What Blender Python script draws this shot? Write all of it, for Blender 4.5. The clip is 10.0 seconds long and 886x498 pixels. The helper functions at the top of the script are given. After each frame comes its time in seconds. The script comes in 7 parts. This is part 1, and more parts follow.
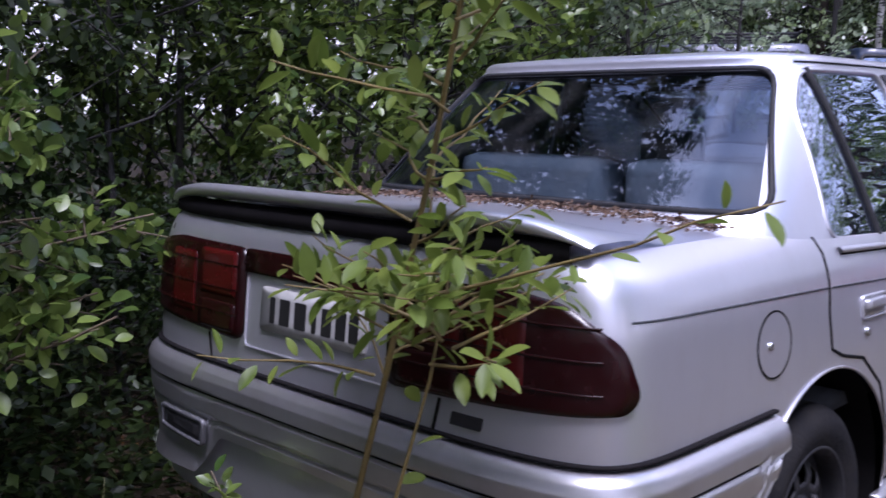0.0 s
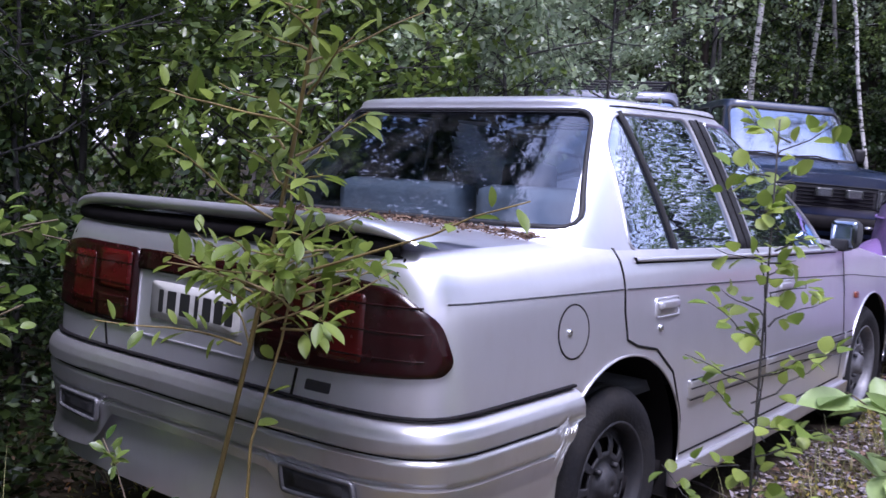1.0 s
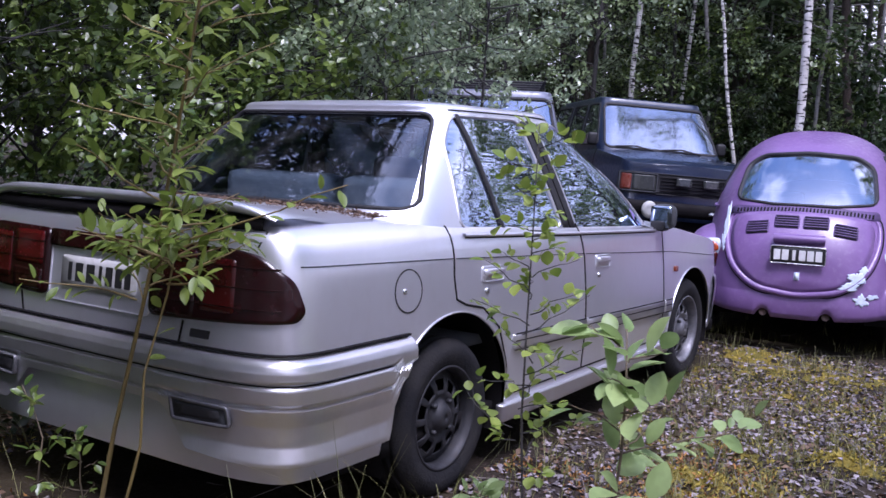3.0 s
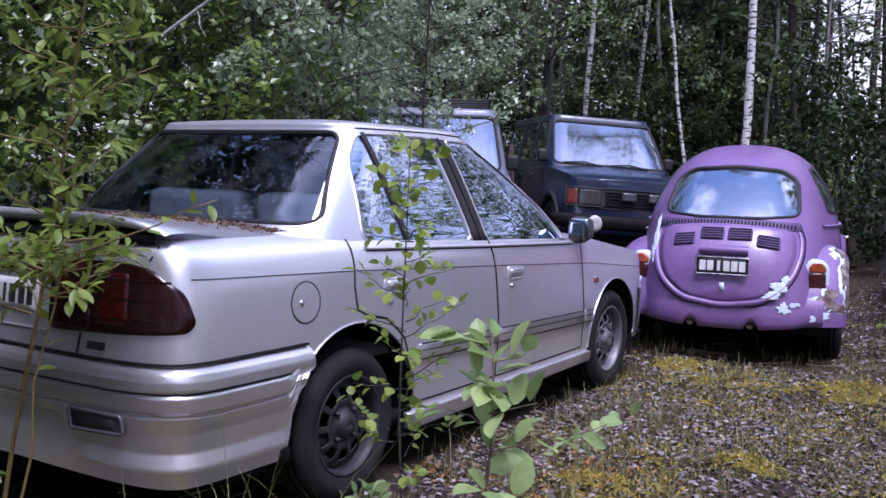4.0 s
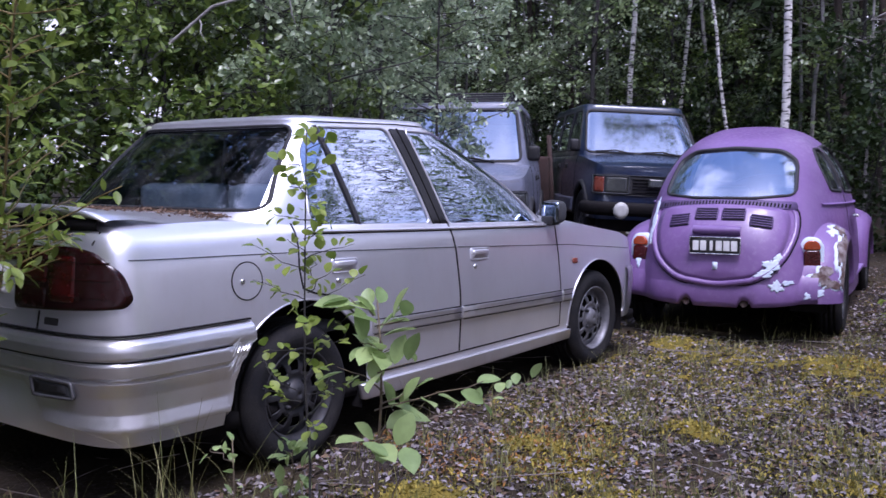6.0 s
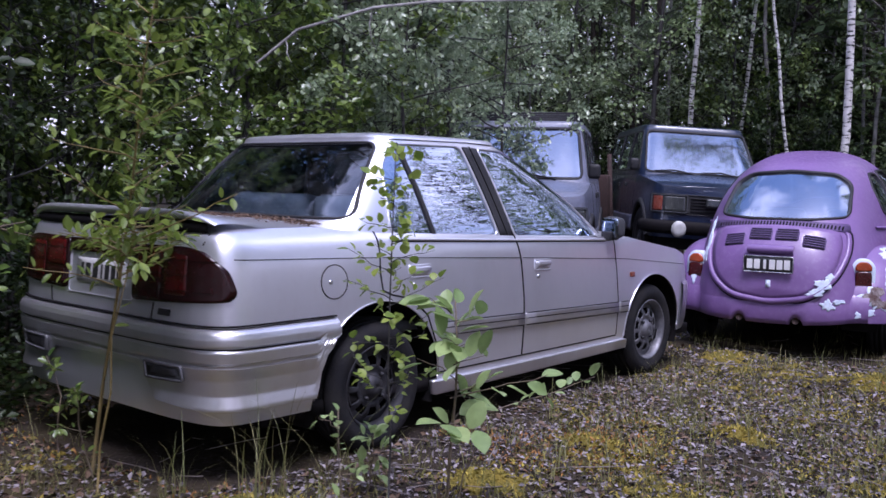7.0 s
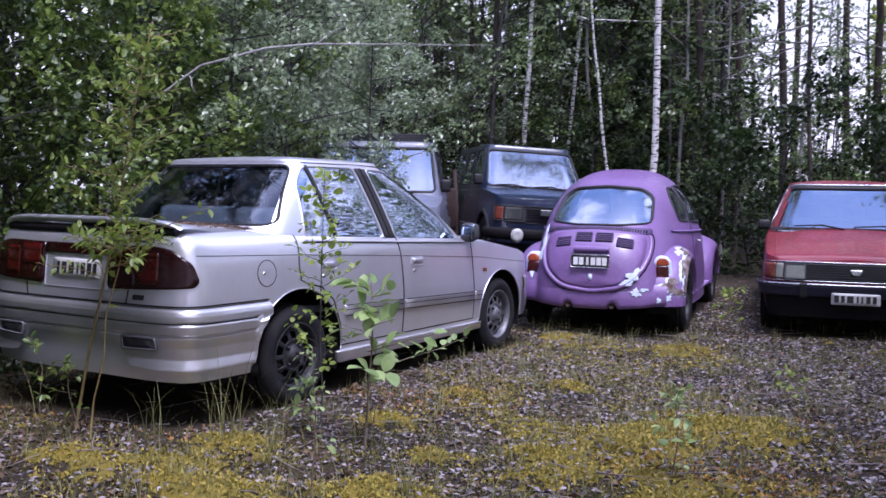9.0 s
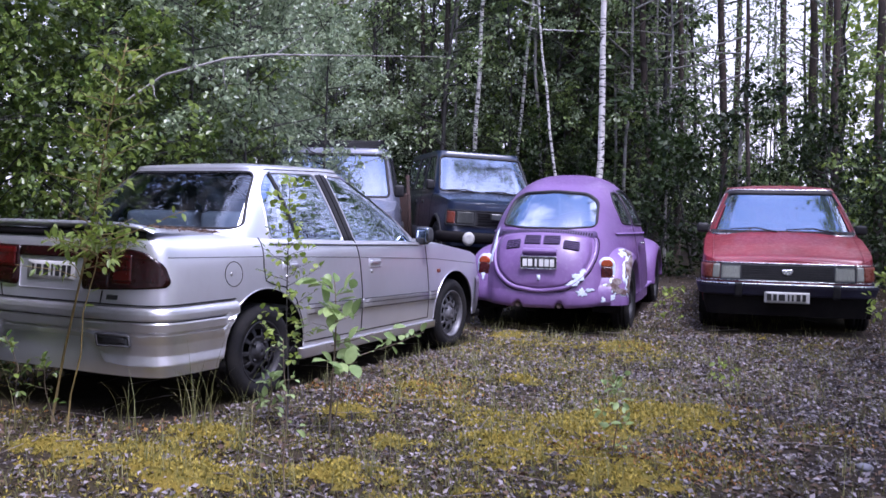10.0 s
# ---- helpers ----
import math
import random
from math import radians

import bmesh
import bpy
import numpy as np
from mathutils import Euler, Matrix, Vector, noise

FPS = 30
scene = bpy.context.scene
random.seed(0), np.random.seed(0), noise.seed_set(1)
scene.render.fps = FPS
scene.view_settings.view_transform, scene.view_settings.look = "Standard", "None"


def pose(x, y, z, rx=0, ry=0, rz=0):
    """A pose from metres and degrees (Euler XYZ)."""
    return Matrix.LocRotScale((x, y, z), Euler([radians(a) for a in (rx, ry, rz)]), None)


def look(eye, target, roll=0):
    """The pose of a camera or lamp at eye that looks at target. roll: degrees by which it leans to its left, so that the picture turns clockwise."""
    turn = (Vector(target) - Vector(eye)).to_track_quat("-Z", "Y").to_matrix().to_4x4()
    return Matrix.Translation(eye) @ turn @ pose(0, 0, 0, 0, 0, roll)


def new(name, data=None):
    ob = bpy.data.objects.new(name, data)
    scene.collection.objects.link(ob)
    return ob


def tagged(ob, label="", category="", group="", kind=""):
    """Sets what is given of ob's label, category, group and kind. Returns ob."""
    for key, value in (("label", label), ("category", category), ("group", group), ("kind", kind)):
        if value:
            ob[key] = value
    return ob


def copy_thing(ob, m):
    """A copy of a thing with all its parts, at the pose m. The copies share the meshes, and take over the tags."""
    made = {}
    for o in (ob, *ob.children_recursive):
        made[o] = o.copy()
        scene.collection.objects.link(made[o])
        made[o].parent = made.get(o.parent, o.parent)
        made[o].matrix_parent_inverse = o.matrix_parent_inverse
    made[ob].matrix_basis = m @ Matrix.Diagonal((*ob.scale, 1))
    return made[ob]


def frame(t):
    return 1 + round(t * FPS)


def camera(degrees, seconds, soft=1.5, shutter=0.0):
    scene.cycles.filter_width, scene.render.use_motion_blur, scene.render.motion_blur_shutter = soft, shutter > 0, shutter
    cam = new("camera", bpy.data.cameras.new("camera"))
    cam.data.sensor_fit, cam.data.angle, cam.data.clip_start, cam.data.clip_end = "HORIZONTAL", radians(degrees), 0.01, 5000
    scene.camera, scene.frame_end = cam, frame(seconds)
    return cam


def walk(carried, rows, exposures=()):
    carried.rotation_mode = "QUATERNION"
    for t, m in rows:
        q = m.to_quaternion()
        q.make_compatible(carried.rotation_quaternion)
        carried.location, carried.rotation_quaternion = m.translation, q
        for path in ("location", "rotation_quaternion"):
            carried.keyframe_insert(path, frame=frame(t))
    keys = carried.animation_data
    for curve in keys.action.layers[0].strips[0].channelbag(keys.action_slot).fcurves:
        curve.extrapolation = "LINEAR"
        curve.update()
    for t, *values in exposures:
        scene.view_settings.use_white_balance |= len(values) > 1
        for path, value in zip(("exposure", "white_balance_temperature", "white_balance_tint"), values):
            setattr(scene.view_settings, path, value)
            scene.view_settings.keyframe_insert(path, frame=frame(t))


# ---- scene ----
cam = camera(49.0, 10.0, soft=1.5, shutter=0.25)
PATH = [
    (0, (1.719, -1.292, 1.254), (0.336, 0.126, 0.98), 0.4),
    (0.5, (1.943, -1.362, 1.248), (0.642, 0.141, 1.028), 1.7),
    (1, (2.127, -1.543, 1.227), (0.878, 0.007, 1.032), 2.2),
    (1.5, (2.301, -1.818, 1.224), (1.133, -0.208, 1.013), 2.4),
    (2, (2.406, -1.944, 1.224), (1.279, -0.305, 1.008), 2.3),
    (3.5, (2.836, -1.953, 1.249), (1.747, -0.286, 1.062), 2.0),
    (4, (2.99, -1.91, 1.243), (1.923, -0.226, 1.08), 1.6),
    (4.5, (3.123, -1.866, 1.249), (2.08, -0.165, 1.114), 1.7),
    (5, (3.26, -1.798, 1.236), (2.236, -0.085, 1.113), 1.5),
    (6.5, (3.758, -1.816, 1.198), (2.466, -0.3, 1.015), -0.3),
    (7, (3.824, -2.14, 1.208), (2.521, -0.63, 1.067), 1.0),
    (7.5, (4.027, -2.546, 1.216), (2.72, -1.035, 1.115), 2.1),
    (8, (4.256, -2.888, 1.217), (2.989, -1.345, 1.102), 3.1),
    (8.5, (4.378, -3.144, 1.22), (3.215, -1.522, 1.091), 2.8),
    (9, (4.393, -3.4, 1.217), (3.359, -1.692, 1.106), 0.9),
    (9.5, (4.417, -3.589, 1.252), (3.458, -1.834, 1.204), 1.1),
    (10, (4.548, -3.73, 1.214), (3.601, -1.971, 1.115), 0.8),
]
EXPOSURES = [(t, 1.10 + stops, 5450.0, 28.5) for t, stops in ((0.0, -0.05), (0.5, 0.35), (1.0, 0.30), (2.0, 0.15), (3.5, 0.05), (5.0, -0.05), (6.5, -0.1), (7.5, -0.2), (8.5, 0.0), (10.0, 0.28))]
walk(cam, [(t, look(eye, target, roll)) for t, eye, target, roll in PATH], EXPOSURES)

# ---- world and sun ----
world = bpy.data.worlds.new("sky")
scene.world = world
world.use_nodes = True
wn, wl = world.node_tree.nodes, world.node_tree.links
sky = wn.new("ShaderNodeTexSky")
sky.sky_type = "NISHITA"
sky.sun_disc = False
sky.sun_elevation, sky.sun_rotation = radians(66), radians(125)
sky.air_density, sky.dust_density, sky.ozone_density = 1.2, 2.5, 1.5
clouds = wn.new("ShaderNodeTexNoise")
clouds.inputs["Scale"].default_value, clouds.inputs["Detail"].default_value = 1.7, 6.0
cover = wn.new("ShaderNodeMapRange")
cover.inputs["From Min"].default_value, cover.inputs["From Max"].default_value = 0.45, 0.69
veil = wn.new("ShaderNodeMix")
veil.data_type = "RGBA"
veil.inputs["B"].default_value = (11.4, 10.8, 11.2, 1.0)
wl.new(wn.new("ShaderNodeTexCoord").outputs["Generated"], clouds.inputs["Vector"])
wl.new(clouds.outputs["Fac"], cover.inputs["Value"])
haze, most, low_sky = wn.new("ShaderNodeMapRange"), wn.new("ShaderNodeMath"), wn.new("ShaderNodeSeparateXYZ")
haze.inputs["From Min"].default_value, haze.inputs["From Max"].default_value = 0.05, 0.40
haze.inputs["To Min"].default_value, haze.inputs["To Max"].default_value = 1.0, 0.0
most.operation = "MAXIMUM"
wl.new(clouds.inputs["Vector"].links[0].from_socket, low_sky.inputs["Vector"])
wl.new(low_sky.outputs["Z"], haze.inputs["Value"])
wl.new(haze.outputs["Result"], most.inputs[0])
wl.new(cover.outputs["Result"], most.inputs[1])
wl.new(most.outputs[0], veil.inputs["Factor"])
wl.new(sky.outputs["Color"], veil.inputs["A"])
# an overcast sky is brightest overhead
split, height, shade = wn.new("ShaderNodeSeparateXYZ"), wn.new("ShaderNodeMapRange"), wn.new("ShaderNodeVectorMath")
height.inputs["From Min"].default_value, height.inputs["From Max"].default_value = 0.0, 0.9
height.inputs["To Min"].default_value, height.inputs["To Max"].default_value = 0.48, 1.50
shade.operation = "SCALE"
wl.new(clouds.inputs["Vector"].links[0].from_socket, split.inputs["Vector"])
wl.new(split.outputs["Z"], height.inputs["Value"])
wl.new(veil.outputs["Result"], shade.inputs[0])
wl.new(height.outputs["Result"], shade.inputs["Scale"])
wl.new(shade.outputs["Vector"], wn["Background"].inputs["Color"])
wn["Background"].inputs["Strength"].default_value = 0.098

sun = new("sun", bpy.data.lights.new("sun", "SUN"))
sun.data.energy, sun.data.angle, sun.data.color = 2.0, radians(24), (1.0, 0.96, 0.92)
sun.matrix_world = look((13, -7, 36), (0, 2, 0))

# ---- materials ----
def mat(name, c1, c2=None, c3=None, scale=6.0, scale2=45.0, amount3=0.35, rough=0.5, rough2=None, metal=0.0,
        bump=0.0, bump_scale=150.0, coat=0.0, stretch=(1, 1, 1), island=0.0, spec=0.5, fleck=(0.52, 0.72)):
    """A surface with a base colour, a second one in broad patches and a third in small flecks."""
    m = bpy.data.materials.new(name)
    m.use_nodes = True
    nodes, links = m.node_tree.nodes, m.node_tree.links
    p = nodes["Principled BSDF"]
    c2 = c2 or [v * 0.8 for v in c1]
    c3 = c3 or [v * 0.6 for v in c1]
    coord, mapping = nodes.new("ShaderNodeTexCoord"), nodes.new("ShaderNodeMapping")
    mapping.inputs["Scale"].default_value = stretch
    links.new(coord.outputs["Object"], mapping.inputs["Vector"])

    def grain(size, detail=5.0):
        n = nodes.new("ShaderNodeTexNoise")
        n.inputs["Scale"].default_value, n.inputs["Detail"].default_value = size, detail
        links.new(mapping.outputs["Vector"], n.inputs["Vector"])
        return n.outputs["Fac"]

    def span(value, lo, hi, a=0.0, b=1.0):
        r = nodes.new("ShaderNodeMapRange")
        for key, v in (("From Min", lo), ("From Max", hi), ("To Min", a), ("To Max", b)):
            r.inputs[key].default_value = v
        links.new(value, r.inputs["Value"])
        return r.outputs["Result"]

    def mix(fac, a, b):
        x = nodes.new("ShaderNodeMix")
        x.data_type = "RGBA"
        links.new(fac, x.inputs["Factor"])
        for key, v in (("A", a), ("B", b)):
            if isinstance(v, (list, tuple)):
                x.inputs[key].default_value = (*v, 1.0)
            else:
                links.new(v, x.inputs[key])
        return x.outputs["Result"]

    broad, fine = grain(scale), grain(scale2, 8.0)
    colour = mix(span(broad, 0.38, 0.64), c1, c2)
    colour = mix(span(fine, *fleck, 0.0, amount3), colour, c3)
    if island:
        geo, hsv = nodes.new("ShaderNodeNewGeometry"), nodes.new("ShaderNodeHueSaturation")
        links.new(span(geo.outputs["Random Per Island"], 0, 1, 1 - island, 1 + island), hsv.inputs["Value"])
        links.new(span(geo.outputs["Random Per Island"], 0, 1, 0.5 + 0.05 * island, 0.5 - 0.05 * island), hsv.inputs["Hue"])
        links.new(colour, hsv.inputs["Color"])
        colour = hsv.outputs["Color"]
    links.new(colour, p.inputs["Base Color"])
    rough2 = rough if rough2 is None else rough2
    links.new(span(fine, 0.35, 0.7, rough, rough2), p.inputs["Roughness"])
    p.inputs["Metallic"].default_value = metal
    p.inputs["Coat Weight"].default_value = coat
    p.inputs["Coat Roughness"].default_value = 0.12
    p.inputs["Specular IOR Level"].default_value = spec
    if bump:
        b = nodes.new("ShaderNodeBump")
        b.inputs["Strength"].default_value, b.inputs["Distance"].default_value = bump, 0.01
        links.new(grain(bump_scale, 6.0), b.inputs["Height"])
        links.new(b.outputs["Normal"], p.inputs["Normal"])
    return m


def glass_mat(name, tint, gloss=0.12, rough=0.02, power=3.0, wave=0.0, dirt=0.14):
    """A thin pane: what lies behind it, tinted, and a mirror film that grows towards grazing views."""
    m = bpy.data.materials.new(name)
    m.use_nodes = True
    nodes, links = m.node_tree.nodes, m.node_tree.links
    nodes.remove(nodes["Principled BSDF"])
    clear, film, both = nodes.new("ShaderNodeBsdfTransparent"), nodes.new("ShaderNodeBsdfGlossy"), nodes.new("ShaderNodeMixShader")
    clear.inputs["Color"].default_value = (*tint, 1)
    film.inputs["Roughness"].default_value = rough
    film.inputs["Color"].default_value = (0.74, 0.83, 1.0, 1)
    if wave:
        place, swell, ripple = nodes.new("ShaderNodeMapping"), nodes.new("ShaderNodeTexNoise"), nodes.new("ShaderNodeBump")
        place.inputs["Scale"].default_value = (0.8, 0.8, 6.0)
        swell.inputs["Scale"].default_value, swell.inputs["Detail"].default_value = 5.0, 1.0
        ripple.inputs["Strength"].default_value, ripple.inputs["Distance"].default_value = wave, 0.01
        links.new(nodes.new("ShaderNodeTexCoord").outputs["Object"], place.inputs["Vector"])
        links.new(place.outputs["Vector"], swell.inputs["Vector"])
        links.new(swell.outputs["Fac"], ripple.inputs["Height"])
        links.new(ripple.outputs["Normal"], film.inputs["Normal"])
    lw, pw, ad = nodes.new("ShaderNodeLayerWeight"), nodes.new("ShaderNodeMath"), nodes.new("ShaderNodeMath")
    lw.inputs["Blend"].default_value = 0.5
    pw.operation, ad.operation, ad.use_clamp = "POWER", "ADD", True
    pw.inputs[1].default_value, ad.inputs[1].default_value = power, gloss
    links.new(lw.outputs["Facing"], pw.inputs[0])
    links.new(pw.outputs[0], ad.inputs[0])
    dust = nodes.new("ShaderNodeBsdfDiffuse")
    dust.inputs["Color"].default_value = (0.42, 0.42, 0.42, 1)
    noise_tex, rng, dusty = nodes.new("ShaderNodeTexNoise"), nodes.new("ShaderNodeMapRange"), nodes.new("ShaderNodeMixShader")
    coord = nodes.new("ShaderNodeTexCoord")
    noise_tex.inputs["Scale"].default_value, noise_tex.inputs["Detail"].default_value = 9.0, 8.0
    links.new(coord.outputs["Object"], noise_tex.inputs["Vector"])
    rng.inputs["From Min"].default_value, rng.inputs["From Max"].default_value, rng.inputs["To Max"].default_value = 0.45, 0.85, dirt
    links.new(noise_tex.outputs["Fac"], rng.inputs["Value"])
    links.new(ad.outputs[0], both.inputs["Fac"])
    links.new(clear.outputs[0], both.inputs[1])
    links.new(film.outputs[0], both.inputs[2])
    links.new(rng.outputs["Result"], dusty.inputs["Fac"])
    links.new(both.outputs[0], dusty.inputs[1])
    links.new(dust.outputs[0], dusty.inputs[2])
    links.new(dusty.outputs[0], nodes["Material Output"].inputs["Surface"])
    return m


def leaf_mat(name, c1, c2, back=0.35, rough=0.45, spec=0.5):
    """Leaves: each one a little different, light passing through them."""
    m = bpy.data.materials.new(name)
    m.use_nodes = True
    nodes, links = m.node_tree.nodes, m.node_tree.links
    p = nodes["Principled BSDF"]
    geo, x = nodes.new("ShaderNodeNewGeometry"), nodes.new("ShaderNodeMix")
    x.data_type = "RGBA"
    x.inputs["A"].default_value, x.inputs["B"].default_value = (*c1, 1), (*c2, 1)
    links.new(geo.outputs["Random Per Island"], x.inputs["Factor"])
    coord, blot, dim, hsv = nodes.new("ShaderNodeTexCoord"), nodes.new("ShaderNodeTexNoise"), nodes.new("ShaderNodeMapRange"), nodes.new("ShaderNodeHueSaturation")
    blot.inputs["Scale"].default_value, blot.inputs["Detail"].default_value = 30.0, 4.0
    links.new(coord.outputs["Object"], blot.inputs["Vector"])
    dim.inputs["To Min"].default_value, dim.inputs["To Max"].default_value = 0.7, 1.3
    links.new(blot.outputs["Fac"], dim.inputs["Value"])
    links.new(dim.outputs["Result"], hsv.inputs["Value"])
    links.new(x.outputs["Result"], hsv.inputs["Color"])
    links.new(hsv.outputs["Color"], p.inputs["Base Color"])
    p.inputs["Roughness"].default_value, p.inputs["Specular IOR Level"].default_value = rough, spec
    t, both = nodes.new("ShaderNodeBsdfTranslucent"), nodes.new("ShaderNodeMixShader")
    links.new(hsv.outputs["Color"], t.inputs["Color"])
    both.inputs["Fac"].default_value = back
    links.new(p.outputs[0], both.inputs[1])
    links.new(t.outputs[0], both.inputs[2])
    links.new(both.outputs[0], nodes["Material Output"].inputs["Surface"])
    return m


SILVER = mat("silver_paint", (0.765, 0.765, 0.83), (0.695, 0.695, 0.75), (0.45, 0.40, 0.36), scale=2.2, scale2=26, amount3=0.05, rough=0.30, metal=0.80, coat=0.3, stretch=(1, 1, 0.5))
SILVER_LOW = mat("silver_bumper_paint", (0.68, 0.675, 0.71), (0.58, 0.565, 0.575), (0.36, 0.31, 0.25), scale=2.6, scale2=30, amount3=0.10, rough=0.30, metal=0.88, coat=0.2, stretch=(1, 1, 0.6))
PURPLE = mat("faded_purple_paint", (0.165, 0.090, 0.238), (0.132, 0.071, 0.195), (0.26, 0.185, 0.32), scale=3.0, scale2=34, amount3=0.28, rough=0.33, rough2=0.55, coat=0.3, bump=0.05, bump_scale=120)
PURPLE_WORN = mat("dusty_purple_paint", (0.22, 0.14, 0.34), (0.17, 0.09, 0.28), (0.30, 0.25, 0.36), scale=5.0, scale2=40, amount3=0.6, rough=0.45, rough2=0.65, bump=0.05, bump_scale=120)
# Body purple darkened for louvres and intake, their shade in the colour.
PURPLE_RECESS = mat("recess_shade_purple", (0.085, 0.050, 0.14), (0.06, 0.035, 0.10), (0.14, 0.11, 0.17), scale=6, rough=0.6, rough2=0.8)
BLUE = mat("dark_blue_paint", (0.004, 0.010, 0.032), (0.005, 0.012, 0.034), (0.04, 0.05, 0.07), scale=3.0, scale2=30, amount3=0.2, rough=0.30, rough2=0.5, coat=0.7, spec=0.4)
GREYBLUE = mat("dusty_grey_paint", (0.150, 0.160, 0.215), (0.105, 0.115, 0.16), (0.09, 0.085, 0.08), scale=3.0, scale2=30, amount3=0.4, rough=0.35, rough2=0.55, coat=0.3)
RED = mat("faded_red_paint", (0.185, 0.009, 0.019), (0.145, 0.007, 0.014), (0.23, 0.06, 0.07), scale=3.0, scale2=26, amount3=0.35, rough=0.32, rough2=0.55, coat=0.3, bump=0.04)
BLACK = mat("black_plastic", (0.012, 0.012, 0.014), (0.02, 0.02, 0.022), (0.045, 0.04, 0.036), rough=0.5, rough2=0.7, bump=0.1, spec=0.3)
SEAM = mat("dark_seam", (0.008, 0.007, 0.008), (0.012, 0.011, 0.011), rough=0.8, spec=0.1)
RUBBER = mat("weathered_rubber", (0.012, 0.012, 0.014), (0.020, 0.019, 0.019), (0.06, 0.052, 0.045), scale=9, scale2=60, amount3=0.15, rough=0.75, rough2=0.9, bump=0.3, bump_scale=90, spec=0.15)
RIM_DARK = mat("grimy_wheel_steel", (0.032, 0.032, 0.036), (0.020, 0.020, 0.024), (0.045, 0.034, 0.028), scale=14, rough=0.5, rough2=0.7, metal=0.4, bump=0.1)
RIM_LIGHT = mat("grey_wheel_steel", (0.17, 0.17, 0.185), (0.11, 0.11, 0.12), (0.08, 0.065, 0.055), scale=14, rough=0.4, rough2=0.6, metal=0.5, bump=0.1)
LAMP_RED = mat("dark_red_lens", (0.014, 0.0012, 0.002), (0.010, 0.001, 0.0015), (0.03, 0.003, 0.003), scale=5, scale2=30, amount3=0.2, rough=0.16, rough2=0.3, coat=0.1, spec=0.4)
LAMP_RED2 = mat("red_lens", (0.055, 0.003, 0.003), (0.032, 0.002, 0.002), rough=0.18, rough2=0.3, coat=0.1, spec=0.4)
AMBER = mat("amber_lens", (0.34, 0.050, 0.008), (0.24, 0.036, 0.006), rough=0.18, rough2=0.3, coat=0.25)
AMBER_DULL = mat("dull_amber_lens", (0.18, 0.036, 0.018), (0.13, 0.028, 0.015), (0.2, 0.09, 0.06), rough=0.25, rough2=0.4, coat=0.2)
DULL_LAMP = mat("clouded_lamp_glass", (0.21, 0.22, 0.185), (0.15, 0.16, 0.14), (0.28, 0.28, 0.27), scale=20, rough=0.2, rough2=0.4, coat=0.4, stretch=(12, 1, 1))
CLEAR_LAMP = mat("headlamp_glass", (0.070, 0.074, 0.070), (0.045, 0.048, 0.046), (0.17, 0.17, 0.17), scale=20, rough=0.15, rough2=0.3, metal=0.4, coat=0.3, stretch=(12, 1, 1))
CHROME = mat("dull_chrome", (0.62, 0.62, 0.64), (0.5, 0.5, 0.5), (0.22, 0.17, 0.13), scale=10, rough=0.18, rough2=0.4, metal=1.0)
PLATE_WHITE = mat("plate_white", (0.42, 0.42, 0.41), (0.34, 0.34, 0.32), (0.22, 0.20, 0.17), rough=0.4, bump=0.03)
PLATE_BLACK = mat("plate_black", (0.012, 0.012, 0.013), (0.02, 0.02, 0.02), rough=0.4)
INK = mat("plate_ink", (0.015, 0.015, 0.015), rough=0.5)
WHITE_INK = mat("plate_white_ink", (0.75, 0.75, 0.75), rough=0.5)
PRIMER = mat("bare_primer", (0.55, 0.62, 0.72), (0.47, 0.55, 0.66), (0.36, 0.33, 0.42), scale=14, scale2=50, amount3=0.5, rough=0.6, rough2=0.75, bump=0.2, bump_scale=80)
RUST = mat("rust_and_filler", (0.075, 0.042, 0.036), (0.24, 0.21, 0.21), (0.03, 0.015, 0.011), scale=16, scale2=55, amount3=0.8, rough=0.8, rough2=0.95, bump=0.6, bump_scale=70)
RUSTY_STEEL = mat("rusty_steel", (0.035, 0.016, 0.013), (0.026, 0.014, 0.012), (0.016, 0.010, 0.008), scale=9, scale2=60, amount3=0.6, rough=0.8, rough2=0.95, bump=0.4)
SEAT = mat("grey_blue_seat_cloth", (0.22, 0.26, 0.31), (0.17, 0.21, 0.26), (0.28, 0.31, 0.35), scale=12, scale2=220, rough=0.9, bump=0.3, bump_scale=500)
CABIN = mat("dark_cabin_trim", (0.045, 0.048, 0.055), (0.03, 0.032, 0.036), rough=0.85, bump=0.2)
GLASS = glass_mat("window_glass", (0.50, 0.56, 0.58), 0.22)
GLASS_REAR = glass_mat("rear_screen_glass", (0.50, 0.56, 0.62), 0.06, dirt=0.05)
GLASS_SIDE = glass_mat("wavy_side_glass", (0.14, 0.17, 0.19), 0.52, rough=0.012, wave=0.20, dirt=0.012)
GLASS_SKY = glass_mat("windscreen_glass", (0.30, 0.38, 0.50), 0.38, rough=0.06, dirt=0.06)
MIRROR = mat("mirror_glass", (0.24, 0.28, 0.34), (0.20, 0.24, 0.30), rough=0.05, rough2=0.15, metal=1.0)

# ---- building kit ----
def part(name, bm, material, parent=None, label="", smooth=True):
    """Links a bmesh as one mesh object under a thing or a part."""
    data = bpy.data.meshes.new(name)
    bm.to_mesh(data)
    bm.free()
    if smooth:
        data.polygons.foreach_set("use_smooth", [True] * len(data.polygons))
    data.materials.append(material)
    ob = new(name, data)
    ob.parent = parent
    if label:
        ob["label"] = label
    return ob


def sharp(ob, angle=35.0):
    """Keeps edges steeper than the angle crisp on a smooth mesh."""
    ob.data.set_sharp_from_angle(angle=radians(angle))
    return ob


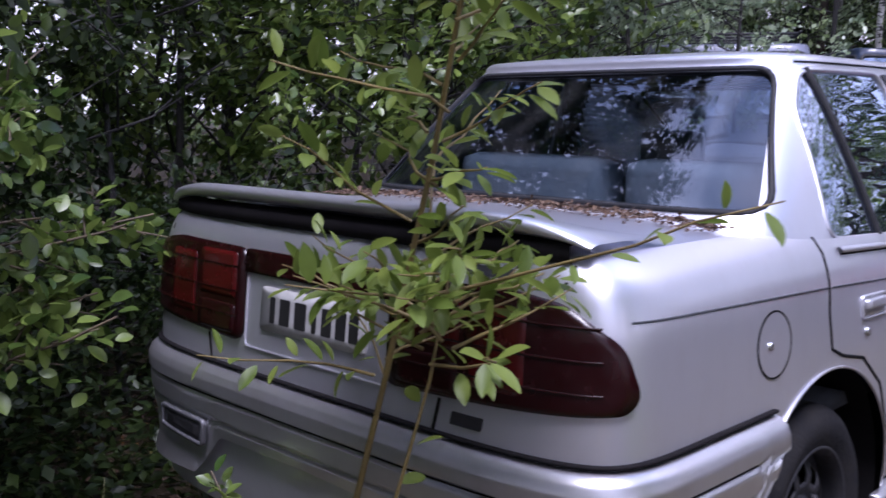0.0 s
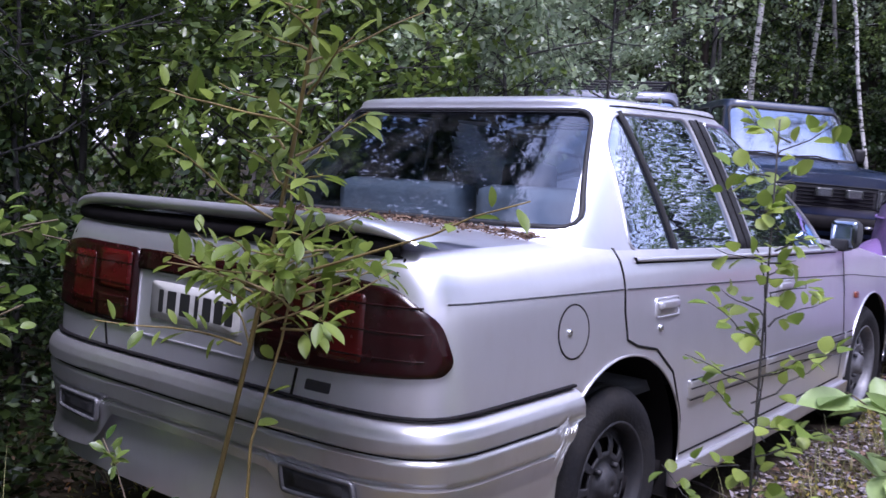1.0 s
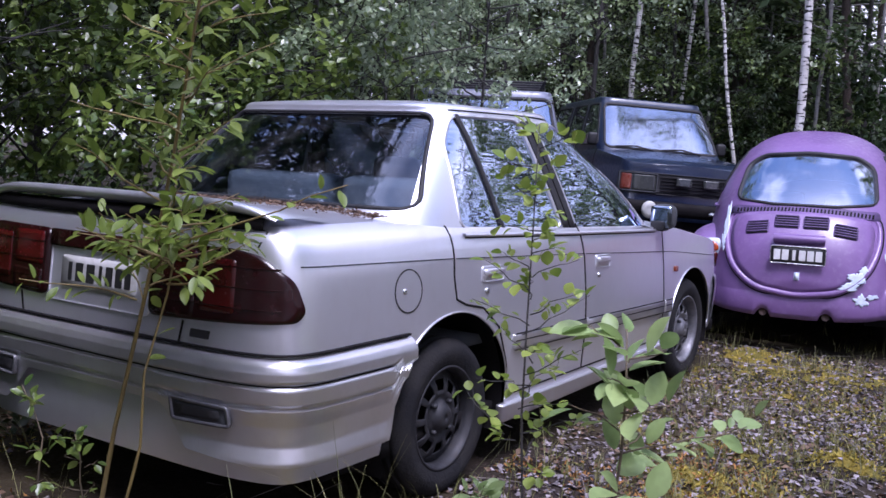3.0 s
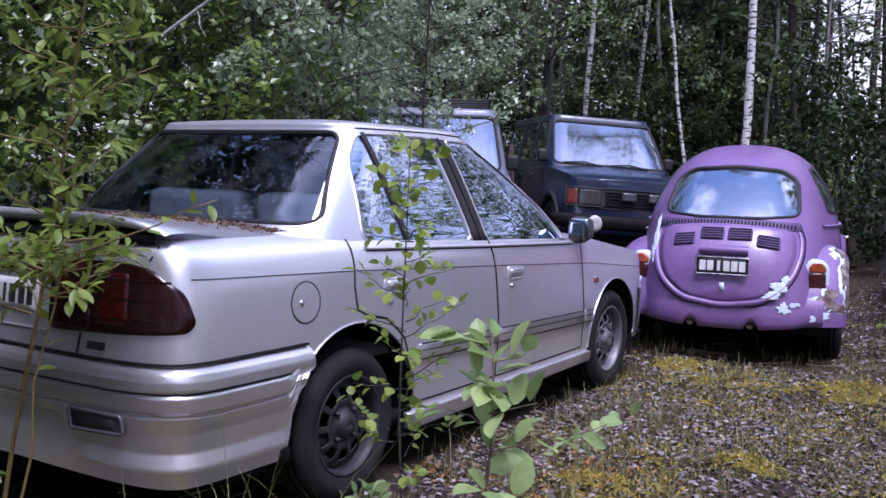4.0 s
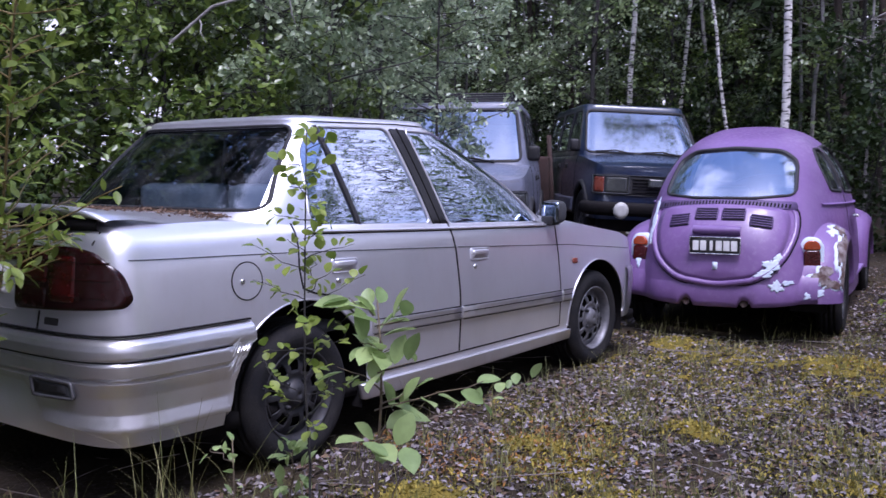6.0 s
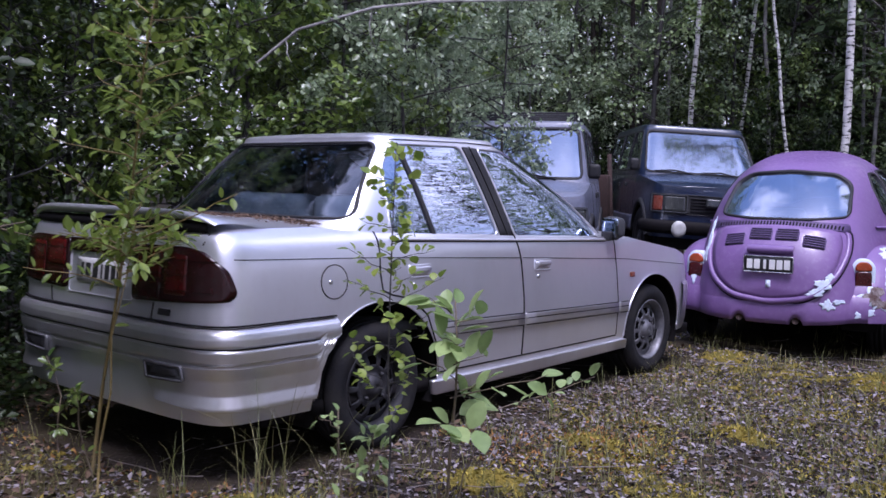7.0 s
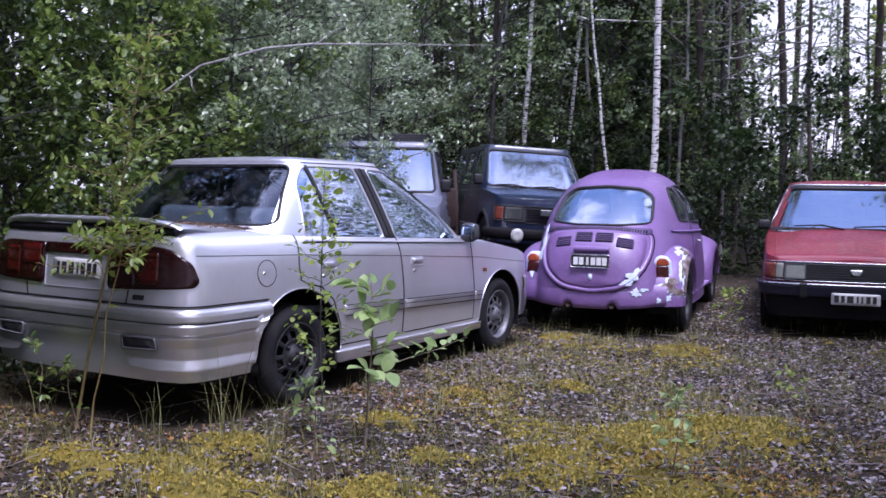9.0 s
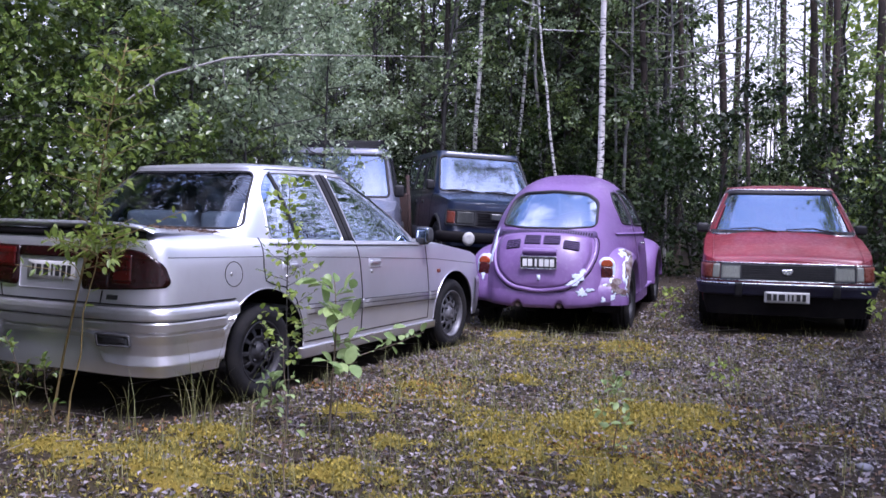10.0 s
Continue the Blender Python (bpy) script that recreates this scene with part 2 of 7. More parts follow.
def thing(name, m, label, category, group="", kind=""):
    ob = new(name)
    ob.matrix_world = m
    ob.empty_display_size = 0.2
    return tagged(ob, label, category, group, kind)


def grid(bm, rows, close=False):
    """Quads over rows of points of equal length."""
    vs = [[bm.verts.new(p) for p in row] for row in rows]
    for a, b in zip(vs, vs[1:]):
        n = len(a)
        for i in range(n if close else n - 1):
            j = (i + 1) % n
            try:
                bm.faces.new((a[i], a[j], b[j], b[i]))
            except ValueError:
                pass
    return vs


def rpoly(pts, r=0.03, step=0.03, seg=4):
    """A closed outline with rounded corners and points at about every step."""
    pts = [Vector(p) for p in pts]
    out, n = [], len(pts)
    for i in range(n):
        a, b, c = pts[i - 1], pts[i], pts[(i + 1) % n]
        rr = min(r, (a - b).length * 0.45, (c - b).length * 0.45)
        p, q = b + (a - b).normalized() * rr, b + (c - b).normalized() * rr
        for k in range(seg + 1):
            t = k / seg
            out.append(p * (1 - t) ** 2 + b * 2 * t * (1 - t) + q * t * t)
    dense = []
    for a, b in zip(out, out[1:] + out[:1]):
        m = max(1, int((b - a).length / step))
        dense += [a.lerp(b, k / m) for k in range(m)]
    return dense


def patch(bm, loop, fn, off=0.004, depth=0.008, rings=6):
    """A plate on the surface fn(u, v, off): filled in rings towards its middle, with a rim of the given depth."""
    c = sum(loop, Vector((0, 0))) / len(loop)
    rows = [[fn(*p, off - depth) for p in loop]] if depth else []
    rows += [[fn(*(c + (p - c) * (k / rings)), off) for p in loop] for k in range(rings, 0, -1)]
    vs = grid(bm, rows, True)
    mid = bm.verts.new(fn(*c, off))
    last = vs[-1]
    for i in range(len(last)):
        bm.faces.new((last[i], last[(i + 1) % len(last)], mid))


def ring(bm, loop, fn, width, off=0.006, depth=0.02, inward=0.5):
    """A frame of the given width along an outline, part of it inside the line."""
    n, rows = len(loop), [[], [], [], []]
    for i in range(n):
        t = (loop[(i + 1) % n] - loop[i - 1]).normalized()
        nrm = Vector((t.y, -t.x))
        a, b = loop[i] - nrm * width * inward, loop[i] + nrm * width * (1 - inward)
        rows[0].append(fn(*a, off - depth)), rows[1].append(fn(*a, off)), rows[2].append(fn(*b, off)), rows[3].append(fn(*b, off - depth))
    grid(bm, rows + rows[:1], True)


def strip(bm, line, fn, width, off=0.002, depth=0.004):
    """A narrow band along an open line on a surface."""
    line = [Vector(p) for p in line]
    dense = []
    for a, b in zip(line, line[1:]):
        m = max(1, int((b - a).length / 0.03))
        dense += [a.lerp(b, k / m) for k in range(m)]
    dense.append(line[-1])
    rows = []
    for i, p in enumerate(dense):
        t = (dense[min(i + 1, len(dense) - 1)] - dense[max(i - 1, 0)]).normalized()
        nrm = Vector((t.y, -t.x)) * width / 2
        rows.append([fn(*(p - nrm), off - depth), fn(*(p - nrm), off), fn(*(p + nrm), off), fn(*(p + nrm), off - depth)])
    grid(bm, rows)


def line(name, car, pts, fn, width, off=0.002, depth=0.004, material=None):
    """A seam, groove or trim line as a part of its own."""
    bm = bmesh.new()
    strip(bm, pts, fn, width, off, depth)
    return part(name, bm, material or SEAM, car)


def box(bm, lo, hi, bevel=0.0):
    v = bmesh.ops.create_cube(bm, size=1.0)["verts"]
    lo, hi = Vector(lo), Vector(hi)
    for p in v:
        p.co = Vector([(lo[i] + hi[i]) / 2 + p.co[i] * (hi[i] - lo[i]) for i in range(3)])
    if bevel:
        edges = list({e for p in v for e in p.link_edges})
        bmesh.ops.bevel(bm, geom=edges, offset=bevel, segments=2, affect="EDGES", profile=0.6)


def tube(bm, pts, radii, seg=8, cap=True):
    """A round bar through points, with a radius at each."""
    pts = [Vector(p) for p in pts]
    radii = [radii] * len(pts) if isinstance(radii, (int, float)) else radii
    rows, side = [], None
    for i, p in enumerate(pts):
        t = (pts[min(i + 1, len(pts) - 1)] - pts[max(i - 1, 0)]).normalized()
        if side is None:
            side = t.cross(Vector((0.31, 0.2, 0.93))).normalized()
        side = (side - t * side.dot(t)).normalized()
        other = t.cross(side)
        rows.append([p + (side * math.cos(a) + other * math.sin(a)) * radii[i] for a in [2 * math.pi * k / seg for k in range(seg)]])
    vs = grid(bm, rows, True)
    if cap:
        for ringv in (vs[0], vs[-1]):
            try:
                bm.faces.new(ringv)
            except ValueError:
                pass


def lathe(bm, profile, seg=40, axis="x"):
    """Turns a profile of (along, radius) about an axis."""
    rows = []
    for k in range(seg):
        a = 2 * math.pi * k / seg
        if axis == "x":
            rows.append([Vector((s, r * math.cos(a), r * math.sin(a))) for s, r in profile])
        elif axis == "y":
            rows.append([Vector((r * math.cos(a), s, r * math.sin(a))) for s, r in profile])
        else:
            rows.append([Vector((r * math.cos(a), r * math.sin(a), s)) for s, r in profile])
    grid(bm, rows + rows[:1])
    bmesh.ops.remove_doubles(bm, verts=bm.verts, dist=1e-5)


def moved(bm, m):
    bmesh.ops.transform(bm, matrix=m, verts=bm.verts)
    return bm


class Shell:
    """The lower body of a car: a rounded outline seen from above, swept up with an inset that depends on the height.
    u is the length along the right-hand outline from the middle of the tail to the middle of the nose."""

    def __init__(self, length, half, rear, nose, n_rear, n_nose, side, tail, front, bulge=0.012):
        pts = []
        for k in range(61):
            a = math.pi / 2 * k / 60
            pts.append((half * math.sin(a) ** (2 / n_rear), rear * (1 - math.cos(a) ** (2 / n_rear))))
        ys = np.arange(rear + 0.02, length - nose - 0.01, 0.02)
        pts += [(half, y) for y in ys]
        for k in range(60, -1, -1):
            a = math.pi / 2 * k / 60
            pts.append((half * math.sin(a) ** (2 / n_nose), length - nose * (1 - math.cos(a) ** (2 / n_nose))))
        p = np.array(pts)
        mid = length * 0.5
        p[:, 0] *= 1 - bulge / half * ((p[:, 1] - mid) / mid) ** 2
        keep = np.r_[True, np.hypot(*np.diff(p, axis=0).T) > 1e-4]
        p = p[keep]
        self.u = np.r_[0, np.cumsum(np.hypot(*np.diff(p, axis=0).T))]
        t = np.gradient(p, axis=0)
        t /= np.hypot(*t.T)[:, None]
        self.p, self.n = p, np.stack([t[:, 1], -t[:, 0]], 1)
        self.n[0], self.n[-1] = (0, -1), (0, 1)
        w = np.abs(self.n[:, 0]) ** 1.5
        self.w = w
        self.length, self.side, self.tail, self.front = length, side, tail, front

    def inset(self, u, z):
        w = float(np.interp(u, self.u, self.w))
        y = float(np.interp(u, self.u, self.p[:, 1]))
        end = self.tail if y < self.length / 2 else self.front
        return w * float(np.interp(z, *self.side)) + (1 - w) * float(np.interp(z, *end))

    def at(self, u, z, off=0.0, sign=1):
        a = abs(u)
        sign = sign if u >= 0 else -sign
        x, y = float(np.interp(a, self.u, self.p[:, 0])), float(np.interp(a, self.u, self.p[:, 1]))
        nx, ny = float(np.interp(a, self.u, self.n[:, 0])), float(np.interp(a, self.u, self.n[:, 1]))
        d = off - self.inset(a, z)
        return Vector((sign * max(x + nx * d, 0.0), y + ny * d, z))

    def u_side(self, y):
        k = (self.n[:, 0] > 0.5)
        return float(np.interp(y, self.p[k, 1], self.u[k]))

    def u_rear(self, x):
        k = self.p[:, 1] < self.length / 2
        q = self.p[k, 0]
        m = int(q.argmax()) + 1
        return math.copysign(float(np.interp(abs(x), q[:m], self.u[k][:m])), x)

    def u_nose(self, x):
        k = self.p[:, 1] > self.length / 2
        q, uu = self.p[k, 0][::-1], self.u[k][::-1]
        m = int(q.argmax()) + 1
        return float(np.interp(abs(x), q[:m], uu[:m]))

    def side_fn(self, sign=1):
        return lambda y, z, off: self.at(self.u_side(y), z, off, sign)

    def rear_fn(self):
        return lambda x, z, off: self.at(self.u_rear(x), z, off)

    def round_fn(self, sign=1):
        return lambda u, z, off: self.at(u, z, off, sign)

    def nose_fn(self):
        def fn(x, z, off):
            p = self.at(self.u_nose(x), z, off)
            return Vector((math.copysign(p.x, x), p.y, p.z))
        return fn

    def skin(self, bm, low, top, u0=0.0, u1=None, rows=14, off=0.0, step=0.025, signs=(1, -1)):
        """The swept sheet between two heights given as functions of (u, x, y)."""
        u1 = self.u[-1] if u1 is None else u1
        us = np.linspace(u0, u1, max(2, int((u1 - u0) / step)))
        for sign in signs:
            cols = []
            for u in us:
                x, y = float(np.interp(u, self.u, self.p[:, 0])), float(np.interp(u, self.u, self.p[:, 1]))
                a, b = low(u, x, y), top(u, x, y)
                cols.append([self.at(u, a + (b - a) * (k / rows) ** 0.9, off(a + (b - a) * (k / rows) ** 0.9) if callable(off) else off, sign) for k in range(rows + 1)])
            grid(bm, cols)

    def lid(self, bm, top, y0, y1, crown, cols=24, off=0.0, step=0.03):
        """The sheet across the body between its upper edges."""
        rows = []
        us = [u for u in self.u if y0 - 1e-6 <= float(np.interp(u, self.u, self.p[:, 1])) <= y1 + 1e-6]
        thin, last = [], -9
        for u in us:
            if u - last > step or u == us[-1]:
                thin.append(u)
                last = u
        for u in thin:
            x, y = float(np.interp(u, self.u, self.p[:, 0])), float(np.interp(u, self.u, self.p[:, 1]))
            e = self.at(u, top(u, x, y))
            c = crown(e.y) if callable(crown) else crown
            rows.append([Vector((e.x * q, e.y, e.z + off + c * (1 - abs(q) ** 2.5))) for q in np.linspace(-1, 1, cols + 1)])
        grid(bm, rows)


class Canopy:
    """The upper body: an outline that shrinks with the height between two levels, then a roof.
    rear, nose, half: pairs of values at the lower and the upper level."""

    def __init__(self, z0, z1, rear, nose, half, n=7.0, crown=0.045, bow=0.02, arch=1.0):
        self.z0, self.z1, self.rear, self.nose, self.half, self.n, self.crown, self.bow, self.arch = z0, z1, rear, nose, half, n, crown, bow, arch

    def dims(self, z):
        t = (z - self.z0) / (self.z1 - self.z0)
        lerp = lambda ab: ab[0] + (ab[1] - ab[0]) * t  # noqa: E731
        b = self.bow * 4 * max(t, 0) * max(1 - t, 0)
        return lerp(self.rear) - b, lerp(self.nose) + b * self.arch, lerp(self.half) + b * 0.6

    def side(self, y, z, off, sign=1):
        r, f, w = self.dims(z)
        c, h = (r + f) / 2, (f - r) / 2
        q = min(abs((y - c) / h), 0.999)
        return Vector((sign * (w * (1 - q ** self.n) ** (1 / self.n) + off), y, z + off * 0.4))

    def tail(self, x, z, off):
        r, f, w = self.dims(z)
        c, h = (r + f) / 2, (f - r) / 2
        q = min(abs(x / w), 0.999)
        return Vector((x, c - h * (1 - q ** self.n) ** (1 / self.n) - off, z + off))

    def screen(self, x, z, off):
        r, f, w = self.dims(z)
        c, h = (r + f) / 2, (f - r) / 2
        q = min(abs(x / w), 0.999)
        return Vector((x, c + h * (1 - q ** self.n) ** (1 / self.n) + off, z + off))

    def skin(self, bm, holes_side=(), holes_tail=(), holes_screen=(), levels=26, seg=240):
        rows = []
        for k in range(levels + 1):
            z = self.z0 + (self.z1 - self.z0) * k / levels
            rows.append(self.loop(z, 1.0, z, seg))
        r = 0.035
        for a in (0.35, 0.7, 1.05, 1.4):
            rows.append(self.loop(self.z1, 1 - r / self.half[1] * (1 - math.cos(a)), self.z1 + r * 0.8 * math.sin(a), seg))
        k0 = 1 - r / self.half[1] * (1 - math.cos(1.4))
        for k in np.linspace(0.92, 0.0, 14):
            rows.append(self.loop(self.z1, k0 * max(k, 0.002), self.z1 + r * 0.79 + self.crown * (1 - k ** 2), seg))
        vs = grid(bm, rows, True)
        dead = []
        for f in bm.faces:
            c = f.calc_center_median()
            if c.z > self.z1:
                continue
            rr, ff, w = self.dims(c.z)
            dx, dr, df = w - abs(c.x), c.y - rr, ff - c.y
            side = dx < min(dr, df)
            for loops, use, p in ((holes_side, side, (c.y, c.z)), (holes_tail, not side and dr < df, (c.x, c.z)), (holes_screen, not side and dr >= df, (c.x, c.z))):
                if use and any(inside(p, loop) for loop in loops):
                    dead.append(f)
                    break
        bmesh.ops.delete(bm, geom=dead, context="FACES")

    def loop(self, zd, k, z, seg):
        r, f, w = self.dims(zd)
        c, h = (r + f) / 2, (f - r) / 2
        out = []
        for i in range(seg):
            a = 2 * math.pi * i / seg
            sx, sy = math.sin(a), -math.cos(a)
            s = (abs(sx) ** self.n + abs(sy) ** self.n) ** (-1 / self.n)
            out.append(Vector((w * sx * s * k, c + h * sy * s * k, z)))
        return out


def inside(p, loop):
    x, y = p
    odd = False
    for a, b in zip(loop, loop[1:] + loop[:1]):
        if (a.y > y) != (b.y > y) and x < (b.x - a.x) * (y - a.y) / (b.y - a.y) + a.x:
            odd = not odd
    return odd


def windows(car, canopy, side_loops, tail_loops, screen_loops, glass, glass_screen, seal=0.03, signs=(1, -1), inward=0.3, side_seal=None, rear_glass=None):
    """Panes with their seals in a canopy's openings."""
    sets = [(lp, (lambda s: lambda a, b, o: canopy.side(a, b, o, s))(s), "side_window", glass) for lp in side_loops for s in signs]
    sets += [(lp, canopy.tail, "rear_window", rear_glass or glass) for lp in tail_loops] + [(lp, canopy.screen, "windscreen", glass_screen) for lp in screen_loops]
    for lp, fn, name, g in sets:
        bm = bmesh.new()
        patch(bm, lp, fn, off=-0.004, depth=0, rings=8)
        bmesh.ops.recalc_face_normals(bm, faces=bm.faces)
        pane = part(name, bm, g, car)
        pane.visible_shadow = False
        bm = bmesh.new()
        ring(bm, lp, fn, seal, off=0.004, depth=0.014, inward=inward)
        part("window_seal", bm, side_seal if side_seal and name == "side_window" else BLACK, pane)


def lining(car, cp, sides, tails, screens, gap=0.02):
    """The dark cloth and trim inside a cabin, a little within its shell."""
    inner = Canopy(cp.z0, cp.z1 - gap, (cp.rear[0] + gap, cp.rear[1] + gap), (cp.nose[0] - gap, cp.nose[1] - gap), (cp.half[0] - gap, cp.half[1] - gap), cp.n, cp.crown, cp.bow, cp.arch)
    bm = bmesh.new()
    inner.skin(bm, sides, tails, screens, 22, 160)
    part("cabin_lining", bm, CABIN, car)


def wheel(car, x, y, z, radius, width, rim_mat, slots=12, rim=0.62, sign=1, cap=False):
    """A tyre with tread, a dished steel rim with slots, a hub and nuts."""
    R, w, r = radius, width, radius * rim
    at = Matrix.Translation((x, y, z)) @ (Matrix.Identity(4) if sign > 0 else Matrix.Rotation(math.pi, 4, "Z"))
    bm = bmesh.new()
    lathe(bm, [(-w / 2 + 0.01, r), (-w / 2, r + 0.02), (-w / 2 - 0.008, R * 0.86), (-w / 2 + 0.012, R - 0.012), (-w / 2 + 0.030, R), (-w * 0.24, R + 0.001), (-w * 0.23, R - 0.009), (-w * 0.19, R - 0.009), (-w * 0.18, R + 0.002), (-0.006, R + 0.003), (-0.004, R - 0.008), (0.004, R - 0.008), (0.006, R + 0.003), (w * 0.18, R + 0.002), (w * 0.19, R - 0.009), (w * 0.23, R - 0.009), (w * 0.24, R + 0.001), (w / 2 - 0.030, R), (w / 2 - 0.012, R - 0.012), (w / 2 + 0.008, R * 0.86), (w / 2 + 0.004, R * 0.78), (w / 2, r + 0.02), (w / 2 - 0.01, r)], 56)
    hub = part("wheel", moved(bm, at), RUBBER, car, "weathered black tyre on a steel rim")
    hub.name = "wheel"
    bm = bmesh.new()
    f = w / 2 - 0.012
    lathe(bm, [(f - 0.10, r * 0.96), (f - 0.02, r * 0.93), (f + 0.006, r * 0.99), (f + 0.010, r * 1.03), (f + 0.004, r * 1.05), (f - 0.01, r * 1.04)], 48)
    part("rim", moved(bm, at), rim_mat, hub)
    bm = bmesh.new()
    seg, prof = (120 if slots == 10 else 64), [(f - 0.045, r * 0.93), (f - 0.05, r * 0.86), (f - 0.030, r * 0.76), (f - 0.020, r * 0.64), (f - 0.018, r * 0.52), (f - 0.022, r * 0.42), (f - 0.03, r * 0.36), (f - 0.012, r * 0.28), (f + 0.004, r * 0.22), (f + 0.008, r * 0.12), (f + 0.008, 0.001)]
    rows = [[Vector((s, rr * math.cos(2 * math.pi * k / seg), rr * math.sin(2 * math.pi * k / seg))) for k in range(seg)] for s, rr in prof]
    vs = grid(bm, rows, True)
    dead = []
    for fa in bm.faces:
        c = fa.calc_center_median()
        rr, a = math.hypot(c.y, c.z) / r, math.atan2(c.z, c.y) % (2 * math.pi / slots)
        mid = math.pi / slots
        wide = 0.6 * mid if slots > 8 else 0.5 * mid
        if 0.50 < rr < 0.80 and abs(a - mid) < wide:
            dead.append(fa)
    bmesh.ops.delete(bm, geom=dead, context="FACES")
    bmesh.ops.solidify(bm, geom=bm.faces[:], thickness=0.006)
    part("wheel_disc", moved(bm, at), rim_mat, hub)
    bm = bmesh.new()
    lathe(bm, [(f - 0.09, 0.001), (f - 0.09, r * 0.95)], 32)
    part("brake_drum", moved(bm, at), SEAM, hub)
    for k in range(4):
        bm = bmesh.new()
        a = 2 * math.pi * (k + 0.5) / 4
        lathe(bm, [(0, 0.001), (0, 0.010), (0.018, 0.009), (0.020, 0.001)], 6)
        moved(bm, Matrix.Translation((f - 0.022, r * 0.37 * math.cos(a), r * 0.37 * math.sin(a))))
        part("wheel_nut", moved(bm, at), RIM_DARK, hub)
    return hub


def wheel_well(car, y, z, radius, x0, x1, sign):
    bm = bmesh.new()
    rows = []
    for x in (x0, x1):
        rows.append([Vector((sign * x, y + radius * math.cos(a), z + radius * math.sin(a))) for a in np.linspace(-0.35, math.pi + 0.35, 25)])
    vs = grid(bm, rows)
    bm.faces.new(vs[0])
    part("wheel_well", bm, SEAM, car)


def plate(car, fn, x0, x1, z0, z1, ground, ink, bars, off=0.012):
    """A registration plate with its writing as plain bars."""
    bm = bmesh.new()
    patch(bm, rpoly([(x0, z0), (x1, z0), (x1, z1), (x0, z1)], 0.012), fn, off, 0.008, 2)
    ob = part("number_plate", bm, ground, car)
    w, h = x1 - x0, z1 - z0
    for a, b in bars:
        bm = bmesh.new()
        patch(bm, rpoly([(x0 + w * a, z0 + h * 0.2), (x0 + w * b, z0 + h * 0.2), (x0 + w * b, z1 - h * 0.2), (x0 + w * a, z1 - h * 0.2)], 0.004), fn, off + 0.0015, 0.003, 1)
        part("plate_mark", bm, ink, ob, smooth=False)
    return ob


def arch(yw, zw, r, low):
    """The lower edge of a body side that is cut out round its wheels."""
    radii = r if isinstance(r, tuple) else (r,) * len(yw)

    def fn(u, x, y):
        z = low(u, x, y) if callable(low) else low
        for yy, r in zip(yw, radii):
            d = abs(y - yy)
            if d < r and x > 0.5:
                z = max(z, zw + math.sqrt(r * r - d * d))
        return z
    return fn


def arch_lip(bm, shell, yw, zw, r, sign, bar=0.012, zmin=0.26):
    pts = []
    for a in np.linspace(-0.1, math.pi + 0.1, 40):
        y, z = yw + r * math.cos(a), zw + r * math.sin(a)
        if z > zmin:
            pts.append(shell.at(shell.u_side(y), z, 0.002, sign))
    tube(bm, pts, bar, 8)

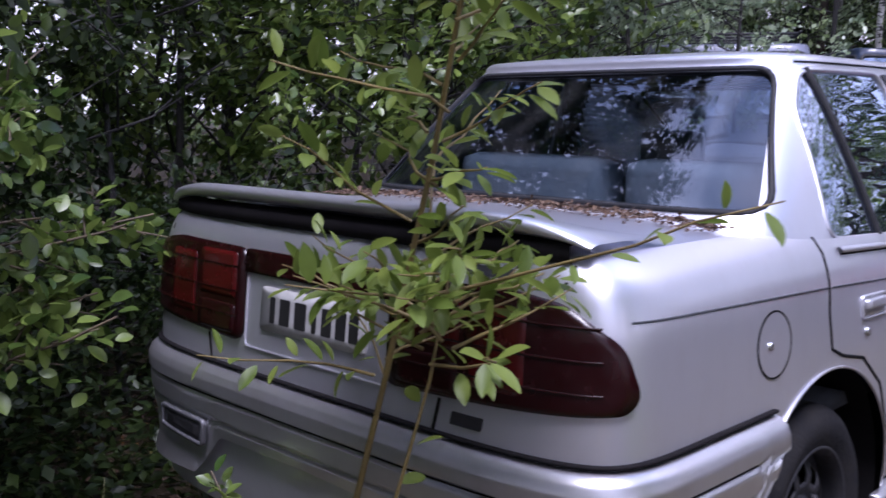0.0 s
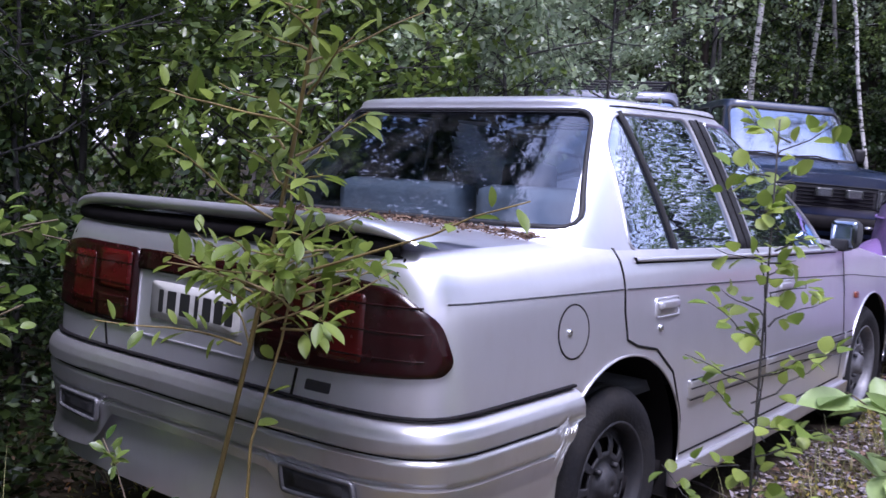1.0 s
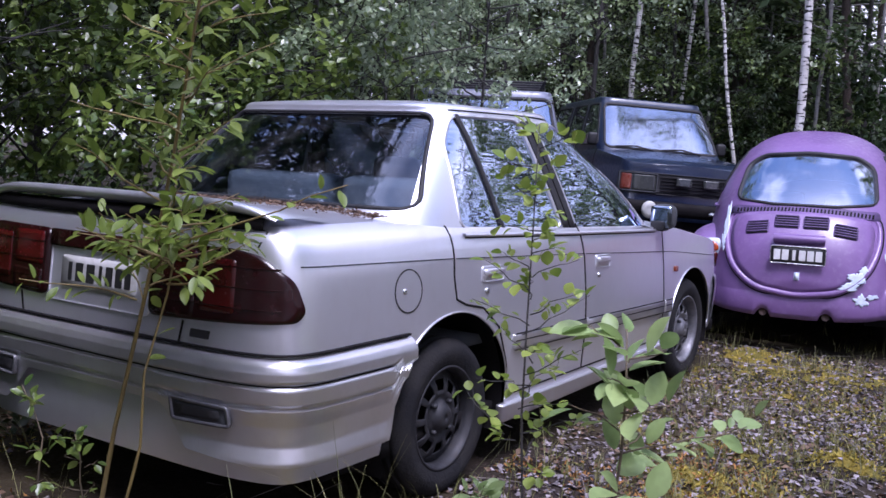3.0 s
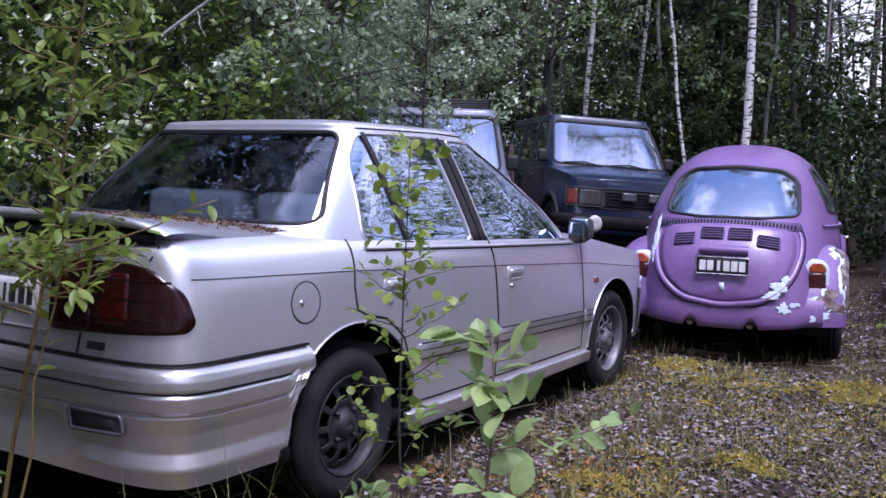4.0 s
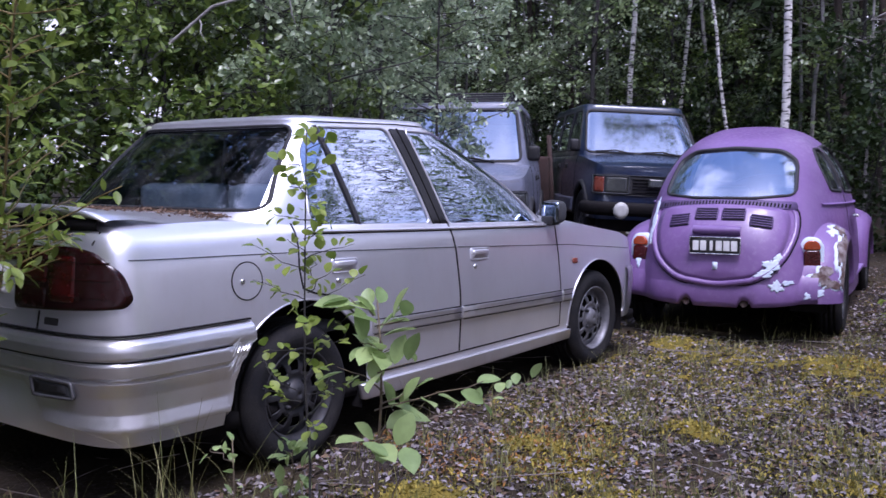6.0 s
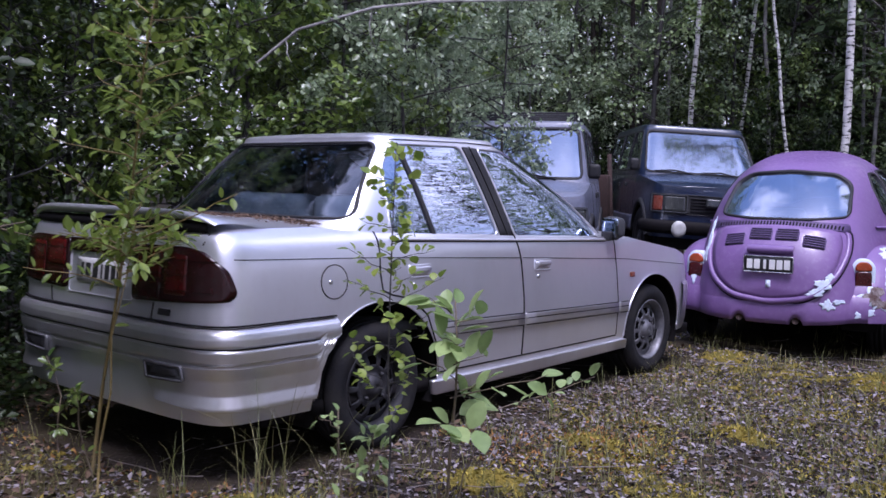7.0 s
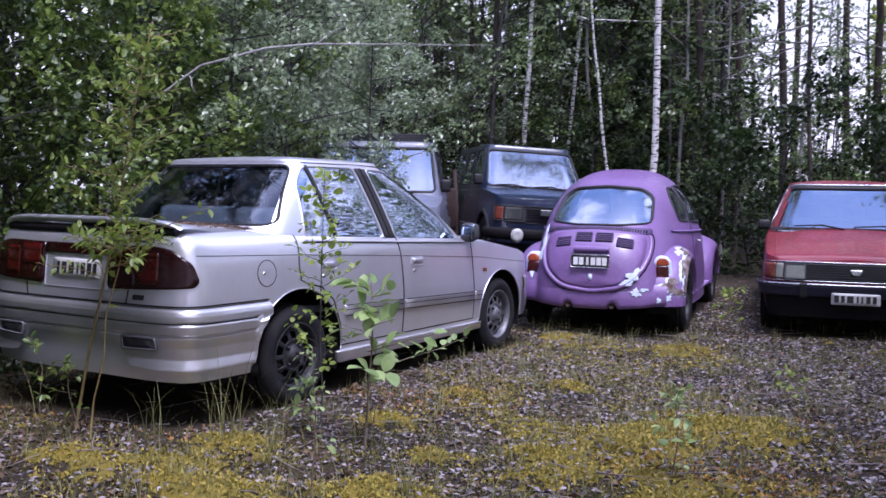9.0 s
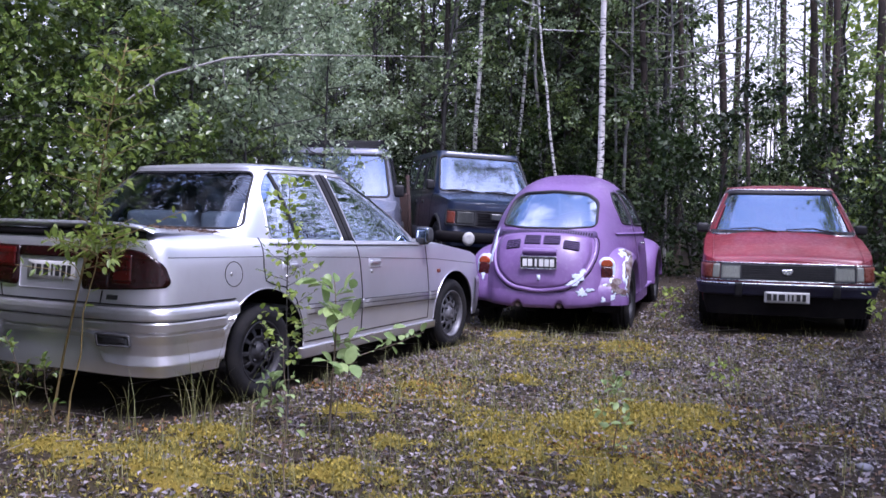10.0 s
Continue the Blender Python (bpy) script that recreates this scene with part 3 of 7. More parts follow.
# ---- silver saloon ----
def silver_saloon(m):
    car = thing("silver_saloon_car", m, "dusty silver four-door saloon car with dark red rear lamps", "car")
    side = ([0.15, 0.22, 0.30, 0.45, 0.55, 0.70, 0.80, 0.86, 0.90, 0.94, 0.975, 1.0, 1.02], [0.03, 0.018, 0.010, 0.0, 0.0, 0.006, 0.012, 0.017, 0.026, 0.042, 0.07, 0.11, 0.15])
    tail = ([0.15, 0.30, 0.55, 0.64, 0.72, 0.90, 0.97, 0.99, 1.0, 1.02], [0.07, 0.042, 0.035, 0.035, 0.04, 0.058, 0.07, 0.085, 0.10, 0.16])
    front = ([0.15, 0.30, 0.50, 0.62, 0.70, 0.80], [0.08, 0.03, 0.03, 0.06, 0.12, 0.25])
    sh = Shell(4.2, 0.835, 0.42, 0.62, 5.5, 3.4, side, tail, front, bulge=0.03)
    WR, WF, ZW, RR, RF = 0.93, 3.40, 0.285, 0.385, 0.355
    belt = lambda u, x, y: float(np.interp(y, [0, 0.6, 0.95, 2.8, 3.2, 3.7, 4.05, 4.2], [1.0, 1.0, 0.968, 0.890, 0.862, 0.785, 0.685, 0.625]))  # noqa: E731
    low = arch((WR, WF), ZW, (RR, RF), 0.24)
    bm = bmesh.new()
    sh.skin(bm, low, belt, rows=26, step=0.014)
    part("body", bm, SILVER, car)
    bm = bmesh.new()
    sh.lid(bm, belt, 0.0, 0.80, 0.022)
    part("boot_lid", bm, SILVER, car)
    bm = bmesh.new()
    sh.lid(bm, belt, 2.75, 4.2, lambda y: float(np.interp(y, [2.75, 3.2, 4.2], [0.08, 0.062, 0.012])))
    part("bonnet", bm, SILVER, car)
    for s in (1, -1):
        for yw, ra in ((WR, RR), (WF, RF)):
            wheel_well(car, yw, ZW, ra + 0.01, 0.45, 0.80, s)
            bm = bmesh.new()
            arch_lip(bm, sh, yw, ZW, ra - 0.001, s, 0.0035)
            part("arch_lip", bm, SILVER_LOW, car)
    bm = bmesh.new()
    box(bm, (-0.76, 0.3, 0.2), (0.76, 4.0, 0.26))
    part("floor_pan", bm, SEAM, car)
    for s, y, mt in ((1, WR, RIM_DARK), (1, WF, RIM_LIGHT), (-1, WR, RIM_DARK), (-1, WF, RIM_LIGHT)):
        wheel(car, s * 0.715, y, ZW - 0.005, 0.288, 0.18, mt, 10, 0.64, s)

    # bumpers: a body-coloured apron with two grooves
    ub, ug = sh.u_side(0.655), sh.u_side(0.635)

    def lowb(u, x, y):
        z, d = float(np.interp(x, [0.0, 0.34, 0.46, 0.8], [0.445, 0.44, 0.318, 0.298])), WR - y
        if x > 0.5 and d < RR:
            z = max(z, ZW + math.sqrt(RR * RR - d * d))
        return min(z, 0.556)
    prof = lambda z: float(np.interp(z, [0.29, 0.31, 0.36, 0.42, 0.470, 0.474, 0.484, 0.488, 0.535, 0.539, 0.549, 0.553, 0.585, 0.605, 0.618, 0.626], [0.034, 0.036, 0.022, 0.022, 0.030, 0.020, 0.020, 0.034, 0.036, 0.027, 0.027, 0.040, 0.040, 0.032, 0.016, -0.01]))  # noqa: E731
    bm = bmesh.new()
    sh.skin(bm, lowb, lambda u, x, y: 0.626, 0, ub, rows=60, off=prof, step=0.015)
    bumper = sharp(part("rear_bumper", bm, SILVER_LOW, car), 50)
    for s in (1, -1):
        fn = sh.round_fn(s)
        line("bumper_gap", bumper, [(0.0, 0.630), (ub, 0.630)], fn, 0.006, 0.012, 0.02)
        line("bumper_groove", bumper, [(0.0, 0.544), (ug, 0.544)], fn, 0.004, 0.0285, 0.004)
    bm = bmesh.new()
    sh.skin(bm, lambda u, x, y: 0.27, lambda u, x, y: 0.45, 0, sh.u_rear(0.55), rows=4, off=-0.03)
    part("underside_panel", bm, SEAM, bumper)
    rf = sh.rear_fn()
    for s in (1, -1):
        loop = rpoly([(s * 0.41, 0.405), (s * 0.635, 0.412), (s * 0.625, 0.468), (s * 0.40, 0.470)], 0.012)
        bm = bmesh.new()
        patch(bm, loop, rf, 0.034, 0.01, 3)
        lamp = part("fog_lamp_recess", bm, CABIN, bumper)
        bm = bmesh.new()
        ring(bm, loop, rf, 0.010, 0.040, 0.012, 0.5)
        part("recess_edge", bm, RIM_LIGHT, lamp)
        bm = bmesh.new()
        patch(bm, rpoly([(s * 0.425, 0.418), (s * 0.60, 0.424), (s * 0.595, 0.456), (s * 0.42, 0.458)], 0.01), rf, 0.037, 0.006, 2)
        part("recess_lamp", bm, BLACK, lamp)
    uf = sh.u_side(3.80)
    bm = bmesh.new()
    sh.skin(bm, lambda u, x, y: 0.24, lambda u, x, y: 0.56, uf, None, rows=20, off=lambda z: float(np.interp(z, [0.24, 0.30, 0.50, 0.55, 0.56], [0.0, 0.010, 0.016, 0.012, 0.0])))
    part("front_bumper", bm, SILVER_LOW, car)
    nf = sh.nose_fn()
    for s in (1, -1):
        bm = bmesh.new()
        patch(bm, rpoly([(s * 0.42, 0.57), (s * 0.76, 0.57), (s * 0.74, 0.635), (s * 0.42, 0.635)], 0.02), nf, 0.006, 0.01)
        part("headlamp", bm, CLEAR_LAMP, car)

    # rear lamps wrapping round the corners, a dark band over the plate
    a, b, c = sh.u_rear(0.262), sh.u_side(0.165), sh.u_side(0.07)
    for s in (1, -1):
        fn = sh.round_fn(s)
        loop = rpoly([(a, 0.700), (b - 0.30, 0.712), (b - 0.03, 0.725), (b, 0.755), (b - 0.035, 0.85), (c - 0.04, 0.915), (c - 0.16, 0.932), (a, 0.928)], 0.035, 0.02)
        bm = bmesh.new()
        patch(bm, loop, fn, 0.010, 0.016, 9)
        lamp = part("rear_lamp", bm, LAMP_RED, car, "dark red wrap-round rear lamp")
        for q0, q1, z0, z1, mt in ((a + 0.03, a + 0.20, 0.80, 0.915, LAMP_RED2), (a + 0.22, a + 0.36, 0.74, 0.90, LAMP_RED2), (a + 0.03, a + 0.20, 0.715, 0.785, LAMP_RED)):
            bm = bmesh.new()
            patch(bm, rpoly([(q0, z0), (q1, z0), (q1, z1), (q0, z1)], 0.015), fn, 0.0112, 0.004, 4)
            part("lens_cell", bm, mt, lamp)
        for z in (0.76, 0.82, 0.88):
            line("lens_rib", lamp, [(a + 0.02, z), (b - 0.08, z)], fn, 0.004, 0.0125, 0.004, LAMP_RED)
    bm = bmesh.new()
    patch(bm, rpoly([(-0.262, 0.872), (0.262, 0.872), (0.262, 0.928), (-0.262, 0.928)], 0.008), rf, 0.009, 0.014, 4)
    part("lamp_band", bm, LAMP_RED, car, "dark red band between the rear lamps")
    bm = bmesh.new()
    patch(bm, rpoly([(-0.255, 0.69), (0.255, 0.69), (0.255, 0.868), (-0.255, 0.868)], 0.015), rf, -0.012, 0.004, 3)
    recess = part("plate_recess", bm, SILVER_LOW, car)
    bm = bmesh.new()
    ring(bm, rpoly([(-0.255, 0.69), (0.255, 0.69), (0.255, 0.868), (-0.255, 0.868)], 0.015), rf, 0.005, 0.004, 0.02)
    part("recess_rim", bm, SILVER, recess)
    bars = [(0.10, 0.15), (0.20, 0.30), (0.35, 0.46), (0.52, 0.56), (0.61, 0.70), (0.74, 0.83), (0.86, 0.94)]
    plate(car, rf, -0.19, 0.19, 0.742, 0.845, PLATE_WHITE, INK, bars, 0.006)
    line("boot_seam", car, [(0.40, 0.632), (0.415, 0.70)], rf, 0.007, 0.003, material=SEAM)
    line("boot_seam", car, [(-0.40, 0.632), (-0.415, 0.70)], rf, 0.007, 0.003, material=SEAM)
    line("boot_seam", car, [(0.69, 0.94), (0.715, 0.985)], rf, 0.007, 0.003, material=SEAM)
    line("boot_seam", car, [(-0.69, 0.94), (-0.715, 0.985)], rf, 0.007, 0.003, material=SEAM)
    bm = bmesh.new()
    patch(bm, rpoly([(0.425, 0.950), (0.575, 0.950), (0.575, 0.970), (0.425, 0.970)], 0.006), rf, 0.003, 0.006, 1)
    part("model_badge", bm, CABIN, car, smooth=False)
    bm = bmesh.new()
    patch(bm, rpoly([(0.445, 0.654), (0.525, 0.654), (0.530, 0.680), (0.450, 0.680)], 0.004), rf, 0.003, 0.006, 1)
    part("trim_badge", bm, BLACK, car, smooth=False)

    # the lip spoiler stands off the boot lid, dark beneath
    bm = bmesh.new()
    rows = []
    for x in np.linspace(-0.71, 0.71, 57):
        e = 1 - abs(x / 0.71) ** 8
        yb = 0.055 + 0.05 * (abs(x) / 0.69) ** 6
        h = 0.052 * e
        rows.append([Vector((x, yb + 0.03, 1.010 + h * 0.55)), Vector((x, yb + 0.004, 1.014 + h * 0.80)), Vector((x, yb + 0.006, 1.020 + h)), Vector((x, yb + 0.03, 1.024 + h)), Vector((x, yb + 0.10, 1.024 + 0.8 * h)), Vector((x, yb + 0.2, 1.022 + 0.3 * h)), Vector((x, yb + 0.27, 1.018))])
    grid(bm, rows)
    spoiler = part("lip_spoiler", bm, SILVER, car)
    # A near-black sheet stands in for the shade under the lip.
    bm = bmesh.new()
    rows = []
    for x in np.linspace(-0.67, 0.67, 41):
        yb = 0.07 + 0.05 * (abs(x) / 0.69) ** 6
        rows.append([Vector((x, yb + 0.015, 0.985)), Vector((x, yb, 0.992)), Vector((x, yb, 1.020)), Vector((x, yb + 0.05, 1.028))])
    grid(bm, rows)
    part("spoiler_gap_shade", bm, SEAM, spoiler)

    # upper body
    cp = Canopy(0.84, 1.397, (0.60, 1.17), (3.10, 2.12), (0.795, 0.575), 7.5, 0.030, 0.022, 3.4)
    tailw = [rpoly([(-0.680, 1.030), (0.680, 1.030), (0.522, 1.380), (-0.522, 1.380)], 0.05, 0.025)]
    rear_w = rpoly([(1.05, 0.957), (1.12, 1.265), (1.235, 1.382), (1.735, 1.386), (1.845, 0.925)], 0.05, 0.025)
    front_w = rpoly([(1.975, 0.918), (1.865, 1.378), (2.10, 1.372), (2.28, 1.325), (2.46, 1.228), (2.66, 1.068), (2.82, 0.888)], 0.03, 0.025)
    scr = [rpoly([(-0.66, 0.93), (0.66, 0.93), (0.53, 1.365), (-0.53, 1.365)], 0.05, 0.025)]
    bm = bmesh.new()
    cp.skin(bm, [rear_w, front_w], tailw, scr, 52, 520)
    part("cabin_shell", bm, SILVER, car)
    lining(car, cp, [rear_w, front_w], tailw, scr)
    windows(car, cp, [rear_w, front_w], tailw, scr, GLASS_SIDE, GLASS, 0.009, side_seal=SILVER, rear_glass=GLASS_REAR)
    for s in (1, -1):
        fn = (lambda s: lambda y, z, o: cp.side(y, z, o, s))(s)
        bm = bmesh.new()
        patch(bm, rpoly([(1.855, 0.918), (1.965, 0.914), (1.858, 1.375), (1.745, 1.380)], 0.008), fn, 0.0065, 0.006, 5)
        part("door_pillar", bm, BLACK, car)
        bm = bmesh.new()
        strip(bm, [(1.345, 0.945), (1.262, 1.384)], fn, 0.022, 0.0045, 0.008)
        part("quarter_light_bar", bm, BLACK, car)
        bm = bmesh.new()
        strip(bm, [(1.910, 0.914), (1.80, 1.382)], fn, 0.008, 0.009, 0.005)
        part("pillar_gap", bm, SEAM, car)
        line("door_frame_gap", car, [(1.24, 1.400), (1.80, 1.404), (2.12, 1.394), (2.31, 1.345), (2.50, 1.245), (2.70, 1.085), (2.88, 0.91)], fn, 0.004, 0.003, material=SEAM)
        sf = sh.side_fn(s)
        bm = bmesh.new()
        strip(bm, [(1.02, 0.940), (1.86, 0.908), (2.80, 0.877)], sf, 0.012, 0.012, 0.012)
        part("waist_strip", bm, SILVER, car)
        line("waist_gap", car, [(1.02, 0.930), (1.86, 0.898), (2.80, 0.867)], sf, 0.004, 0.004, 0.006, SEAM)
        # seams of the doors
        line("door_seam", car, [(0.935, 0.975), (0.925, 0.80), (0.94, 0.715), (1.00, 0.690), (1.12, 0.665), (1.23, 0.58), (1.30, 0.42), (1.32, 0.30)], sf, 0.008, 0.002, material=SEAM)
        line("door_seam", car, [(1.925, 0.945), (1.965, 0.80), (1.985, 0.60), (1.985, 0.30)], sf, 0.010, 0.002, material=SEAM)
        line("door_seam", car, [(2.90, 0.91), (2.93, 0.70), (2.95, 0.50), (2.95, 0.30)], sf, 0.007, 0.002, material=SEAM)
        line("door_seam", car, [(1.32, 0.295), (2.95, 0.295)], sf, 0.007, 0.002, material=SEAM)
        # Dark lines along the body crease, its shade put into the colour.
        line("crease_shade_line", car, [(0.155, 0.887), (0.92, 0.862)], sf, 0.004, 0.002, material=CABIN)
        line("crease_shade_line", car, [(0.94, 0.861), (1.96, 0.812)], sf, 0.004, 0.002, material=CABIN)
        line("crease_shade_line", car, [(1.98, 0.811), (3.05, 0.752), (3.85, 0.675)], sf, 0.004, 0.002, material=CABIN)
        # rubbing strip in two grooves
        for y0, y1 in ((1.34, 1.975), (1.995, 2.94), (2.96, 3.06)):
            z = lambda y: 0.505 - 0.024 * (y - 1.34)  # noqa: E731
            bm = bmesh.new()
            patch(bm, rpoly([(y0, z(y0) - 0.03), (y1, z(y1) - 0.03), (y1, z(y1) + 0.03), (y0, z(y0) + 0.03)], 0.006), sf, 0.012, 0.012, 4)
            bar = part("rubbing_strip", bm, SILVER_LOW, car)
            for dz in (-0.032, 0.004, 0.032):
                line("strip_groove", bar, [(y0, z(y0) + dz), (y1, z(y1) + dz)], sf, 0.004, 0.0135, 0.006)
        bm = bmesh.new()
        patch(bm, rpoly([(1.29, 0.19), (3.05, 0.21), (3.05, 0.265), (1.27, 0.262)], 0.01), sf, 0.022, 0.03, 4)
        part("side_skirt", bm, SILVER_LOW, car)
        for y0, y1, z0 in ((1.11, 1.258, 0.762), (2.085, 2.235, 0.740)):
            loop = rpoly([(y0, z0), (y1, z0 - 0.003), (y1, z0 + 0.052), (y0, z0 + 0.055)], 0.010, 0.02)
            bm = bmesh.new()
            patch(bm, loop, sf, 0.003, 0.004, 2)
            handle = part("door_handle", bm, SILVER_LOW, car)
            bm = bmesh.new()
            ring(bm, loop, sf, 0.006, 0.005, 0.008)
            part("handle_frame", bm, SILVER, handle)
            bm = bmesh.new()
            patch(bm, rpoly([(y0 + 0.010, z0 + 0.024), (y1 - 0.010, z0 + 0.022), (y1 - 0.010, z0 + 0.045), (y0 + 0.010, z0 + 0.047)], 0.007), sf, 0.014, 0.012, 2)
            part("handle_bar", bm, SILVER, handle)
            bm = bmesh.new()
            lathe(bm, [(0, 0.001), (0.004, 0.001), (0.004, 0.011), (-0.004, 0.012)][1:], 14)
            part("door_lock", moved(bm, Matrix.Translation(sf(y0 + 0.03, z0 - 0.035, 0.003)) @ (Matrix.Identity(4) if s > 0 else Matrix.Rotation(math.pi, 4, "Z"))), CHROME, handle)
        bm = bmesh.new()
        patch(bm, rpoly([(3.09, 0.640), (3.135, 0.638), (3.135, 0.668), (3.09, 0.670)], 0.008), sf, 0.010, 0.012, 2)
        part("side_indicator", bm, AMBER_DULL, car)
        # mirror
        base = sf(2.80, 0.885, 0.0)
        bm = bmesh.new()
        rows = []
        for k, (q, w, h) in enumerate([(0, 0.3, 0.4), (0.004, 0.9, 0.95), (0.03, 1.0, 1.0), (0.07, 0.92, 0.9), (0.10, 0.6, 0.6), (0.115, 0.1, 0.1)]):
            rows.append([Vector((base.x + s * (0.030 + 0.064 * w * math.copysign(abs(math.cos(a)) ** 0.55, math.cos(a))), base.y + 0.02 + q, base.z + 0.062 + 0.066 * h * math.copysign(abs(math.sin(a)) ** 0.55, math.sin(a)))) for a in np.linspace(0, 2 * math.pi, 25)[:-1]])
        grid(bm, rows, True)
        mir = part("door_mirror", bm, CABIN, car)
        bm = bmesh.new()
        cx = base.x + s * 0.030
        pl = lambda a, b, o: Vector((cx + a, base.y + 0.019 - o, base.z + 0.062 + b))  # noqa: E731
        patch(bm, rpoly([(-0.055, -0.056), (0.055, -0.056), (0.055, 0.056), (-0.055, 0.056)], 0.015), pl, 0.004, 0.006, 2)
        part("mirror_glass", bm, MIRROR, mir)
        bm = bmesh.new()
        box(bm, (min(base.x - s * 0.02, base.x + s * 0.05), base.y + 0.0, base.z - 0.012), (max(base.x - s * 0.02, base.x + s * 0.05), base.y + 0.09, base.z + 0.04), 0.008)
        part("mirror_foot", bm, BLACK, mir)
    # filler flap on the right-hand side only
    sf = sh.side_fn(1)
    flap = [Vector((0.655 + 0.074 * math.cos(a), 0.772 + 0.072 * math.sin(a))) for a in np.linspace(0, 2 * math.pi, 41)[:-1]]
    bm = bmesh.new()
    patch(bm, [Vector((0.655, 0.772)) + (p - Vector((0.655, 0.772))) * 0.96 for p in flap], sf, 0.0015, 0, 8)
    bmesh.ops.recalc_face_normals(bm, faces=bm.faces)
    fl = part("filler_flap", bm, SILVER, car)
    bm = bmesh.new()
    ring(bm, flap, sf, 0.004, 0.002, 0.004)
    part("flap_gap", bm, SEAM, fl)
    bm = bmesh.new()
    lathe(bm, [(-0.002, 0.010), (0.003, 0.0095), (0.005, 0.006), (0.003, 0.001)], 18)
    part("flap_lock", moved(bm, Matrix.Translation(sf(0.632, 0.772, 0.003))), CHROME, fl)

    # cabin
    bm = bmesh.new()
    box(bm, (-0.62, 0.75, 0.93), (0.62, 1.28, 0.955))
    part("parcel_shelf", bm, CABIN, car)
    for x in (-0.34, 0.34):
        bm = bmesh.new()
        box(bm, (x - 0.30, 1.20, 0.55), (x + 0.30, 1.36, 1.125), 0.05)
        part("rear_seat_back", bm, SEAT, car)
        bm = bmesh.new()
        box(bm, (x - 0.25, 2.10, 0.5), (x + 0.25, 2.24, 1.02), 0.05)
        part("front_seat_back", bm, SEAT, car)
        bm = bmesh.new()
        box(bm, (x - 0.13, 2.07, 1.05), (x + 0.13, 2.17, 1.20), 0.04)
        part("head_rest", bm, SEAT, car)
    bm = bmesh.new()
    box(bm, (-0.70, 2.62, 0.6), (0.70, 2.95, 0.90), 0.05)
    part("dashboard", bm, CABIN, car)
    bm = bmesh.new()
    box(bm, (-0.74, 0.8, 0.5), (0.74, 2.9, 0.54))
    part("cabin_floor", bm, CABIN, car)
    return car, sh, cp


silver, silver_shell, silver_canopy = silver_saloon(pose(0, 0, 0))

# ---- purple beetle-shaped car ----
class Dome:
    """A body of arches whose width and height change along its length."""

    def __init__(self, ys, tops, halves, n, floor):
        self.ys, self.tops, self.halves, self.n, self.floor = ys, tops, halves, n, floor

    def soft(self, y, vals):
        # a smooth curve through the stations
        i = int(np.clip(np.searchsorted(self.ys, y) - 1, 0, len(self.ys) - 2))
        x0, x1 = self.ys[i], self.ys[i + 1]
        t = min(max((y - x0) / (x1 - x0), 0.0), 1.0)
        def slope(k):
            a, b = max(k - 1, 0), min(k + 1, len(self.ys) - 1)
            return (vals[b] - vals[a]) / (self.ys[b] - self.ys[a])
        m0, m1, h = slope(i), slope(i + 1), x1 - x0
        return (2 * t ** 3 - 3 * t ** 2 + 1) * vals[i] + (t ** 3 - 2 * t ** 2 + t) * h * m0 + (-2 * t ** 3 + 3 * t ** 2) * vals[i + 1] + (t ** 3 - t ** 2) * h * m1

    def top(self, y):
        return self.soft(y, self.tops)

    def half(self, y):
        return self.soft(y, self.halves)

    def arc(self, y, a):
        w, h = self.half(y), self.top(y) - self.floor
        c, s = math.cos(a), math.sin(a)
        return Vector((w * math.copysign(abs(c) ** (2 / self.n), c), y, self.floor + h * abs(s) ** (2 / self.n)))

    def value(self, x, y, z):
        w, h = self.half(y), self.top(y) - self.floor
        return abs(x / max(w, 1e-3)) ** self.n + abs((z - self.floor) / max(h, 1e-3)) ** self.n - 1

    def table(self):
        """The tail's depth over a lattice of (x, z), for quick reading."""
        self.gx, self.gz = np.linspace(-0.8, 0.8, 81), np.linspace(0.2, 1.5, 105)
        self.gy = np.array([[self.solve_y(x, z) for z in self.gz] for x in self.gx[40:]])
        self.gy = np.concatenate([self.gy[:0:-1], self.gy])
        return self

    def rear_y(self, x, z):
        i, j = (x + 0.8) / 0.02, (z - 0.2) / 0.0125
        a, b = int(min(max(i, 0), 79)), int(min(max(j, 0), 103))
        s, t, g = i - a, j - b, self.gy
        return (g[a, b] * (1 - s) + g[a + 1, b] * s) * (1 - t) + (g[a, b + 1] * (1 - s) + g[a + 1, b + 1] * s) * t

    def solve_y(self, x, z):
        lo, hi = self.ys[0], 1.75
        for _ in range(34):
            mid = (lo + hi) / 2
            if self.value(x, mid, z) > 0:
                lo = mid
            else:
                hi = mid
        return hi

    def rear(self, x, z, off):
        y = self.rear_y(x, z)
        e = 0.01
        gx = (self.rear_y(x + e, z) - self.rear_y(x - e, z)) / (2 * e)
        gz = (self.rear_y(x, z + e) - self.rear_y(x, z - e)) / (2 * e)
        n = Vector((gx, -1, gz)).normalized()
        return Vector((x, y, z)) + n * off

    def side(self, y, z, off, sign=1):
        w, h = self.half(y), self.top(y) - self.floor
        q = min(abs((z - self.floor) / h), 0.999)
        return Vector((sign * (w * (1 - q ** self.n) ** (1 / self.n) + off), y, z + off * 0.3))


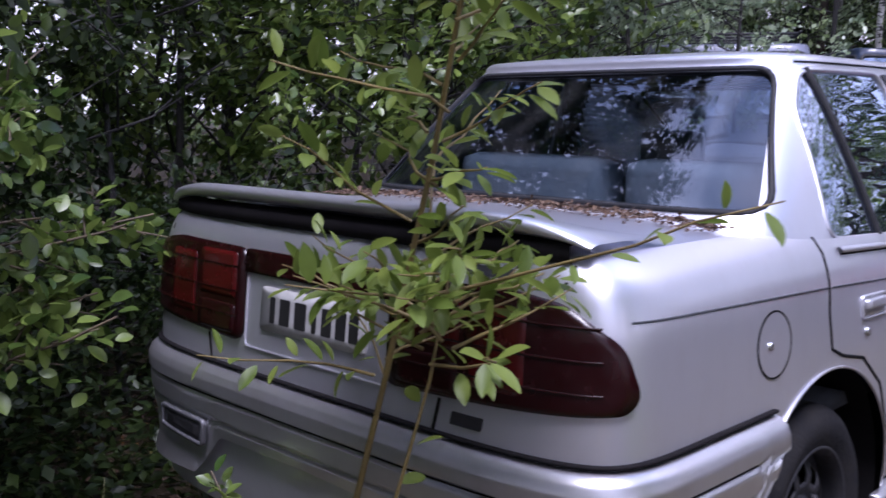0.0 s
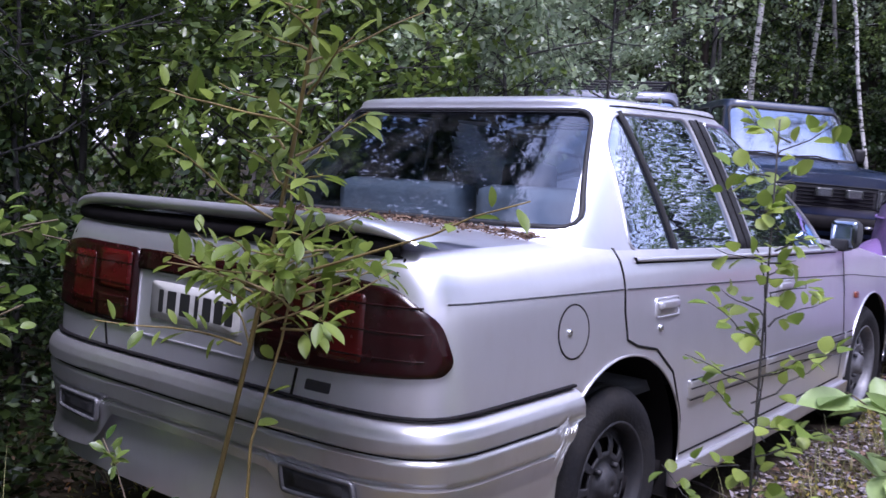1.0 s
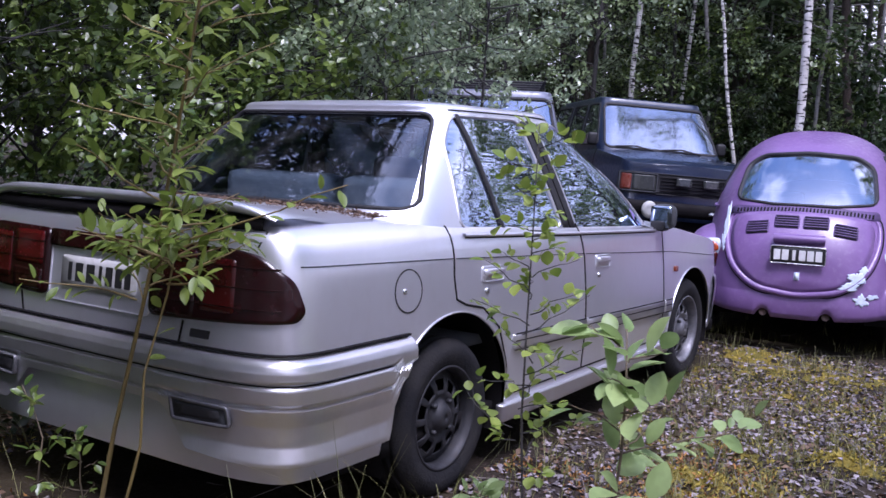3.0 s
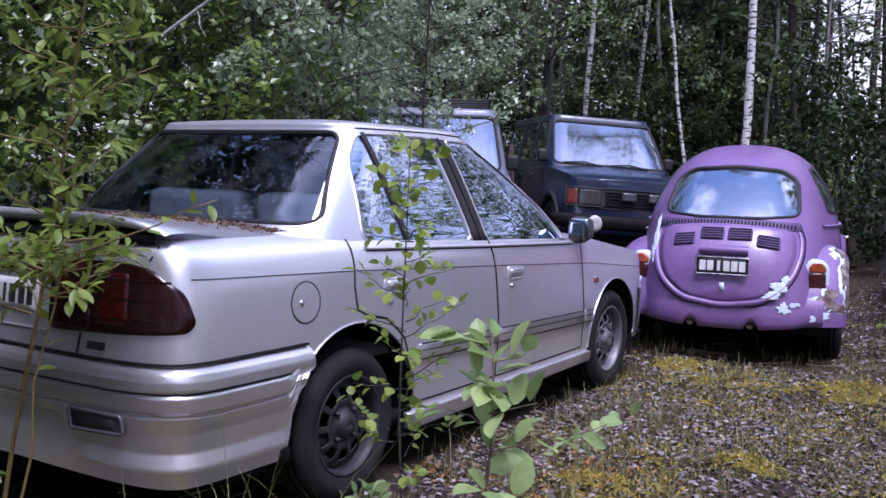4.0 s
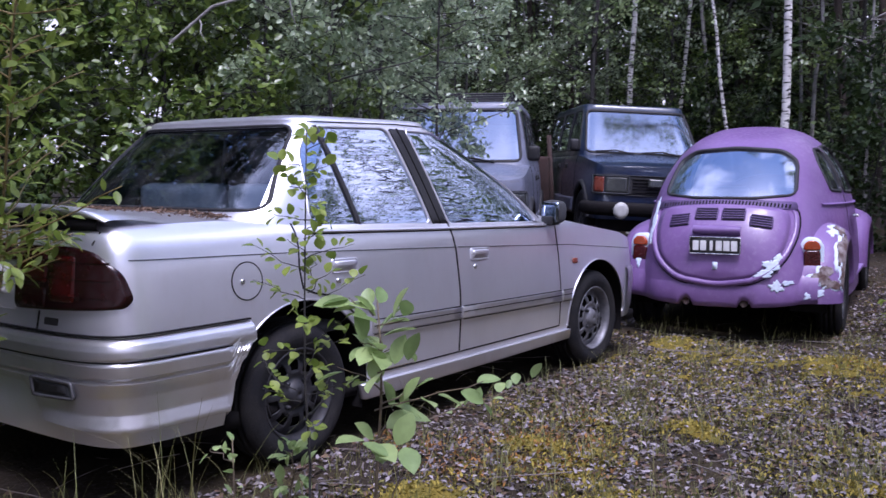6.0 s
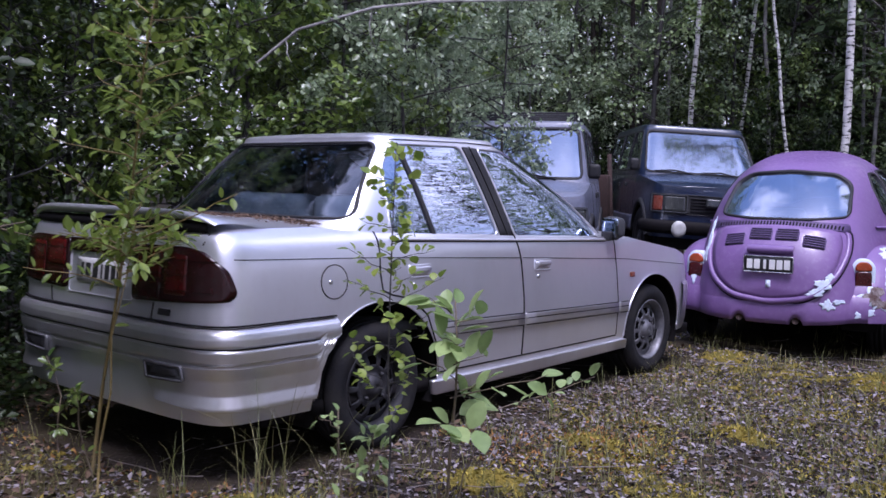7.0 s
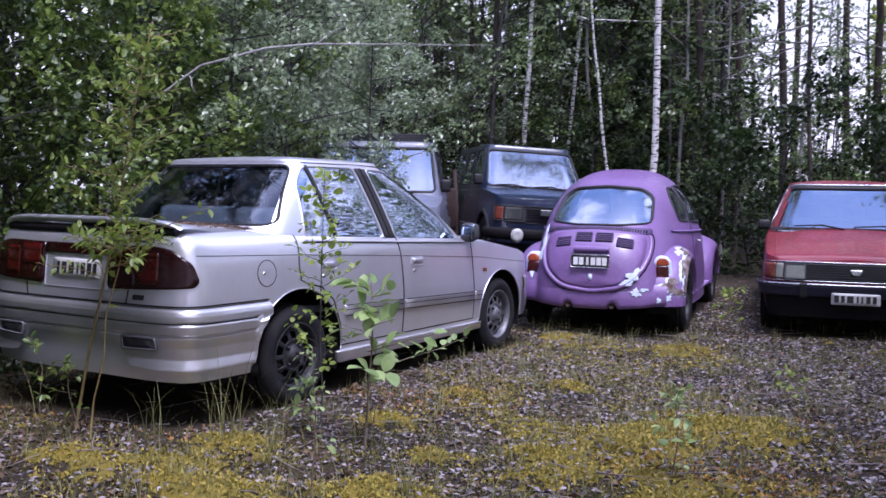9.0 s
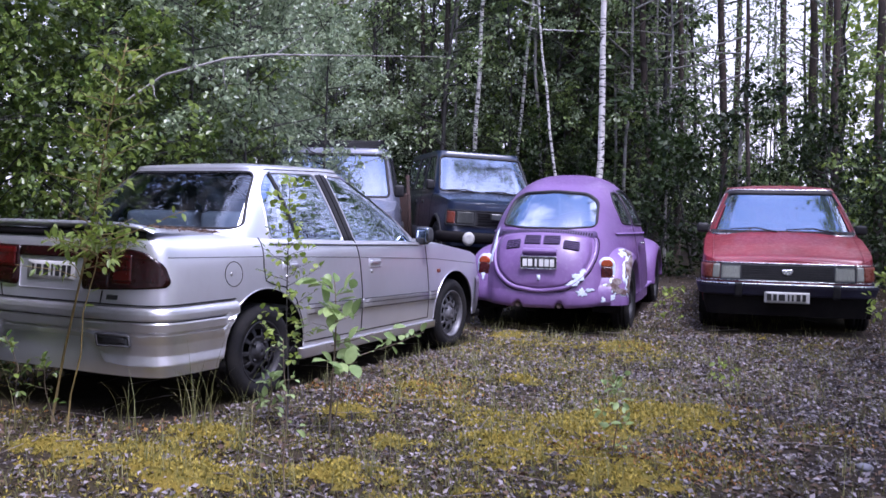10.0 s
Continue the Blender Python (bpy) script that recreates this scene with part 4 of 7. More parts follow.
def beetle(m):
    car = thing("purple_beetle_car", m, "faded purple rounded two-door car with peeling paint, parked on the moss", "car")
    ys = [0.03, 0.08, 0.16, 0.28, 0.44, 0.64, 0.90, 1.25, 1.65, 2.05, 2.35, 2.60, 2.85, 3.2, 3.55, 3.85, 4.02]
    tops = [0.50, 0.68, 0.83, 0.975, 1.12, 1.26, 1.39, 1.478, 1.505, 1.49, 1.39, 1.16, 1.00, 0.93, 0.82, 0.66, 0.45]
    halves = [0.30, 0.42, 0.50, 0.565, 0.615, 0.655, 0.70, 0.735, 0.75, 0.745, 0.73, 0.66, 0.62, 0.56, 0.48, 0.36, 0.2]
    dm = Dome(ys, tops, halves, 2.7, 0.22).table()
    win = rpoly([(-0.445, 0.995), (-0.20, 0.975), (0.20, 0.975), (0.445, 0.995), (0.415, 1.225), (0.31, 1.30), (0.0, 1.322), (-0.31, 1.30), (-0.415, 1.225)], 0.05, 0.02)
    qwin = rpoly([(0.98, 1.02), (1.36, 1.0), (1.36, 1.32), (1.18, 1.31), (1.02, 1.20)], 0.06, 0.02)
    dwin = rpoly([(1.44, 1.0), (2.20, 0.98), (2.02, 1.30), (1.80, 1.35), (1.44, 1.33)], 0.05, 0.02)
    stations = sorted(set(np.round(np.concatenate([np.linspace(0.03, 0.3, 40), np.linspace(0.3, 1.0, 60), np.linspace(1.0, 2.9, 80), np.linspace(2.9, 4.02, 40)]), 4)))
    bm = bmesh.new()
    grid(bm, [[dm.arc(y, a) for a in np.linspace(0, math.pi, 121)] for y in stations])
    dead = []
    for f in bm.faces:
        c = f.calc_center_median()
        if c.y < 1.0 and c.z > 0.9 and inside((c.x, c.z), win) or abs(c.x) > 0.3 and (inside((c.y, c.z), qwin) or inside((c.y, c.z), dwin)):
            dead.append(f)
        elif c.y < 0.5 and c.z < 0.33:
            dead.append(f)
        elif 2.33 < c.y < 2.66 and abs(c.x) < 0.50 and c.z > 1.05:
            dead.append(f)
    bmesh.ops.delete(bm, geom=dead, context="FACES")
    part("body", bm, PURPLE, car)
    bm = bmesh.new()
    grid(bm, [[dm.arc(y, a) + Vector((0, 0.004, 0.002)) for a in np.linspace(math.pi * 0.27, math.pi * 0.73, 30)] for y in np.linspace(2.32, 2.68, 10)])
    part("windscreen", bm, GLASS_SKY, car).visible_shadow = False
    bm = bmesh.new()
    patch(bm, win, dm.rear, -0.006, 0, 8)
    bmesh.ops.recalc_face_normals(bm, faces=bm.faces)
    pane = part("rear_window", bm, GLASS_SKY, car)
    pane.visible_shadow = False
    bm = bmesh.new()
    ring(bm, win, dm.rear, 0.013, 0.008, 0.02, 0.4)
    part("window_seal", bm, BLACK, pane)
    for s in (1, -1):
        fn = (lambda s: lambda y, z, o: dm.side(y, z, o, s))(s)
        for lp in (qwin, dwin):
            bm = bmesh.new()
            patch(bm, lp, fn, -0.006, 0, 6)
            bmesh.ops.recalc_face_normals(bm, faces=bm.faces)
            pane = part("side_window", bm, GLASS, car)
            pane.visible_shadow = False
            bm = bmesh.new()
            ring(bm, lp, fn, 0.018, 0.008, 0.02, 0.35)
            part("window_seal", bm, BLACK, pane)
        line("door_seam", car, [(1.40, 1.35), (1.40, 0.55), (1.46, 0.36)], fn, 0.008, 0.002, material=SEAM)
        line("door_seam", car, [(2.30, 1.0), (2.34, 0.7), (2.32, 0.36)], fn, 0.008, 0.002, material=SEAM)
        # A lighter purple strip paints the light on the waist crease.
        bm = bmesh.new()
        strip(bm, [(0.72, 0.92), (2.6, 0.885)], fn, 0.014, 0.016, 0.014)
        part("waist_strip", bm, PURPLE_WORN, car)
        bm = bmesh.new()
        box(bm, (min(s * 0.73, s * 0.775), 1.50, 0.80), (max(s * 0.73, s * 0.775), 1.63, 0.82), 0.006)
        part("door_handle", bm, CHROME, car)
    # engine lid with a domed panel, handle plinth and four louvre groups
    lid = rpoly([(-0.455, 0.905), (-0.475, 0.75), (-0.42, 0.575), (-0.27, 0.445), (0.0, 0.405), (0.27, 0.445), (0.42, 0.575), (0.475, 0.75), (0.455, 0.905), (0.25, 0.935), (0.0, 0.945), (-0.25, 0.935)], 0.08, 0.02)
    rim = [p for p in lid if p.y < 0.90]
    k0 = max(range(len(rim)), key=lambda k: (rim[k] - rim[k - 1]).length)
    rim = rim[k0:] + rim[:k0]
    bm = bmesh.new()
    tube(bm, [dm.rear(p.x, p.y, 0.004) for p in rim], [0.010 + 0.011 * min(1.0, k / 8, (len(rim) - 1 - k) / 8) for k in range(len(rim))], 12)
    part("lid_rim", bm, PURPLE, car)
    inner = [Vector((0, 0.70)) + (p - Vector((0, 0.70))) * 0.93 for p in lid]
    bm = bmesh.new()
    patch(bm, inner, lambda x, z, o: dm.rear(x, z, o + 0.018 * max(0.0, 1 - (x / 0.42) ** 2) * max(0.0, 1 - ((z - 0.70) / 0.26) ** 2)), 0.010, 0.014, 12)
    lid_ob = part("engine_lid", bm, PURPLE, car)
    lf = lambda x, z, o: dm.rear(x, z, o + 0.010 + 0.018 * max(0.0, 1 - (x / 0.42) ** 2) * max(0.0, 1 - ((z - 0.70) / 0.26) ** 2))  # noqa: E731
    bm = bmesh.new()
    ring(bm, lid, dm.rear, 0.008, 0.003, 0.006, -2.6)
    part("lid_gap", bm, SEAM, lid_ob)
    for cx, hw, dz in ((-0.265, 0.072, -0.012), (-0.088, 0.078, 0.0), (0.088, 0.078, 0.0), (0.265, 0.072, -0.012)):
        zz = 0.853 + dz
        bm = bmesh.new()
        sk = lambda x, z: (x, z - abs(x) * 0.12 * (abs(cx) > 0.2))  # noqa: E731
        patch(bm, rpoly([sk(cx - hw, zz - 0.038), sk(cx + hw, zz - 0.038), sk(cx + hw, zz + 0.038), sk(cx - hw, zz + 0.038)], 0.015), lf, 0.002, 0.004, 3)
        lou = part("louvre_panel", bm, PURPLE_RECESS, lid_ob)
        for k in range(5):
            bm = bmesh.new()
            z = zz - 0.031 + 0.0155 * k
            strip(bm, [sk(cx - hw + 0.01, z), sk(cx + hw - 0.01, z)], lf, 0.006, 0.0045, 0.004)
            part("louvre_slot", bm, SEAM, lou)
            bm = bmesh.new()
            strip(bm, [sk(cx - hw + 0.008, z + 0.0085), sk(cx + hw - 0.008, z + 0.0085)], lf, 0.006, 0.009, 0.009)
            part("louvre_blade", bm, PURPLE_RECESS, lou)
    # row of air slots under the window
    band = rpoly([(-0.47, 0.890), (-0.25, 0.917), (0.0, 0.925), (0.25, 0.917), (0.47, 0.890), (0.455, 0.945), (0.25, 0.958), (0.0, 0.962), (-0.25, 0.958), (-0.455, 0.945)], 0.02, 0.02)
    bm = bmesh.new()
    patch(bm, band, dm.rear, 0.007, 0.010, 6)
    slots = part("air_intake", bm, PURPLE_RECESS, car)
    for k in range(39):
        x = -0.418 + 0.022 * k
        z = 0.943 - 0.026 * (x / 0.42) ** 2
        line("air_slot", slots, [(x, z - 0.014), (x + 0.002, z + 0.011)], dm.rear, 0.010, 0.0085, 0.004)
    plate_fn = lambda x, z, o: lf(0.0, 0.655, o) + Vector((x, -0.030, z - 0.655))  # noqa: E731
    bars = [(0.06, 0.18), (0.21, 0.33), (0.40, 0.46), (0.52, 0.64), (0.67, 0.79), (0.82, 0.94)]
    plate(car, plate_fn, -0.165, 0.165, 0.60, 0.71, PLATE_BLACK, WHITE_INK, bars, 0.012)
    bm = bmesh.new()
    ring(bm, rpoly([(-0.165, 0.60), (0.165, 0.60), (0.165, 0.71), (-0.165, 0.71)], 0.012), plate_fn, 0.006, 0.016, 0.008)
    part("plate_rim", bm, CHROME, car)
    bm = bmesh.new()
    rows = [[lf(x, z, o) for x in np.linspace(-0.15, 0.15, 13)] for z, o in ((0.718, 0.004), (0.722, 0.050), (0.742, 0.060), (0.765, 0.040), (0.778, 0.004))]
    grid(bm, rows)
    part("plate_lamp_hood", bm, PURPLE, lid_ob)
    bm = bmesh.new()
    rows = [[lf(x, z, o * (1 - (x / 0.017) ** 2)) for x in np.linspace(-0.017, 0.017, 7)] for z, o in ((0.505, 0.004), (0.512, 0.018), (0.528, 0.022), (0.545, 0.014), (0.552, 0.002))]
    grid(bm, rows)
    part("lid_latch", bm, PRIMER, lid_ob)
    # rear apron between the wings, flush with both
    def apron_y(x):
        q = min(max((abs(x) - 0.42) / 0.36, 0.0), 0.98)
        return min(dm.rear_y(x, 0.40), 0.80 - 1.18 * (0.372 + 0.15 * math.sqrt(1 - q * q))) - 0.014
    bm = bmesh.new()
    rows = []
    for x in np.linspace(-0.63, 0.63, 63):
        b = 0.252 + 0.022 * (abs(x) / 0.5) ** 2
        for cx in (-0.19, 0.19):
            if abs(x - cx) < 0.045:
                b += 0.05 * math.sqrt(1 - ((x - cx) / 0.045) ** 2)
        c = apron_y(x)
        rows.append([Vector((x, c + 0.05, b)), Vector((x, c + 0.010, b + 0.004)), Vector((x, c, b + 0.04)), Vector((x, c + 0.003, 0.36)), Vector((x, c + 0.010, 0.40)), Vector((x, c + 0.026, 0.44)), Vector((x, c + 0.055, 0.48))])
    grid(bm, rows)
    part("rear_apron", bm, PURPLE, car)
    for x in (-0.19, 0.19):
        bm = bmesh.new()
        tube(bm, [(x, 0.03, 0.285), (x, 0.25, 0.295)], 0.024, 14)
        part("exhaust_tip", bm, RUSTY_STEEL, car)
    # wings: swollen arcs over the wheels
    def wing_fn(yc, s, a, q, off=0.0):
        ang = min(max(q, 0.0), 1.0) * math.pi / 2
        ca, sa = math.cos(a), math.sin(a)
        x = 0.42 + 0.355 * math.sin(ang) ** 0.95
        r = 0.372 + 0.15 * math.cos(ang) ** 0.95 + off * (1 - 0.6 * q)
        return Vector((s * (x + off * q), yc - r * ca * (1.18 if ca > 0 else 1.12), 0.30 + r * sa))

    def wing(yc, a0, a1, s, name):
        bm = bmesh.new()
        rows = []
        for a in np.linspace(a0, a1, 49):
            row = [wing_fn(yc, s, a, q) for q in np.linspace(0, 1, 19)]
            e = row[-1]
            row.append(Vector((e.x - s * 0.012, yc + (e.y - yc) * 0.975, 0.30 + (e.z - 0.30) * 0.975)))
            row.append(Vector((e.x - s * 0.06, yc + (e.y - yc) * 0.965, 0.30 + (e.z - 0.30) * 0.965)))
            rows.append(row)
        grid(bm, rows)
        return part(name, bm, PURPLE, car)
    for s in (1, -1):
        wing(0.80, -0.03, math.pi * 0.98, s, "rear_wing")
        wing(3.20, 0.0, math.pi * 0.96, s, "front_wing")
        wheel_well(car, 0.82, 0.30, 0.33, 0.42, 0.66, s)
        wheel_well(car, 3.20, 0.30, 0.33, 0.42, 0.66, s)
        wheel(car, s * 0.665, 0.82, 0.30, 0.31, 0.16, RIM_DARK, 8, 0.6, s)
        wheel(car, s * 0.665, 3.20, 0.30, 0.31, 0.16, RIM_DARK, 8, 0.6, s)
        bm = bmesh.new()
        box(bm, (min(s * 0.60, s * 0.75), 1.2, 0.30), (max(s * 0.60, s * 0.75), 2.8, 0.335), 0.012)
        part("running_board", bm, PURPLE_WORN, car)
        # rear lamp: a light housing with an amber upper and a red lower lens
        def on_wing(a, b, o, s=s):
            # a lies across, b upwards from the lamp's middle
            base = Vector((s * 0.575, 0.300, 0.600))
            nrm = Vector((s * 0.24, -0.96, 0.06)).normalized()
            up = (Vector((0, 0, 1)) - nrm * nrm.z).normalized()
            right = nrm.cross(up) * -1
            return base + right * a * 1.2 + up * b * 1.15 + nrm * (o - 0.35 * (a * a) - 0.02)
        house = rpoly([(-0.062, -0.105), (0.062, -0.105), (0.066, 0.06), (0.03, 0.105), (-0.03, 0.105), (-0.066, 0.06)], 0.04, 0.015)
        bm = bmesh.new()
        patch(bm, house, on_wing, 0.03, 0.09, 4)
        lamp = part("rear_lamp", bm, PRIMER, car, "oval rear lamp with amber and red lenses")
        bm = bmesh.new()
        up = rpoly([(-0.044, 0.030), (0.044, 0.030), (0.044, 0.06), (0.02, 0.085), (-0.02, 0.085), (-0.044, 0.06)], 0.03, 0.012)
        patch(bm, up, on_wing, 0.050, 0.03, 4)
        part("amber_lens", bm, AMBER, lamp)
        bm = bmesh.new()
        lo = rpoly([(-0.044, -0.085), (0.044, -0.085), (0.044, 0.028), (-0.044, 0.028)], 0.025, 0.012)
        patch(bm, lo, on_wing, 0.048, 0.03, 4)
        part("red_lens", bm, LAMP_RED2, lamp)
    # peeled paint: pale primer on the lid's rim and the apron, rust and filler on the wings
    def ragged(cx, cy, rx, ry, seed, n=46):
        out = []
        for k in range(n):
            a = 2 * math.pi * k / n
            w = 1 + 0.85 * noise.noise(Vector((math.cos(a) * 1.6 + seed, math.sin(a) * 1.6, seed * 2.3))) + 0.35 * noise.noise(Vector((math.cos(a) * 5 + seed, math.sin(a) * 5, seed)))
            out.append(Vector((cx + rx * w * math.cos(a), cy + ry * w * math.sin(a))))
        return out
    lift = lambda k: lambda x, z, o: dm.rear(x, z, o + k)  # noqa: E731
    for cx, cz, rx, rz, k, seed in ((0.345, 0.535, 0.05, 0.045, 0.022, 1.3), (0.30, 0.485, 0.05, 0.022, 0.022, 4.1), (0.385, 0.59, 0.022, 0.02, 0.022, 2.2), (-0.47, 0.80, 0.016, 0.10, 0.020, 5.2), (-0.475, 0.70, 0.014, 0.05, 0.020, 6.3)):
        bm = bmesh.new()
        patch(bm, ragged(cx, cz, rx, rz, seed), lift(k), 0.002, 0.004, 4)
        part("bare_primer_patch", bm, PRIMER, car)
    flat = lambda x, z, o: Vector((x, apron_y(x) + 0.010 * (z - 0.3) / 0.1 - 0.004 - o, z))  # noqa: E731
    for cx, cz, rx, rz, seed in ((0.39, 0.405, 0.035, 0.035, 7.7), (0.45, 0.43, 0.03, 0.015, 8.8), (0.57, 0.335, 0.02, 0.02, 3.3)):
        bm = bmesh.new()
        patch(bm, ragged(cx, cz, rx, rz, seed), flat, 0.002, 0.004, 3)
        part("bare_primer_patch", bm, PRIMER, car)
    for yc, s, ca, cq, ra, rq, seed, mt in ((0.80, 1, 0.36, 0.46, 0.11, 0.12, 1.1, RUST), (0.80, 1, 0.90, 0.78, 0.36, 0.15, 2.9, RUST), (0.80, 1, 0.24, 0.60, 0.07, 0.14, 5.3, RUST), (0.80, 1, 0.12, 0.40, 0.05, 0.08, 8.3, PRIMER), (0.80, 1, 0.42, 0.86, 0.20, 0.10, 6.1, RUST), (0.80, 1, 0.60, 0.90, 0.30, 0.07, 3.7, RUST), (0.80, 1, 1.35, 0.62, 0.14, 0.13, 4.5, RUST),
                                            (0.80, 1, 1.15, 0.50, 0.10, 0.08, 5.9, PRIMER), (0.80, -1, 0.55, 0.30, 0.16, 0.06, 6.6, PRIMER), (0.80, -1, 0.9, 0.18, 0.12, 0.05, 9.6, PRIMER), (3.20, 1, 2.2, 0.8, 0.25, 0.10, 7.1, RUST)):
        if mt is RUST:
            # the torn edge of the primer stands out round the rust
            bm = bmesh.new()
            patch(bm, ragged(ca - 0.10 * ra, cq - 0.04, ra * 1.08, rq * 1.12, seed + 0.12), (lambda yc, s: lambda a, q, o: wing_fn(yc, s, a, q, o))(yc, s), 0.0015, 0.003, 5)
            part("bare_primer_patch", bm, PRIMER, car)
        bm = bmesh.new()
        patch(bm, ragged(ca, cq, ra, rq, seed), (lambda yc, s: lambda a, q, o: wing_fn(yc, s, a, q, o))(yc, s), 0.003, 0.005, 5)
        part("rusty_patch" if mt is RUST else "bare_primer_patch", bm, mt, car)
    # cabin
    for x in (-0.3, 0.3):
        bm = bmesh.new()
        box(bm, (x - 0.22, 1.75, 0.4), (x + 0.22, 1.88, 1.02), 0.05)
        part("seat_back", bm, CABIN, car)
    bm = bmesh.new()
    box(bm, (-0.55, 1.0, 0.3), (0.55, 1.15, 0.92), 0.05)
    part("rear_seat_back", bm, CABIN, car)
    bm = bmesh.new()
    box(bm, (-0.62, 0.5, 0.26), (0.62, 3.0, 0.30))
    part("floor_pan", bm, SEAM, car)
    return car, dm, lf


purple, purple_dome, purple_lid = beetle(pose(1.15, 4.40, 0, 0, 0, 10.5))

# ---- off-road cars and the red car ----
def boxy_front(sh, car, bands):
    nf = sh.nose_fn()
    for name, x0, x1, za, zb, mt, off in bands:
        for s in ((1, -1) if x0 > 0 else (1,)):
            lo, hi = (x0, x1) if s > 0 else (-x1, -x0)
            bm = bmesh.new()
            patch(bm, rpoly([(lo, za), (hi, za), (hi, zb), (lo, zb)], 0.012, 0.03), nf, off, 0.03, 4)
            part(name, bm, mt, car)


def offroader(m, paint, label, spot=True, rack=False):
    car = thing("off_road_car", m, label, "car")
    side = ([0.35, 0.50, 0.75, 0.95, 1.02, 1.06, 1.10, 1.14], [0.03, 0.01, 0.0, 0.012, 0.022, 0.035, 0.06, 0.10])
    tail = ([0.35, 1.0, 1.14], [0.03, 0.0, 0.02])
    front = ([0.35, 0.60, 0.95, 1.0, 1.05, 1.14], [0.06, 0.03, 0.04, 0.07, 0.14, 0.3])
    sh = Shell(4.4, 0.825, 0.2, 0.32, 6, 5, side, tail, front, bulge=0.03)
    WR, WF, ZW, RA = 0.95, 3.60, 0.36, 0.42
    belt = lambda u, x, y: float(np.interp(y, [0, 3.1, 3.4, 4.2, 4.4], [1.075, 1.075, 1.055, 0.995, 0.955]))  # noqa: E731
    bm = bmesh.new()
    sh.skin(bm, arch((WR, WF), ZW, RA, 0.42), belt, rows=18, step=0.035)
    part("body", bm, paint, car)
    bm = bmesh.new()
    sh.lid(bm, belt, 3.05, 4.4, lambda y: float(np.interp(y, [3.0, 4.4], [0.05, 0.012])))
    bonnet = part("bonnet", bm, paint, car)
    for s in (1, -1):
        for yw in (WR, WF):
            wheel_well(car, yw, ZW, RA + 0.01, 0.42, 0.80, s)
            wheel(car, s * 0.71, yw, ZW, 0.355, 0.21, RIM_DARK, 8, 0.56, s)
            bm = bmesh.new()
            arch_lip(bm, sh, yw, ZW, RA, s, 0.03, 0.40)
            part("arch_flare", bm, BLACK, car)
        sf = sh.side_fn(s)
        line("door_seam", car, [(1.40, 1.08), (1.38, 0.70), (1.42, 0.44)], sf, 0.010, 0.002, material=SEAM)
        line("door_seam", car, [(2.20, 1.08), (2.20, 0.44)], sf, 0.010, 0.002, material=SEAM)
        line("door_seam", car, [(3.10, 1.08), (3.12, 0.44)], sf, 0.010, 0.002, material=SEAM)
        bm = bmesh.new()
        patch(bm, rpoly([(1.45, 0.44), (3.12, 0.44), (3.12, 0.60), (1.45, 0.60)], 0.01), sf, 0.010, 0.012, 4)
        part("lower_trim", bm, GREYBLUE, car, "dusty grey lower door panel")
        for y0 in (1.75, 2.35):
            bm = bmesh.new()
            patch(bm, rpoly([(y0, 0.93), (y0 + 0.16, 0.93), (y0 + 0.16, 0.98), (y0, 0.98)], 0.01), sf, 0.014, 0.012, 2)
            part("door_handle", bm, BLACK, car)
        b = sf(2.98, 1.13, 0.02)
        bm = bmesh.new()
        box(bm, (min(b.x, b.x + s * 0.12), b.y - 0.04, b.z - 0.01), (max(b.x, b.x + s * 0.12), b.y + 0.04, b.z + 0.13), 0.03)
        part("door_mirror", bm, BLACK, car)
    cp = Canopy(1.02, 1.66, (0.02, 0.16), (3.32, 2.66), (0.79, 0.665), 11, 0.04, 0.015)
    sides = [rpoly([(0.30, 1.14), (1.28, 1.14), (1.28, 1.60), (0.36, 1.60)], 0.05), rpoly([(1.42, 1.14), (2.12, 1.14), (2.10, 1.60), (1.42, 1.60)], 0.04), rpoly([(2.24, 1.14), (3.02, 1.14), (2.60, 1.60), (2.22, 1.60)], 0.04)]
    scr = [rpoly([(-0.70, 1.120), (0.70, 1.120), (0.625, 1.605), (-0.625, 1.605)], 0.06)]
    rearw = [rpoly([(-0.62, 1.16), (0.62, 1.16), (0.57, 1.58), (-0.57, 1.58)], 0.05)]
    bm = bmesh.new()
    cp.skin(bm, sides, rearw, scr, 22, 200)
    part("cabin_shell", bm, paint, car)
    lining(car, cp, sides, rearw, scr)
    windows(car, cp, sides, rearw, scr, GLASS, GLASS_SKY, 0.022)
    boxy_front(sh, car, [
        ("grille_panel", -0.795, 0.795, 0.67, 0.87, BLACK, 0.006),
        ("headlamp", 0.43, 0.69, 0.695, 0.85, CLEAR_LAMP, 0.016),
        ("front_indicator", 0.70, 0.785, 0.695, 0.85, AMBER_DULL if spot else CLEAR_LAMP, 0.018)])
    nf = sh.nose_fn()
    for k in range(5):
        bm = bmesh.new()
        strip(bm, [(-0.38, 0.705 + 0.032 * k), (0.38, 0.705 + 0.032 * k)], nf, 0.010, 0.018, 0.014)
        part("grille_bar", bm, SEAM, car)
    bm = bmesh.new()
    ring(bm, rpoly([(-0.795, 0.67), (0.795, 0.67), (0.795, 0.87), (-0.795, 0.87)], 0.015), nf, 0.008, 0.014, 0.012)
    part("grille_frame", bm, BLACK, car)
    for s in (1, -1):
        bm = bmesh.new()
        ring(bm, rpoly([(s * 0.42, 0.685), (s * 0.79, 0.685), (s * 0.79, 0.86), (s * 0.42, 0.86)], 0.012), nf, 0.010, 0.024, 0.014)
        part("lamp_rim", bm, CABIN, car)
